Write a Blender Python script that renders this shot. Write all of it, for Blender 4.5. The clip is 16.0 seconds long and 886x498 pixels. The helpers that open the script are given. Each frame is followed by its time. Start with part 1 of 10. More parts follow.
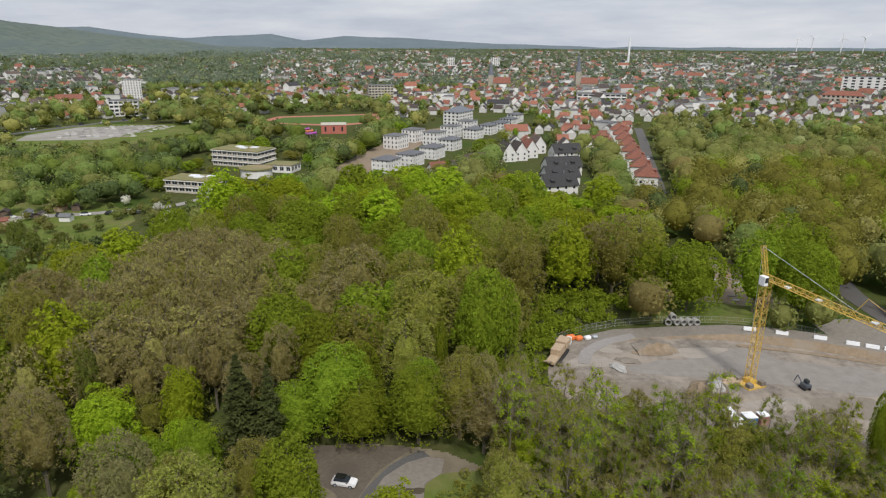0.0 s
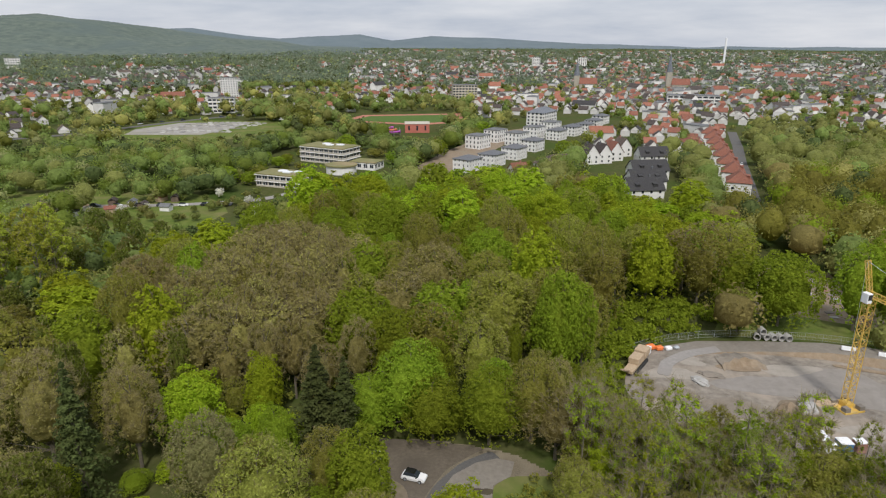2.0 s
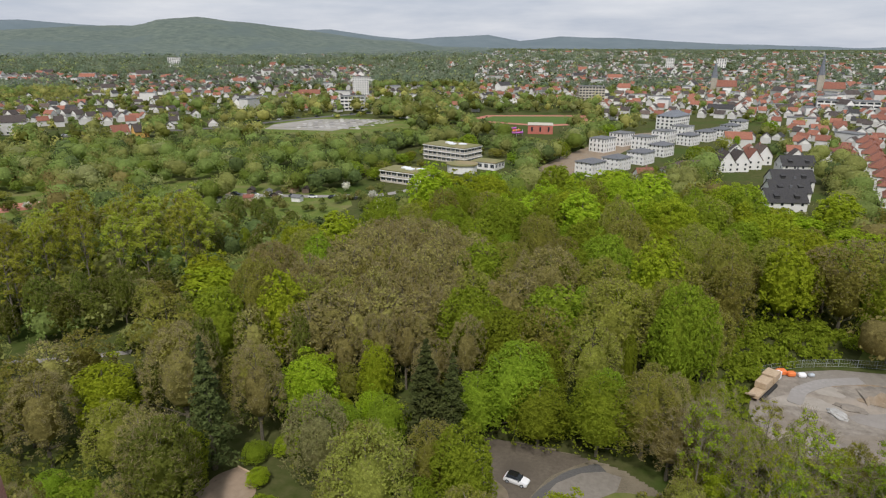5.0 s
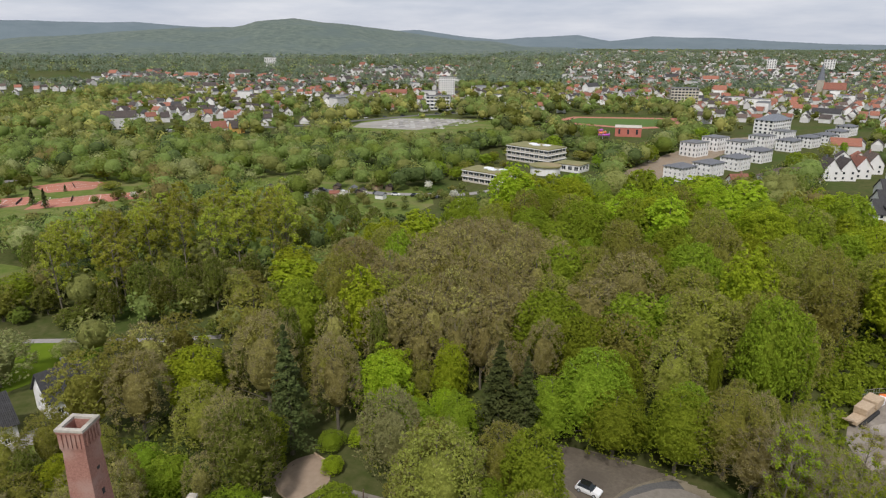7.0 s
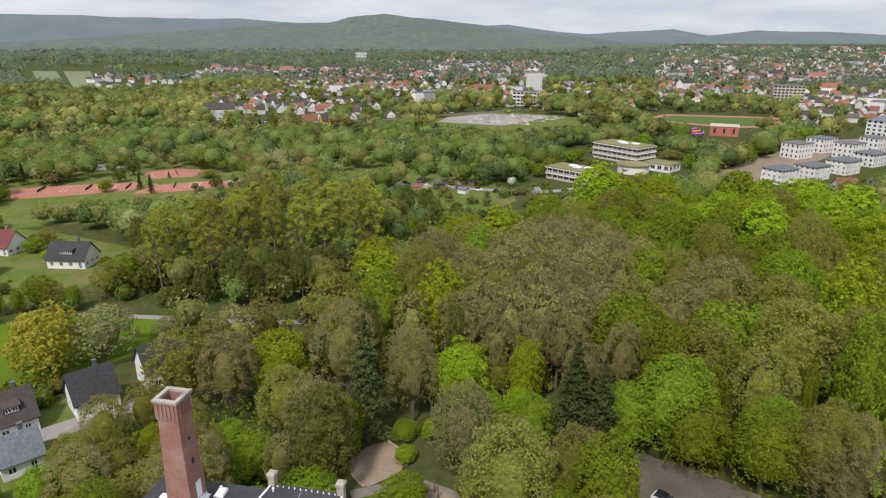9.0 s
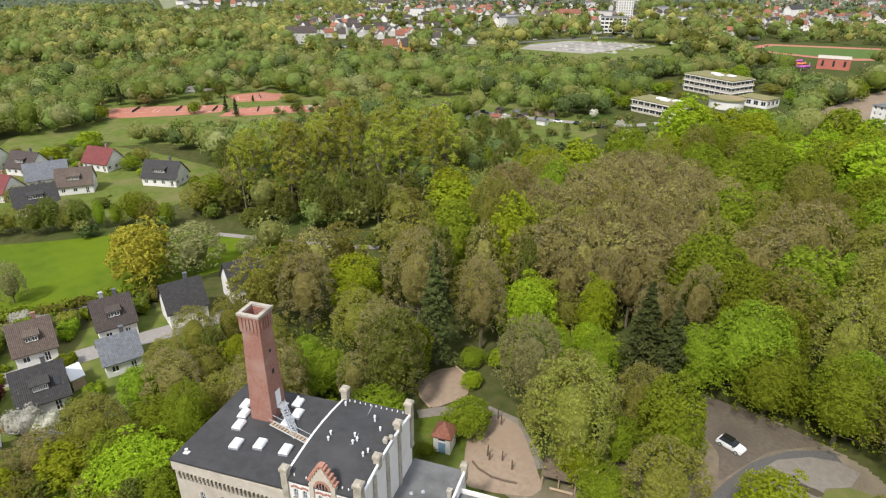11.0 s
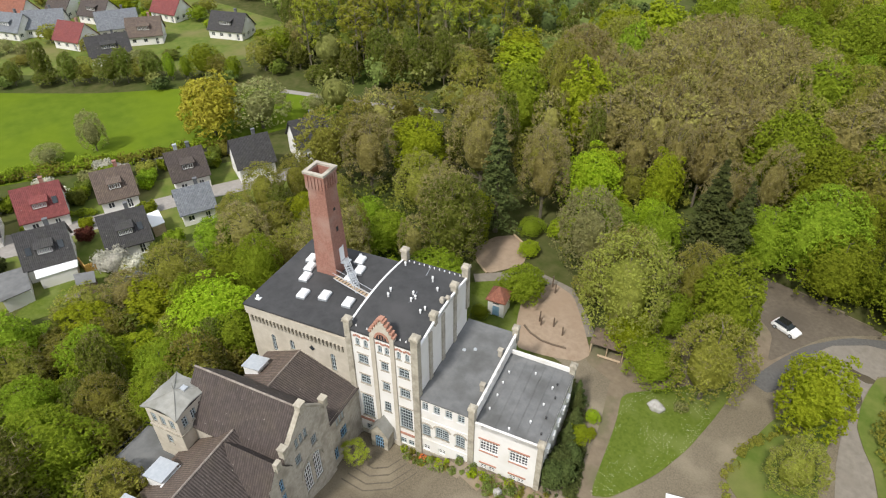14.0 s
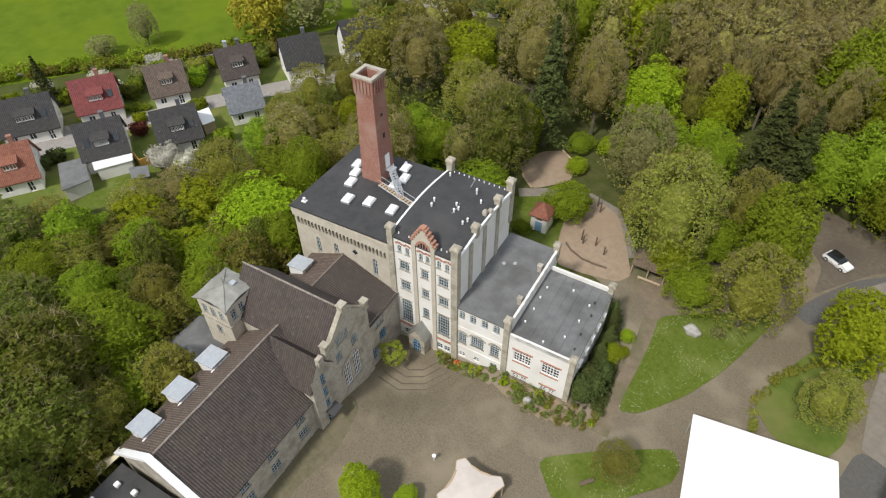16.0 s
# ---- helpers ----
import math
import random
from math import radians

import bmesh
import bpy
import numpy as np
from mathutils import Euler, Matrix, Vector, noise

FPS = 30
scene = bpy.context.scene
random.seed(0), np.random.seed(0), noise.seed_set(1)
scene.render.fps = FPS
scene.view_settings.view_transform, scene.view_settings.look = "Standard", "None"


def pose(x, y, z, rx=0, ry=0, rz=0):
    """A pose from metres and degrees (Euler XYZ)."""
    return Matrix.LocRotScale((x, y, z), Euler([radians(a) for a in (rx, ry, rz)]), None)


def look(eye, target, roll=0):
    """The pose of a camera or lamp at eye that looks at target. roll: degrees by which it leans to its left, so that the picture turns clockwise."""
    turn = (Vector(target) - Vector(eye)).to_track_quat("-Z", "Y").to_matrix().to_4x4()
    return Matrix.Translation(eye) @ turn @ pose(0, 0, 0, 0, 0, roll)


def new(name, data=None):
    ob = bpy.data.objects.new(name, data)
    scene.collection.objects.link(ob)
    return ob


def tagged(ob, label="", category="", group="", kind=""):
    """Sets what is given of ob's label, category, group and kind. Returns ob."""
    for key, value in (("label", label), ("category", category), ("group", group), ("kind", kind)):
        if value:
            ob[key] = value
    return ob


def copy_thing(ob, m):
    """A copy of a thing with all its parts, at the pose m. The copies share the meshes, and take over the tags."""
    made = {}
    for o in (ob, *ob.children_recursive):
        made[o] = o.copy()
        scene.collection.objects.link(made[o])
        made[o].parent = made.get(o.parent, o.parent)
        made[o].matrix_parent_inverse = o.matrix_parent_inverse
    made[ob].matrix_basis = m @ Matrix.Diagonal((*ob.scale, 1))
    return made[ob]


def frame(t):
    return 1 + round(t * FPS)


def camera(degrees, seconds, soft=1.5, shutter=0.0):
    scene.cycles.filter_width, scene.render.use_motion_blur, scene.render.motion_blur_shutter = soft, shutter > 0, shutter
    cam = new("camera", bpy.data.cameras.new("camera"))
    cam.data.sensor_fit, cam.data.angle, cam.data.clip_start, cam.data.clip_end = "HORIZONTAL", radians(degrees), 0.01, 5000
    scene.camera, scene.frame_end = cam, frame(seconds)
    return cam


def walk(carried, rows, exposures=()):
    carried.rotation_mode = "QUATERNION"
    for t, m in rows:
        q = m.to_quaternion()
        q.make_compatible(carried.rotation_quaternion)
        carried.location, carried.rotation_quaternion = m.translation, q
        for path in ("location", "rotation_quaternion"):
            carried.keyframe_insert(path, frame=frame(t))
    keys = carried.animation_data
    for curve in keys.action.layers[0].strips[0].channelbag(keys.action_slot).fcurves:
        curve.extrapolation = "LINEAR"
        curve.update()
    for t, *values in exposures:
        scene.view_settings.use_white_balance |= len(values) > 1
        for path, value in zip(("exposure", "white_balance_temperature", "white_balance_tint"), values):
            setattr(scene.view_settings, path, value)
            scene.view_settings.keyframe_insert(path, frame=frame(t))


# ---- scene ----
# ---- camera and its flight ----
EYE = 70.0
cam = camera(70.0, 16.0, soft=1.2)
# seconds, turn to the left, tilt, lean (degrees); the aircraft hovers and turns on the spot
TURNS = [
    (0, -0.44, -18.00, 0.31), (0.5, 1.39, -18.02, 0.27), (1, 3.25, -18.01, 0.26), (1.5, 5.11, -18.01, 0.24),
    (2, 6.96, -18.03, 0.22), (2.5, 8.80, -18.03, 0.20), (3, 10.64, -18.02, 0.18), (3.5, 12.47, -18.02, 0.17),
    (4, 14.28, -18.02, 0.17), (6.5, 23.56, -18.03, 0.14), (7, 25.47, -18.02, 0.11), (7.5, 27.41, -18.03, 0.07),
    (8, 29.33, -18.01, 0.04), (8.5, 31.24, -18.02, 0.02), (9, 33.11, -18.44, 0.01), (9.2, 33.89, -18.86, -0.02),
    (11.3, 40.85, -25.81, -0.21), (11.5, 41.01, -26.62, -0.22), (12, 41.15, -28.65, -0.24), (12.5, 41.46, -30.68, -0.27),
    (13, 43.61, -32.69, -0.33), (13.5, 45.51, -34.69, -0.42), (14, 46.74, -36.67, -0.46), (14.5, 47.99, -38.63, -0.50),
    (15, 49.27, -40.63, -0.56), (15.5, 50.63, -42.63, -0.63), (16, 52.00, -44.63, -0.70),
]
walk(cam, [(t, pose(0, 0, EYE, 90 + p, 0, y) @ pose(0, 0, 0, 0, 0, r)) for t, y, p, r in TURNS],
     exposures=[(0, -0.34, 6300, 12), (3.5, -0.3, 6300, 12), (8.5, -0.2, 6280, 14), (9.2, -0.13, 6300, 14), (11.5, 0.19, 6480, 12), (12.5, 0.19, 6500, 12), (14.5, 0.12, 6500, 10), (16, -0.08, 6500, 10)])

# ---- world and sun ----
SUN_AZ, SUN_EL = 168.0, 52.0          # compass degrees from +y clockwise, height over the horizon
world = bpy.data.worlds.new("sky")
scene.world = world
world.use_nodes = True
wn, wl = world.node_tree.nodes, world.node_tree.links
wn.clear()
w_out = wn.new("ShaderNodeOutputWorld")
w_bg = wn.new("ShaderNodeBackground")
w_sky = wn.new("ShaderNodeTexSky")
w_sky.sky_type = "NISHITA"
w_sky.sun_disc = False
w_sky.sun_elevation, w_sky.sun_rotation = radians(SUN_EL), radians(SUN_AZ)
w_sky.air_density, w_sky.dust_density, w_sky.ozone_density = 1.0, 3.0, 1.0
w_co = wn.new("ShaderNodeTexCoord")
w_map = wn.new("ShaderNodeMapping")
w_map.inputs["Scale"].default_value = (2.2, 2.2, 13.0)
w_noise = wn.new("ShaderNodeTexNoise")
w_noise.inputs["Scale"].default_value, w_noise.inputs["Detail"].default_value = 1.6, 7.0
w_noise.inputs["Roughness"].default_value = 0.55
w_ramp = wn.new("ShaderNodeValToRGB")
w_ramp.color_ramp.elements[0].position, w_ramp.color_ramp.elements[0].color = 0.36, (4.9, 5.4, 6.15, 1)
w_ramp.color_ramp.elements[1].position, w_ramp.color_ramp.elements[1].color = 0.70, (7.9, 8.0, 8.1, 1)
w_mix = wn.new("ShaderNodeMix")
w_mix.data_type = "RGBA"
w_mix.inputs[0].default_value = 0.86     # a nearly closed veil of thin cloud
wl.new(w_co.outputs["Generated"], w_map.inputs[0])
wl.new(w_map.outputs[0], w_noise.inputs["Vector"])
wl.new(w_noise.outputs["Fac"], w_ramp.inputs[0])
wl.new(w_sky.outputs[0], w_mix.inputs[6])
wl.new(w_ramp.outputs[0], w_mix.inputs[7])
wl.new(w_mix.outputs[2], w_bg.inputs["Color"])
w_bg.inputs["Strength"].default_value = 0.131
wl.new(w_bg.outputs[0], w_out.inputs[0])

sun = new("sun", bpy.data.lights.new("sun", "SUN"))
sun.data.energy, sun.data.angle, sun.data.color = 3.6, radians(7), (1.0, 0.95, 0.87)
_az, _el = radians(SUN_AZ), radians(SUN_EL)
sun.matrix_world = look((math.sin(_az) * math.cos(_el) * 300, math.cos(_az) * math.cos(_el) * 300, math.sin(_el) * 300), (0, 0, 0))
tagged(sun, kind="structure")


# ---- materials ----
def rgb(c):
    return (c[0], c[1], c[2], 1.0)


def mat(name, a, b, scale=1.0, rough=0.8, metal=0.0, bump=0.0, bump_scale=None, stain=None, stain_scale=0.15,
        random_by="", spread=0.0, sheer=0.0, coords="Object", spec=0.5):
    """A surface whose colour wanders from a to b over a fine noise, with broad stains, relief and chance by piece."""
    m = bpy.data.materials.new(name)
    m.use_nodes = True
    n, l = m.node_tree.nodes, m.node_tree.links
    p = n["Principled BSDF"]
    p.inputs["Roughness"].default_value, p.inputs["Metallic"].default_value = rough, metal
    p.inputs["Specular IOR Level"].default_value = spec
    co = n.new("ShaderNodeTexCoord")
    tex = n.new("ShaderNodeTexNoise")
    tex.inputs["Scale"].default_value, tex.inputs["Detail"].default_value = scale, 6.0
    tex.inputs["Roughness"].default_value = 0.65
    l.new(co.outputs[coords], tex.inputs["Vector"])
    ramp = n.new("ShaderNodeMapRange")
    ramp.inputs["From Min"].default_value, ramp.inputs["From Max"].default_value = 0.32, 0.68
    l.new(tex.outputs["Fac"], ramp.inputs["Value"])
    mix = n.new("ShaderNodeMix")
    mix.data_type = "RGBA"
    mix.inputs[6].default_value, mix.inputs[7].default_value = rgb(a), rgb(b)
    l.new(ramp.outputs[0], mix.inputs[0])
    colour = mix.outputs[2]
    if stain:
        big = n.new("ShaderNodeTexNoise")
        big.inputs["Scale"].default_value, big.inputs["Detail"].default_value = stain_scale, 4.0
        l.new(co.outputs[coords], big.inputs["Vector"])
        edge = n.new("ShaderNodeMapRange")
        edge.inputs["From Min"].default_value, edge.inputs["From Max"].default_value = 0.48, 0.68
        edge.inputs["To Max"].default_value = 0.85
        l.new(big.outputs["Fac"], edge.inputs["Value"])
        over = n.new("ShaderNodeMix")
        over.data_type = "RGBA"
        over.inputs[7].default_value = rgb(stain)
        l.new(edge.outputs[0], over.inputs[0])
        l.new(colour, over.inputs[6])
        colour = over.outputs[2]
    if random_by:
        hsv = n.new("ShaderNodeHueSaturation")
        if random_by == "object":
            info = n.new("ShaderNodeObjectInfo").outputs["Random"]
        else:
            info = n.new("ShaderNodeNewGeometry").outputs["Random Per Island"]
        span = n.new("ShaderNodeMapRange")
        span.inputs["To Min"].default_value, span.inputs["To Max"].default_value = 1 - spread, 1 + spread
        l.new(info, span.inputs["Value"])
        l.new(span.outputs[0], hsv.inputs["Value"])
        hue = n.new("ShaderNodeMapRange")
        hue.inputs["To Min"].default_value, hue.inputs["To Max"].default_value = 0.5 - spread * 0.02, 0.5 + spread * 0.02
        l.new(info, hue.inputs["Value"])
        l.new(hue.outputs[0], hsv.inputs["Hue"])
        l.new(colour, hsv.inputs["Color"])
        colour = hsv.outputs["Color"]
    l.new(colour, p.inputs["Base Color"])
    if bump:
        rel = n.new("ShaderNodeTexNoise")
        rel.inputs["Scale"].default_value, rel.inputs["Detail"].default_value = bump_scale or scale * 4, 5.0
        l.new(co.outputs[coords], rel.inputs["Vector"])
        bp = n.new("ShaderNodeBump")
        bp.inputs["Strength"].default_value, bp.inputs["Distance"].default_value = bump, 0.05
        l.new(rel.outputs["Fac"], bp.inputs["Height"])
        l.new(bp.outputs[0], p.inputs["Normal"])
    if sheer:
        tr = n.new("ShaderNodeBsdfTranslucent")
        l.new(colour, tr.inputs["Color"])
        both = n.new("ShaderNodeMixShader")
        both.inputs[0].default_value = sheer
        l.new(p.outputs[0], both.inputs[1])
        l.new(tr.outputs[0], both.inputs[2])
        l.new(both.outputs[0], n["Material Output"].inputs["Surface"])
    return m


def leaf(name, a, b, spread=0.2, sheer=0.5):
    """Foliage: two greens over the crown, chance by leaf, and a shift by tree."""
    m = mat(name, a, b, scale=0.35, rough=0.6, random_by="island", spread=spread, sheer=sheer, spec=0.06)
    n, l = m.node_tree.nodes, m.node_tree.links
    hsv = [k for k in n if k.type == "HUE_SAT"][0]
    fine = n.new("ShaderNodeTexNoise")
    fine.inputs["Scale"].default_value, fine.inputs["Detail"].default_value = 2.4, 6.0
    fine.inputs["Roughness"].default_value = 0.75
    co = [k for k in n if k.type == "TEX_COORD"][0]
    l.new(co.outputs["Object"], fine.inputs["Vector"])
    # light leaf tips and shaded gaps between them, put into the colour as noise
    gap_shade = n.new("ShaderNodeMapRange")
    gap_shade.inputs["From Min"].default_value, gap_shade.inputs["From Max"].default_value = 0.30, 0.70
    gap_shade.inputs["To Min"].default_value, gap_shade.inputs["To Max"].default_value = 0.66, 1.46
    l.new(fine.outputs["Fac"], gap_shade.inputs["Value"])
    spot = n.new("ShaderNodeHueSaturation")
    l.new(gap_shade.outputs[0], spot.inputs["Value"])
    l.new(hsv.outputs["Color"], spot.inputs["Color"])
    hsv = spot
    rel = n.new("ShaderNodeBump")
    rel.inputs["Strength"].default_value, rel.inputs["Distance"].default_value = 0.35, 0.4
    l.new(fine.outputs["Fac"], rel.inputs["Height"])
    l.new(rel.outputs[0], n["Principled BSDF"].inputs["Normal"])
    info = n.new("ShaderNodeObjectInfo")
    s = n.new("ShaderNodeHueSaturation")
    v = n.new("ShaderNodeMapRange")
    v.inputs["To Min"].default_value, v.inputs["To Max"].default_value = 0.74, 1.22
    h = n.new("ShaderNodeMapRange")
    h.inputs["To Min"].default_value, h.inputs["To Max"].default_value = 0.482, 0.516
    l.new(info.outputs["Random"], v.inputs["Value"])
    l.new(info.outputs["Random"], h.inputs["Value"])
    l.new(v.outputs[0], s.inputs["Value"])
    l.new(h.outputs[0], s.inputs["Hue"])
    l.new(hsv.outputs["Color"], s.inputs["Color"])
    for k in n:
        if k.type == "BSDF_PRINCIPLED":
            l.new(s.outputs["Color"], k.inputs["Base Color"])
        if k.type == "BSDF_TRANSLUCENT":
            l.new(s.outputs["Color"], k.inputs["Color"])
    return m


def ribbed(name, a, b, pitch, row, rough=0.8, trough=0.62):
    """Pantiles: ribs down the slope every pitch metres and a step at every row; dust and lichen on them."""
    m = mat(name, a, b, scale=1.3, rough=rough, stain=(a[0] * 1.35 + 0.005, a[1] * 1.35 + 0.006, a[2] * 1.3), stain_scale=0.35, coords="UV")
    n, l = m.node_tree.nodes, m.node_tree.links
    co = n.new("ShaderNodeTexCoord")
    sep = n.new("ShaderNodeSeparateXYZ")
    l.new(co.outputs["UV"], sep.inputs[0])

    def wave(src, period, kind):
        d = n.new("ShaderNodeMath")
        d.operation = "DIVIDE"
        d.inputs[1].default_value = period
        l.new(src, d.inputs[0])
        f = n.new("ShaderNodeMath")
        f.operation = kind
        l.new(d.outputs[0], f.inputs[0])
        if kind == "PINGPONG":
            f.inputs[1].default_value = 0.5
        return f.outputs[0]
    rib, step = wave(sep.outputs[0], pitch, "PINGPONG"), wave(sep.outputs[1], row, "FRACT")
    add = n.new("ShaderNodeMath")
    add.operation = "MULTIPLY_ADD"
    add.inputs[1].default_value = 0.5
    l.new(step, add.inputs[0])
    l.new(rib, add.inputs[2])
    bp = n.new("ShaderNodeBump")
    bp.inputs["Strength"].default_value, bp.inputs["Distance"].default_value = 0.9, 0.12
    l.new(add.outputs[0], bp.inputs["Height"])
    p = n["Principled BSDF"]
    l.new(bp.outputs[0], p.inputs["Normal"])
    # single pale tiles
    cell = n.new("ShaderNodeTexWhiteNoise")
    cell.noise_dimensions = "2D"
    fl = n.new("ShaderNodeVectorMath")
    fl.operation = "FLOOR"
    sc = n.new("ShaderNodeVectorMath")
    sc.operation = "DIVIDE"
    sc.inputs[1].default_value = (pitch, row, 1)
    l.new(co.outputs["UV"], sc.inputs[0])
    l.new(sc.outputs[0], fl.inputs[0])
    l.new(fl.outputs[0], cell.inputs["Vector"])
    hsv = n.new("ShaderNodeHueSaturation")
    rng = n.new("ShaderNodeMapRange")
    rng.inputs["To Min"].default_value, rng.inputs["To Max"].default_value = 0.84, 1.18
    l.new(cell.outputs["Value"], rng.inputs["Value"])
    l.new(rng.outputs[0], hsv.inputs["Value"])
    src = p.inputs["Base Color"].links[0].from_socket
    l.new(src, hsv.inputs["Color"])
    rib_shade = n.new("ShaderNodeHueSaturation")     # shade of the ribs put into the colour: troughs darker, crests lighter
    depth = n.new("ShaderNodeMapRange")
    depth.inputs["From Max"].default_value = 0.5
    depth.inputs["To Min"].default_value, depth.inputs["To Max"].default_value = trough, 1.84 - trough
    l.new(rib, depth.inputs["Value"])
    l.new(depth.outputs[0], rib_shade.inputs["Value"])
    l.new(hsv.outputs[0], rib_shade.inputs["Color"])
    fleck = n.new("ShaderNodeTexNoise")             # pale lichen flecks
    fleck.inputs["Scale"].default_value, fleck.inputs["Detail"].default_value = 2.6, 3.0
    l.new(co.outputs["UV"], fleck.inputs["Vector"])
    near = n.new("ShaderNodeMapRange")
    near.inputs["From Min"].default_value, near.inputs["From Max"].default_value = 0.70, 0.76
    l.new(fleck.outputs["Fac"], near.inputs["Value"])
    spots = n.new("ShaderNodeMix")
    spots.data_type = "RGBA"
    spots.inputs[7].default_value = (0.34, 0.325, 0.29, 1)
    l.new(near.outputs[0], spots.inputs[0])
    l.new(rib_shade.outputs[0], spots.inputs[6])
    l.new(spots.outputs[2], p.inputs["Base Color"])
    return m


M = {}
M["leaf_green"] = leaf("leaf_green", (0.20, 0.272, 0.021), (0.278, 0.355, 0.03))
M["leaf_lime"] = leaf("leaf_lime", (0.28, 0.365, 0.02), (0.355, 0.43, 0.028))
M["leaf_olive"] = leaf("leaf_olive", (0.245, 0.25, 0.044), (0.315, 0.316, 0.06))
M["leaf_brown"] = leaf("leaf_brown", (0.292, 0.265, 0.086), (0.362, 0.33, 0.106))
M["leaf_dark"] = leaf("leaf_dark", (0.055, 0.075, 0.022), (0.09, 0.11, 0.034), sheer=0.15)
M["leaf_pale"] = leaf("leaf_pale", (0.28, 0.30, 0.11), (0.36, 0.375, 0.16))
M["leaf_crack"] = leaf("leaf_crack", (0.265, 0.285, 0.05), (0.33, 0.345, 0.075))
M["leaf_alder"] = leaf("leaf_alder", (0.14, 0.17, 0.028), (0.19, 0.22, 0.04))
M["leaf_poplar"] = leaf("leaf_poplar", (0.31, 0.34, 0.04), (0.39, 0.415, 0.055))
M["leaf_gold"] = leaf("leaf_gold", (0.41, 0.40, 0.045), (0.50, 0.475, 0.065))
M["leaf_valley"] = leaf("leaf_valley", (0.175, 0.225, 0.058), (0.255, 0.31, 0.085))
M["leaf_dun"] = leaf("leaf_dun", (0.225, 0.24, 0.068), (0.30, 0.31, 0.096))
# bluish greens: the haze before far trees is put into their leaf colour
M["leaf_haze_green"] = leaf("leaf_haze_green", (0.15, 0.195, 0.125), (0.21, 0.26, 0.17))
M["leaf_haze_olive"] = leaf("leaf_haze_olive", (0.185, 0.21, 0.135), (0.245, 0.268, 0.178))
M["leaf_white"] = leaf("leaf_white", (0.50, 0.50, 0.40), (0.72, 0.70, 0.62), spread=0.2)
M["leaf_red"] = leaf("leaf_red", (0.09, 0.03, 0.025), (0.14, 0.045, 0.03))
M["bark"] = mat("bark", (0.10, 0.085, 0.06), (0.17, 0.15, 0.11), scale=3, rough=0.95, bump=0.5)
M["pale_bark"] = mat("pale_bark", (0.15, 0.13, 0.09), (0.23, 0.205, 0.15), scale=3, rough=0.95)
M["pale_twig"] = mat("pale_twig", (0.27, 0.225, 0.145), (0.36, 0.305, 0.205), scale=0.6, rough=0.95, random_by="island", spread=0.2, sheer=0.35, spec=0.1)
M["twig"] = mat("twig", (0.245, 0.21, 0.105), (0.335, 0.288, 0.148), scale=0.6, rough=0.95, random_by="island", spread=0.3, sheer=0.3, spec=0.1)
M["forest_floor"] = mat("forest_floor", (0.05, 0.065, 0.016), (0.1, 0.1, 0.04), scale=0.35, rough=1, bump=0.6, stain=(0.05, 0.085, 0.015), stain_scale=0.03, spec=0.05)
M["meadow"] = mat("meadow", (0.08, 0.128, 0.010), (0.115, 0.165, 0.015), scale=0.25, rough=0.95, bump=0.5, bump_scale=4, stain=(0.13, 0.185, 0.01), stain_scale=0.03, spec=0.05)
M["lawn"] = mat("lawn", (0.07, 0.105, 0.012), (0.118, 0.152, 0.026), scale=2.2, rough=0.9, bump=0.6, bump_scale=9, stain=(0.15, 0.18, 0.05), stain_scale=0.2, spec=0.08)
M["rough_grass"] = mat("rough_grass", (0.08, 0.125, 0.02), (0.15, 0.175, 0.045), scale=0.3, rough=0.95, bump=0.6, bump_scale=5, stain=(0.18, 0.165, 0.07), stain_scale=0.07, spec=0.08)
M["gravel"] = mat("gravel", (0.112, 0.092, 0.062), (0.205, 0.174, 0.122), scale=5.0, rough=0.95, bump=0.5, bump_scale=14, stain=(0.245, 0.21, 0.15), stain_scale=0.16)
M["mossy_shade_gravel"] = mat("mossy_shade_gravel", (0.105, 0.098, 0.052), (0.16, 0.138, 0.088), scale=1.6, rough=0.95, bump=0.5, bump_scale=12, stain=(0.17, 0.142, 0.095), stain_scale=0.25)
M["asphalt"] = mat("asphalt", (0.085, 0.083, 0.08), (0.125, 0.12, 0.115), scale=2.5, rough=0.9, bump=0.25, bump_scale=30, stain=(0.1, 0.09, 0.078), stain_scale=0.12)
M["parking"] = mat("parking", (0.1, 0.082, 0.06), (0.145, 0.12, 0.09), scale=1.4, rough=0.95, bump=0.3, bump_scale=18, stain=(0.085, 0.07, 0.052), stain_scale=0.09)
M["trodden"] = mat("trodden", (0.15, 0.118, 0.08), (0.21, 0.168, 0.118), scale=0.9, rough=0.97, bump=0.4, bump_scale=9, stain=(0.1, 0.105, 0.045), stain_scale=0.16)
M["concrete"] = mat("concrete", (0.18, 0.16, 0.132), (0.245, 0.22, 0.187), scale=1.0, rough=0.9, bump=0.2, bump_scale=14, stain=(0.2, 0.175, 0.145), stain_scale=0.16)
M["lot_gravel"] = mat("lot_gravel", (0.25, 0.235, 0.205), (0.35, 0.33, 0.30), scale=0.12, rough=0.95, stain=(0.24, 0.23, 0.17), stain_scale=0.03)
M["lot_slab"] = mat("lot_slab", (0.26, 0.25, 0.23), (0.40, 0.385, 0.36), scale=0.3, rough=0.95, random_by="island", spread=0.45)
M["slate"] = mat("slate", (0.10, 0.105, 0.115), (0.145, 0.15, 0.16), scale=0.8, rough=0.7, bump=0.2)
M["street"] = mat("street", (0.24, 0.225, 0.21), (0.32, 0.3, 0.28), scale=1.0, rough=0.9, bump=0.2, stain=(0.26, 0.24, 0.22), stain_scale=0.1)
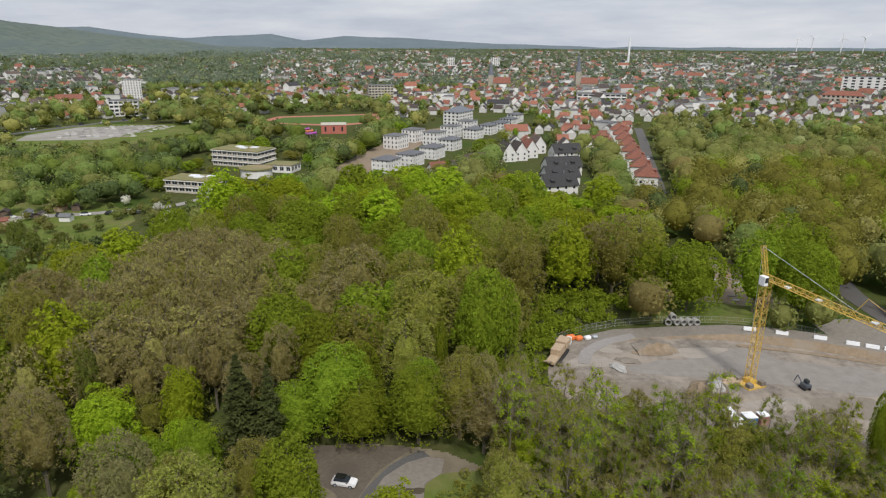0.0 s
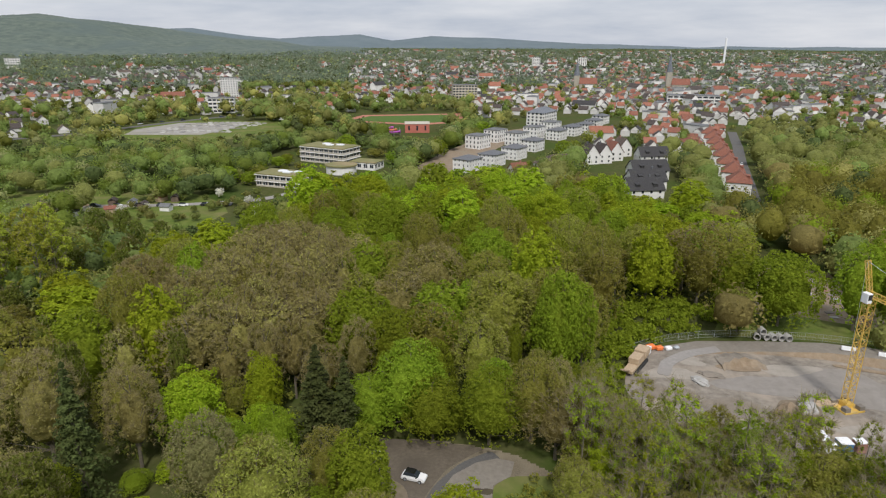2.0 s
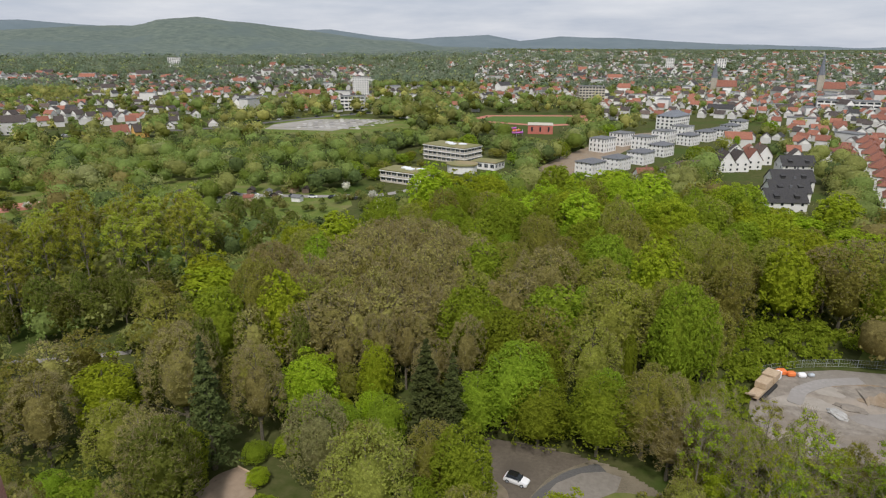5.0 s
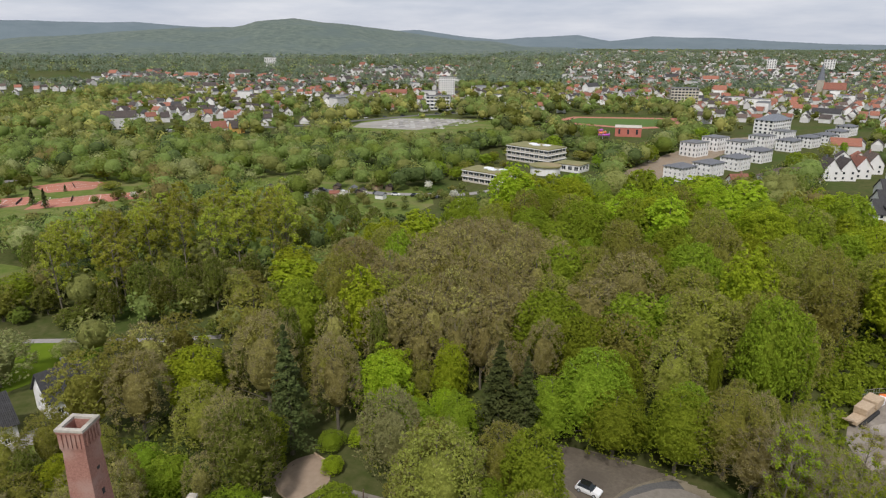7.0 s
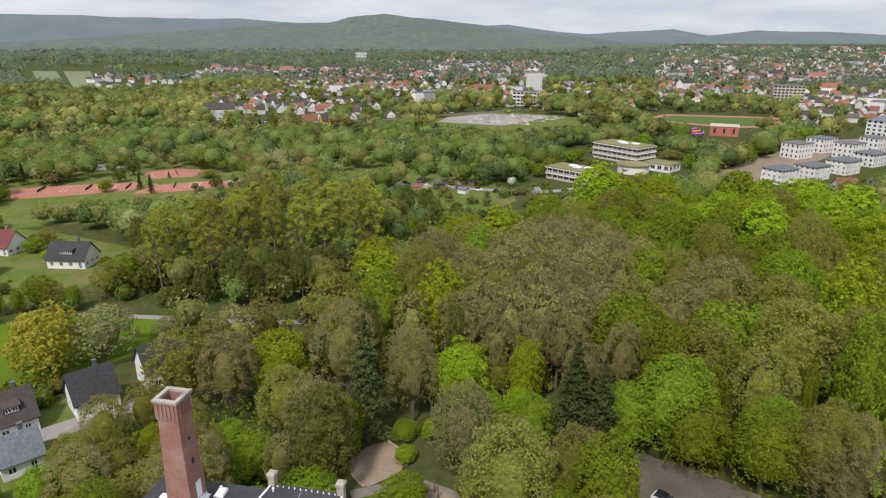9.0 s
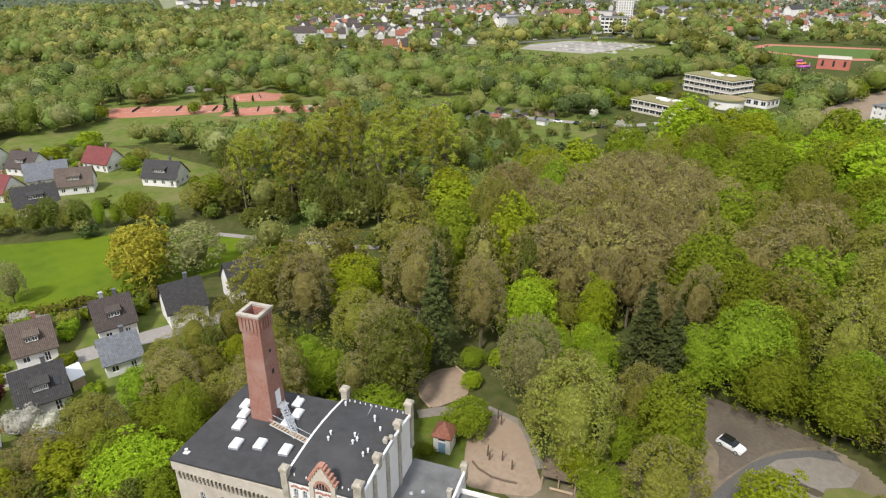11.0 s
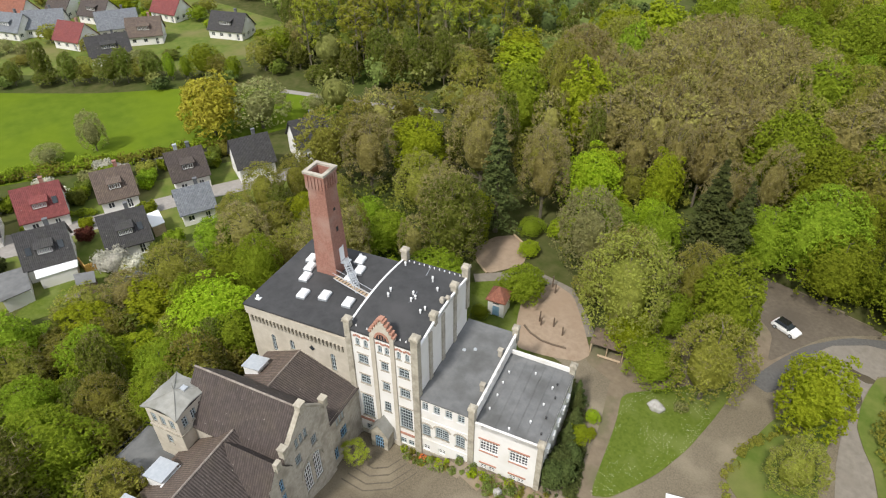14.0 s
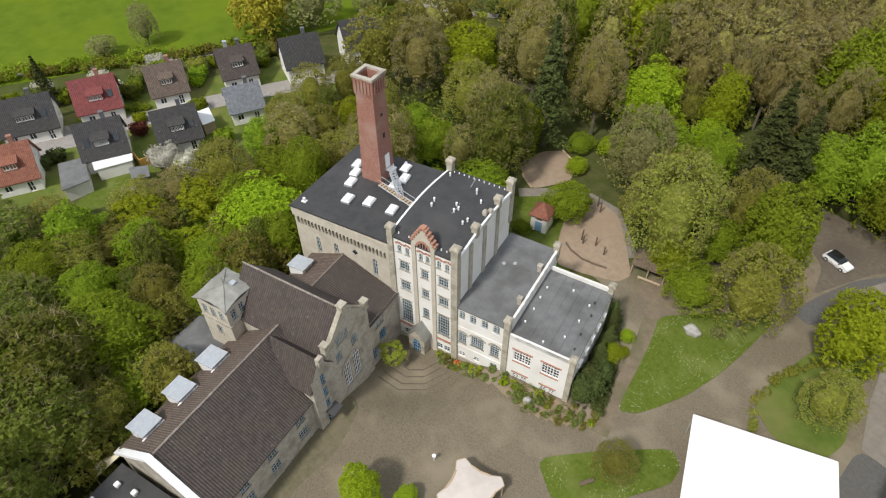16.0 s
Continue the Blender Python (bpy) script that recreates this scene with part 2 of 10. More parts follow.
M["sand"] = mat("sand", (0.27, 0.2, 0.14), (0.35, 0.27, 0.2), scale=0.9, rough=0.97, bump=0.3, bump_scale=10, stain=(0.30, 0.22, 0.155), stain_scale=0.14)
M["site_soil"] = mat("site_soil", (0.155, 0.132, 0.106), (0.295, 0.262, 0.22), scale=0.55, rough=0.95, bump=0.6, bump_scale=3, stain=(0.35, 0.295, 0.235), stain_scale=0.11)
M["crop"] = mat("crop", (0.26, 0.29, 0.17), (0.34, 0.36, 0.24), scale=0.3, rough=0.95)
M["earth"] = mat("earth", (0.2, 0.145, 0.09), (0.29, 0.225, 0.155), scale=0.7, rough=0.97, bump=0.7, bump_scale=4, stain=(0.26, 0.22, 0.17), stain_scale=0.2)
M["site_pale"] = mat("site_pale", (0.28, 0.25, 0.21), (0.35, 0.315, 0.27), scale=0.5, rough=0.95, bump=0.4, bump_scale=4)
M["site_grey"] = mat("site_grey", (0.215, 0.195, 0.172), (0.275, 0.25, 0.225), scale=0.4, rough=0.95, bump=0.4, bump_scale=4)
M["site_wet"] = mat("site_wet", (0.185, 0.155, 0.12), (0.235, 0.2, 0.16), scale=0.6, rough=0.8, bump=0.4, bump_scale=4)
M["water"] = mat("water", (0.08, 0.065, 0.05), (0.10, 0.085, 0.06), scale=0.5, rough=0.08)
M["white_wall"] = mat("white_wall", (0.7, 0.69, 0.665), (0.78, 0.77, 0.75), scale=0.6, rough=0.85, bump=0.12, bump_scale=20, stain=(0.64, 0.62, 0.575), stain_scale=0.3)
M["town_wall"] = mat("town_wall", (0.60, 0.58, 0.55), (0.72, 0.71, 0.69), scale=0.2, rough=0.9, random_by="island", spread=0.26)
M["stone_wall"] = mat("stone_wall", (0.45, 0.41, 0.335), (0.55, 0.505, 0.43), scale=1.1, rough=0.92, bump=0.35, bump_scale=7, stain=(0.42, 0.38, 0.31), stain_scale=0.4)
M["grey_stone"] = mat("grey_stone", (0.34, 0.31, 0.26), (0.48, 0.445, 0.38), scale=2.2, rough=0.92, bump=0.5, bump_scale=6, stain=(0.25, 0.225, 0.18), stain_scale=0.6)
M["sandstone"] = mat("sandstone", (0.33, 0.3, 0.24), (0.46, 0.425, 0.35), scale=2.5, rough=0.92, bump=0.4, stain=(0.23, 0.21, 0.165), stain_scale=0.8)
M["bitumen"] = mat("bitumen", (0.034, 0.035, 0.037), (0.054, 0.055, 0.057), scale=0.8, rough=0.8, bump=0.12, bump_scale=10, stain=(0.062, 0.062, 0.064), stain_scale=0.18)
M["step_stone"] = mat("step_stone", (0.09, 0.075, 0.055), (0.14, 0.12, 0.09), scale=3, rough=0.95, bump=0.3)
M["felt"] = mat("felt", (0.12, 0.124, 0.126), (0.172, 0.176, 0.178), scale=0.7, rough=0.78, bump=0.12, bump_scale=8, stain=(0.085, 0.086, 0.084), stain_scale=0.25)
M["brick"] = mat("brick", (0.235, 0.105, 0.078), (0.36, 0.185, 0.14), scale=4.5, rough=0.9, bump=0.3, bump_scale=12, stain=(0.37, 0.245, 0.20), stain_scale=0.3)
M["brick_trim"] = mat("brick_trim", (0.34, 0.165, 0.115), (0.43, 0.235, 0.17), scale=4, rough=0.9, bump=0.3)
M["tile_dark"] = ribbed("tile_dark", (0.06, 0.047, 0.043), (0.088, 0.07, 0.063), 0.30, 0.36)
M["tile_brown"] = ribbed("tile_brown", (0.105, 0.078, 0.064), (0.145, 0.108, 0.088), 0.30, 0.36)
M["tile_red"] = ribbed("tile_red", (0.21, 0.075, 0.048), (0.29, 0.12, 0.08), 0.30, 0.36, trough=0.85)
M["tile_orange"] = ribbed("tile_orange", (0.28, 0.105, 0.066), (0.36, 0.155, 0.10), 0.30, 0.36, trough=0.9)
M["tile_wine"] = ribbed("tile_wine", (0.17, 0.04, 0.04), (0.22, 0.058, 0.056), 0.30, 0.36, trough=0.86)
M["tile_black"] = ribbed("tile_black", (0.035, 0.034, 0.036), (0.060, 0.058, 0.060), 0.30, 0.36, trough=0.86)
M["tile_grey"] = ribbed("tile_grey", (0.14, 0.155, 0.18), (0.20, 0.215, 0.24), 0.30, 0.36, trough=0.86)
M["ridge_tile"] = mat("ridge_tile", (0.17, 0.14, 0.12), (0.27, 0.235, 0.205), scale=2.5, rough=0.9, bump=0.3, stain=(0.33, 0.3, 0.26), stain_scale=1.2)
M["zinc"] = mat("zinc", (0.23, 0.23, 0.21), (0.31, 0.31, 0.285), scale=1.0, rough=0.6, metal=0.1, bump=0.15, stain=(0.19, 0.19, 0.165), stain_scale=0.6)
M["galvanised"] = mat("galvanised", (0.46, 0.50, 0.54), (0.58, 0.61, 0.64), scale=2, rough=0.45, metal=0.5)
M["white_metal"] = mat("white_metal", (0.78, 0.79, 0.80), (0.84, 0.85, 0.86), scale=1.2, rough=0.5)
M["membrane"] = mat("membrane", (0.80, 0.805, 0.81), (0.84, 0.845, 0.85), scale=0.3, rough=0.55)
M["frame_blue"] = mat("frame_blue", (0.34, 0.40, 0.42), (0.42, 0.47, 0.48), scale=3, rough=0.6)
M["frame_white"] = mat("frame_white", (0.74, 0.75, 0.75), (0.82, 0.82, 0.82), scale=3, rough=0.5)
M["door_blue"] = mat("door_blue", (0.16, 0.30, 0.44), (0.22, 0.37, 0.50), scale=3, rough=0.6)
M["glass"] = mat("glass", (0.02, 0.026, 0.032), (0.04, 0.048, 0.056), scale=0.8, rough=0.08, spec=0.5)
M["acrylic"] = mat("acrylic", (0.74, 0.76, 0.78), (0.80, 0.82, 0.84), scale=1.5, rough=0.25)
M["car_white"] = mat("car_white", (0.80, 0.80, 0.80), (0.82, 0.82, 0.82), scale=0.5, rough=0.2, spec=0.7)
M["car_black"] = mat("car_black", (0.012, 0.012, 0.014), (0.018, 0.018, 0.02), scale=0.5, rough=0.12, spec=0.7)
M["car_grey"] = mat("car_grey", (0.10, 0.115, 0.13), (0.13, 0.145, 0.16), scale=0.5, rough=0.25, metal=0.4)
M["rubber"] = mat("rubber", (0.02, 0.02, 0.02), (0.03, 0.03, 0.03), scale=4, rough=0.85)
M["crane_yellow"] = mat("crane_yellow", (0.62, 0.40, 0.07), (0.70, 0.47, 0.10), scale=1.5, rough=0.5, stain=(0.50, 0.36, 0.14), stain_scale=0.7)
M["orange"] = mat("orange", (0.70, 0.17, 0.04), (0.78, 0.22, 0.06), scale=2, rough=0.5)
M["blue_paint"] = mat("blue_paint", (0.04, 0.16, 0.36), (0.06, 0.20, 0.42), scale=1, rough=0.5)
M["timber"] = mat("timber", (0.38, 0.28, 0.18), (0.50, 0.39, 0.27), scale=2, rough=0.8, bump=0.3)
M["timber_dark"] = mat("timber_dark", (0.10, 0.07, 0.05), (0.16, 0.12, 0.085), scale=2, rough=0.85, bump=0.3)
M["timber_gold"] = mat("timber_gold", (0.58, 0.33, 0.08), (0.68, 0.42, 0.13), scale=2, rough=0.7)
M["canvas"] = mat("canvas", (0.62, 0.55, 0.38), (0.70, 0.64, 0.47), scale=1.2, rough=0.9)
M["canvas_pale"] = mat("canvas_pale", (0.50, 0.455, 0.42), (0.57, 0.52, 0.48), scale=0.8, rough=0.85)
M["clay_court"] = mat("clay_court", (0.36, 0.135, 0.085), (0.44, 0.18, 0.12), scale=0.3, rough=0.95, stain=(0.34, 0.16, 0.11), stain_scale=0.08)
M["court_line"] = mat("court_line", (0.55, 0.5, 0.46), (0.65, 0.6, 0.56), scale=1, rough=0.9)
M["boulder"] = mat("boulder", (0.27, 0.26, 0.24), (0.44, 0.43, 0.41), scale=2, rough=0.9, bump=0.6)
M["purple"] = mat("purple", (0.42, 0.07, 0.42), (0.50, 0.11, 0.48), scale=0.3, rough=0.5)
M["pink_wall"] = mat("pink_wall", (0.40, 0.12, 0.085), (0.47, 0.16, 0.12), scale=0.3, rough=0.8)
M["turf"] = mat("turf", (0.075, 0.13, 0.03), (0.1, 0.155, 0.04), scale=0.2, rough=0.9, spec=0.08)
M["green_roof"] = mat("green_roof", (0.17, 0.17, 0.055), (0.22, 0.20, 0.095), scale=0.2, rough=0.95, stain=(0.29, 0.22, 0.12), stain_scale=0.08)


# ---- building helpers ----
def bm_new():
    return bmesh.new()


def add_box(bm, x0, x1, y0, y1, z0, z1, m=None):
    vs = [bm.verts.new((x, y, z)) for z in (z0, z1) for y in (y0, y1) for x in (x0, x1)]
    if m is not None:
        for v in vs:
            v.co = m @ v.co
    for f in ((0, 2, 3, 1), (4, 5, 7, 6), (0, 1, 5, 4), (2, 6, 7, 3), (0, 4, 6, 2), (1, 3, 7, 5)):
        bm.faces.new([vs[i] for i in f])
    return vs


def add_poly(bm, pts, z0, z1):
    """An upright prism over a ring of (x, y)."""
    lo = [bm.verts.new((x, y, z0)) for x, y in pts]
    hi = [bm.verts.new((x, y, z1)) for x, y in pts]
    bm.faces.new(hi)
    n = len(pts)
    for i in range(n):
        bm.faces.new((lo[i], lo[(i + 1) % n], hi[(i + 1) % n], hi[i]))


def add_tube(bm, a, b, r0, r1=None, sides=8, caps=True):
    a, b = Vector(a), Vector(b)
    r1 = r0 if r1 is None else r1
    q = (b - a).to_track_quat("Z", "Y")
    rings = []
    for p, r in ((a, r0), (b, r1)):
        rings.append([bm.verts.new(p + q @ Vector((r * math.cos(k * math.tau / sides), r * math.sin(k * math.tau / sides), 0))) for k in range(sides)])
    for k in range(sides):
        bm.faces.new((rings[0][k], rings[0][(k + 1) % sides], rings[1][(k + 1) % sides], rings[1][k]))
    if caps:
        bm.faces.new(rings[0][::-1])
        bm.faces.new(rings[1])


def roof_uv(me):
    """Roof coordinates in metres: along the eave and down the slope, face by face."""
    uv = me.uv_layers.new(name="UVMap")
    for p in me.polygons:
        nrm = p.normal
        along = Vector((-nrm.y, nrm.x, 0))
        along = along.normalized() if along.length > 1e-3 else Vector((1, 0, 0))
        down = nrm.cross(along)
        for li in p.loop_indices:
            co = me.vertices[me.loops[li].vertex_index].co
            uv.data[li].uv = (co.dot(along), co.dot(down))


def part(name, bm, material, parent=None, label="", bevel=0.0, smooth=False):
    """Link a bmesh as one mesh object under a thing or a part."""
    if bevel:
        bmesh.ops.bevel(bm, geom=bm.edges[:], offset=bevel, segments=1, affect="EDGES")
    bmesh.ops.recalc_face_normals(bm, faces=bm.faces[:])
    me = bpy.data.meshes.new(name)
    bm.to_mesh(me)
    bm.free()
    me.materials.append(material)
    roof_uv(me)
    if smooth:
        me.shade_smooth()
    ob = new(name, me)
    ob.parent = parent
    if label:
        tagged(ob, label)
    return ob


def thing(name, label, category, at=None, group="", kind=""):
    ob = new(name)
    ob.empty_display_size = 0.5
    if at is not None:
        ob.matrix_basis = at
    return tagged(ob, label, category, group, kind)


def shared(name, me, parent, at=None):
    ob = new(name, me)
    ob.parent = parent
    if at is not None:
        ob.matrix_basis = at
    return ob


def wall_plate(bm, w, z0, z1, openings, m, depth=0.28, top=None):
    """A wall along local x from 0 to w, outside towards -y, with openings (x0, x1, z0, z1, arched) that go through it.
    top: (x, z) points of a gable line above z1."""
    xs = sorted({0.0, w, *[o[0] for o in openings], *[o[1] for o in openings]})
    zs = sorted({z0, z1, *[o[2] for o in openings], *[o[3] for o in openings]})
    P = lambda x, y, z: bm.verts.new(m @ Vector((x, y, z)))
    for i in range(len(xs) - 1):
        for j in range(len(zs) - 1):
            cx, cz = (xs[i] + xs[i + 1]) / 2, (zs[j] + zs[j + 1]) / 2
            if any(o[0] < cx < o[1] and o[2] < cz < o[3] for o in openings):
                continue
            bm.faces.new((P(xs[i], 0, zs[j]), P(xs[i + 1], 0, zs[j]), P(xs[i + 1], 0, zs[j + 1]), P(xs[i], 0, zs[j + 1])))
    for o in openings:
        a, b, c, d = o[:4]
        ring = [(a, c), (b, c), (b, d), (a, d)]
        for k in range(4):
            (x0, y0), (x1, y1) = ring[k], ring[(k + 1) % 4]
            bm.faces.new((P(x0, 0, y0), P(x0, depth, y0), P(x1, depth, y1), P(x1, 0, y1)))
        rise = o[4] if len(o) > 4 else 0
        if rise:
            mid, half, n = (a + b) / 2, (b - a) / 2, 6
            for side in (-1, 1):
                pts = [(mid + side * half, d)] + [(mid + side * half * math.cos(t * math.pi / 2 / n), d - rise + rise * math.sin(t * math.pi / 2 / n)) for t in range(n + 1)]
                for y in (0.0, ):
                    bm.faces.new([P(x, y, z) for x, z in (pts if side < 0 else pts[::-1])])
                for k in range(1, n + 1):
                    (x0, q0), (x1, q1) = pts[k], pts[k + 1] if k + 1 < len(pts) else pts[0]
                    bm.faces.new((P(x0, 0, q0), P(x1, 0, q1), P(x1, depth, q1), P(x0, depth, q0)))
    if top:
        bm.faces.new([P(x, 0, z) for x, z in top])


PANES = {}


def window(parent, m, w, h, nx, nz, rise=0.0, frame_mat="frame_blue", sill="", bar=0.07, name="window", plain=False):
    """A window in its reveal: m stands at the lower left corner of the opening, outside towards -y."""
    key = (round(w, 2), round(h, 2), nx, nz, round(rise, 2), frame_mat)
    if key not in PANES:
        bm = bm_new()
        e = 0.09
        add_box(bm, 0, e, 0.10, 0.19, 0, h)
        add_box(bm, w - e, w, 0.10, 0.19, 0, h)
        add_box(bm, e, w - e, 0.10, 0.19, 0, e)
        add_box(bm, e, w - e, 0.10, 0.19, h - e, h)
        for i in range(1, nx):
            x = w * i / nx
            b = bar * (1.5 if nx % 2 == 0 and i == nx // 2 else 0.8)
            add_box(bm, x - b / 2, x + b / 2, 0.11, 0.18, e, h - e)
        for j in range(1, nz):
            z = h * j / nz
            b = bar * (1.5 if j == nz - 1 and nz > 2 else 0.8)
            add_box(bm, e, w - e, 0.113, 0.177, z - b / 2, z + b / 2)
        bmesh.ops.recalc_face_normals(bm, faces=bm.faces[:])
        fr = bpy.data.meshes.new("frame")
        bm.to_mesh(fr)
        bm.free()
        fr.materials.append(M[frame_mat])
        bm = bm_new()
        add_box(bm, 0.02, w - 0.02, 0.20, 0.225, 0.02, h - 0.02)
        bmesh.ops.recalc_face_normals(bm, faces=bm.faces[:])
        gl = bpy.data.meshes.new("pane")
        bm.to_mesh(gl)
        bm.free()
        gl.materials.append(M["glass"])
        PANES[key] = (fr, gl)
    fr, gl = PANES[key]
    if plain:                                  # far off: the pane alone, deep in its reveal
        return shared(name, gl, parent, m)
    ob = shared(name, fr, parent, m)
    shared("pane", gl, ob)
    if sill:
        skey = (round(w, 2), sill)
        if skey not in PANES:
            bm = bm_new()
            add_box(bm, -0.12, w + 0.12, -0.10, 0.10, -0.14, 0.0)
            bmesh.ops.recalc_face_normals(bm, faces=bm.faces[:])
            sl = bpy.data.meshes.new("sill")
            bm.to_mesh(sl)
            bm.free()
            sl.materials.append(M[sill])
            PANES[skey] = sl
        shared("sill", PANES[skey], ob)
    return ob


ROUNDED = {"lawn", "playground", "car park", "lane", "path", "road", "grass", "meadow", "building site", "garden", "bare ground", "plot"}


def eased(pts, times=2):
    """The outline with its corners worn round."""
    for _ in range(times):
        out = []
        for (x0, y0), (x1, y1) in zip(pts, list(pts[1:]) + [pts[0]]):
            out += [(x0 + (x1 - x0) * 0.14, y0 + (y1 - y0) * 0.14), (x0 + (x1 - x0) * 0.86, y0 + (y1 - y0) * 0.86)]
        pts = out
    return pts


def patch(name, pts, z, material, label, category, kind="structure", thick=0.06):
    """A piece of paving or grass laid on the ground, with an edge of its own."""
    if category in ROUNDED:
        pts = eased(pts)
    bm = bm_new()
    add_poly(bm, pts, z - thick, z)
    ob = part(name, bm, material)
    return tagged(ob, label, category, kind=kind)


def blob(cx, cy, rx, ry, n=20, wob=0.12, seed=1, turn=0.0):
    """A ring of points with an uneven, rounded outline."""
    r = random.Random(seed)
    ph = [r.uniform(0, 6.28) for _ in range(3)]
    out = []
    for k in range(n):
        a = k * math.tau / n
        s = 1 + wob * (0.6 * math.sin(2 * a + ph[0]) + 0.4 * math.sin(3 * a + ph[1]) + 0.3 * math.sin(5 * a + ph[2]))
        x, y = rx * s * math.cos(a), ry * s * math.sin(a)
        out.append((cx + x * math.cos(turn) - y * math.sin(turn), cy + x * math.sin(turn) + y * math.cos(turn)))
    return out


def strip(pts, width):
    """The outline of a road of some width along a line of points."""
    left, right = [], []
    for i, (x, y) in enumerate(pts):
        x0, y0 = pts[max(i - 1, 0)]
        x1, y1 = pts[min(i + 1, len(pts) - 1)]
        d = math.hypot(x1 - x0, y1 - y0)
        nx, ny = -(y1 - y0) / d, (x1 - x0) / d
        left.append((x + nx * width / 2, y + ny * width / 2))
        right.append((x - nx * width / 2, y - ny * width / 2))
    return right + left[::-1]


def inside(x, y, ring):
    hit = False
    j = len(ring) - 1
    for i in range(len(ring)):
        (xi, yi), (xj, yj) = ring[i], ring[j]
        if (yi > y) != (yj > y) and x < (xj - xi) * (y - yi) / (yj - yi) + xi:
            hit = not hit
        j = i
    return hit


def land(x, y):
    """Height of the land: level near by, rising gently far out."""
    r = math.hypot(x, y)
    return max(0.0, r - 900.0) * 0.0117


# ---- ground ----
def make_ground():
    radii = [0, 25, *range(30, 80, 3), 90, 105, 125, 150, 220, 300, 420, 560, 720, 900, 1100, 1400, 1800, 2300, 2900, 3600, 4300, 4900]
    n = 96
    vs, fs = [(0, 0, 0)], []
    for r in radii[1:]:
        for k in range(n):
            x, y = r * math.cos(k * math.tau / n), r * math.sin(k * math.tau / n)
            vs.append((x, y, land(x, y) + (dip(x, y) * 1.05 - 0.45 if 29 < r < 80 and (x < -18 and y > -30 and y < 62) else 0)))
    for k in range(n):
        fs.append((0, 1 + k, 1 + (k + 1) % n))
    for i in range(len(radii) - 2):
        for k in range(n):
            a, b = 1 + i * n + k, 1 + i * n + (k + 1) % n
            fs.append((a, a + n, b + n, b))
    me = bpy.data.meshes.new("ground")
    me.from_pydata(vs, [], fs)
    me.materials.append(M["forest_floor"])
    me.shade_smooth()
    return tagged(new("ground", me), "dark woodland floor with moss and leaf litter", "ground", kind="structure")


# the brewery's own frame: x along the white front, y away from the courtyard
OX, OY, TURN = -48.27, 29.46, 21.3
BREW = pose(OX, OY, 0, 0, 0, TURN)


def bw(u, v):
    p = BREW @ Vector((u, v, 0))
    return (p.x, p.y)


def dip(x, y):
    """The forecourt sinks towards the tower's porch."""
    q = BREW.inverted() @ Vector((x, y, 0))
    d = math.hypot(q.x - 3.5, q.y + 1.5)
    s = min(1.0, max(0.0, (13.5 - d) / 8.0))
    return -2.0 * s * s * (3 - 2 * s) if q.y < 1.0 and q.x > -2 else (-2.0 * s * s * (3 - 2 * s) if q.y < 6 else 0.0)


make_ground()
YARD = [bw(0.4, -60), bw(0.4, 0.4), bw(24.5, 0.6), bw(25.0, 10), bw(25.2, 18), (-33, 57), (-38, 57.5), (-38, 63.5), (-33, 63.5),
        (-25.5, 61), (-17, 69), (-15.5, 76), (-17, 86), (-23.5, 91), (-24, 99), (-13, 99.5), (-4, 98.5), (1.5, 97), (9, 92), (9, 70), (7, 50), (16, 10), (14, -40)]


def sheet(name, ring, z, material, label, category, step=1.0):
    """A cover of ground over a ring of points that follows the land, cut along a fine grid."""
    xs, ys = [p[0] for p in ring], [p[1] for p in ring]
    vs, fs, at = [], [], {}

    def vert(i, j):
        if (i, j) not in at:
            x, y = min(xs) + i * step, min(ys) + j * step
            at[i, j] = len(vs)
            vs.append((x, y, z + dip(x, y)))
        return at[i, j]
    for i in range(int((max(xs) - min(xs)) / step) + 1):
        for j in range(int((max(ys) - min(ys)) / step) + 1):
            if inside(min(xs) + (i + 0.5) * step, min(ys) + (j + 0.5) * step, ring):
                fs.append((vert(i, j), vert(i + 1, j), vert(i + 1, j + 1), vert(i, j + 1)))
    me = bpy.data.meshes.new(name)
    me.from_pydata(vs, [], fs)
    me.materials.append(material)
    me.shade_smooth()
    return tagged(new(name, me), label, category, kind="structure")


sheet("courtyard", YARD, 0.03, M["gravel"], "worn beige gravel courtyard and drive in front of the brewery", "courtyard", 0.5)
sheet("back_ground", [bw(-32, -45), bw(0.5, -45), bw(0.5, 0.5), bw(24.8, 0.5), bw(25.2, 18), (-33, 57), (-38, 60), (-60, 66), (-85, 40), (-80, -10)], -0.02, M["forest_floor"], "shady ground round the brewery", "ground", 1.0)
patch("trodden_ground", [(-34, 60.5), (-26, 59.5), (-21, 64.5), (-16.5, 68.5), (-13.5, 74), (-12.5, 84), (-18, 88.5), (-24, 92), (-31, 82), (-36, 68)], 0.05, M["trodden"], "trodden brown earth under the park trees", "bare ground")
# dark band by the wall: moss, with the range's shade painted into the gravel
patch("mossy_shade_ground", [bw(0.6, -33.5), bw(3.6, -32), bw(3.0, -26), bw(4.4, -20), bw(3.4, -14), bw(0.6, -12.5)], 0.05, M["mossy_shade_gravel"], "mossy trodden gravel along the stone range, darkened for the range's shade", "bare ground")
PARK = [(-24, 92), (-23.5, 99), (-13, 99.2), (-4, 98.2), (-6, 96.5), (-10.5, 91.5), (-12.5, 86), (-14.5, 79.5), (-16.5, 86), (-21, 89)]
patch("parking_ground", PARK, 0.06, M["parking"], "dark trodden gravel of the small car park", "car park")
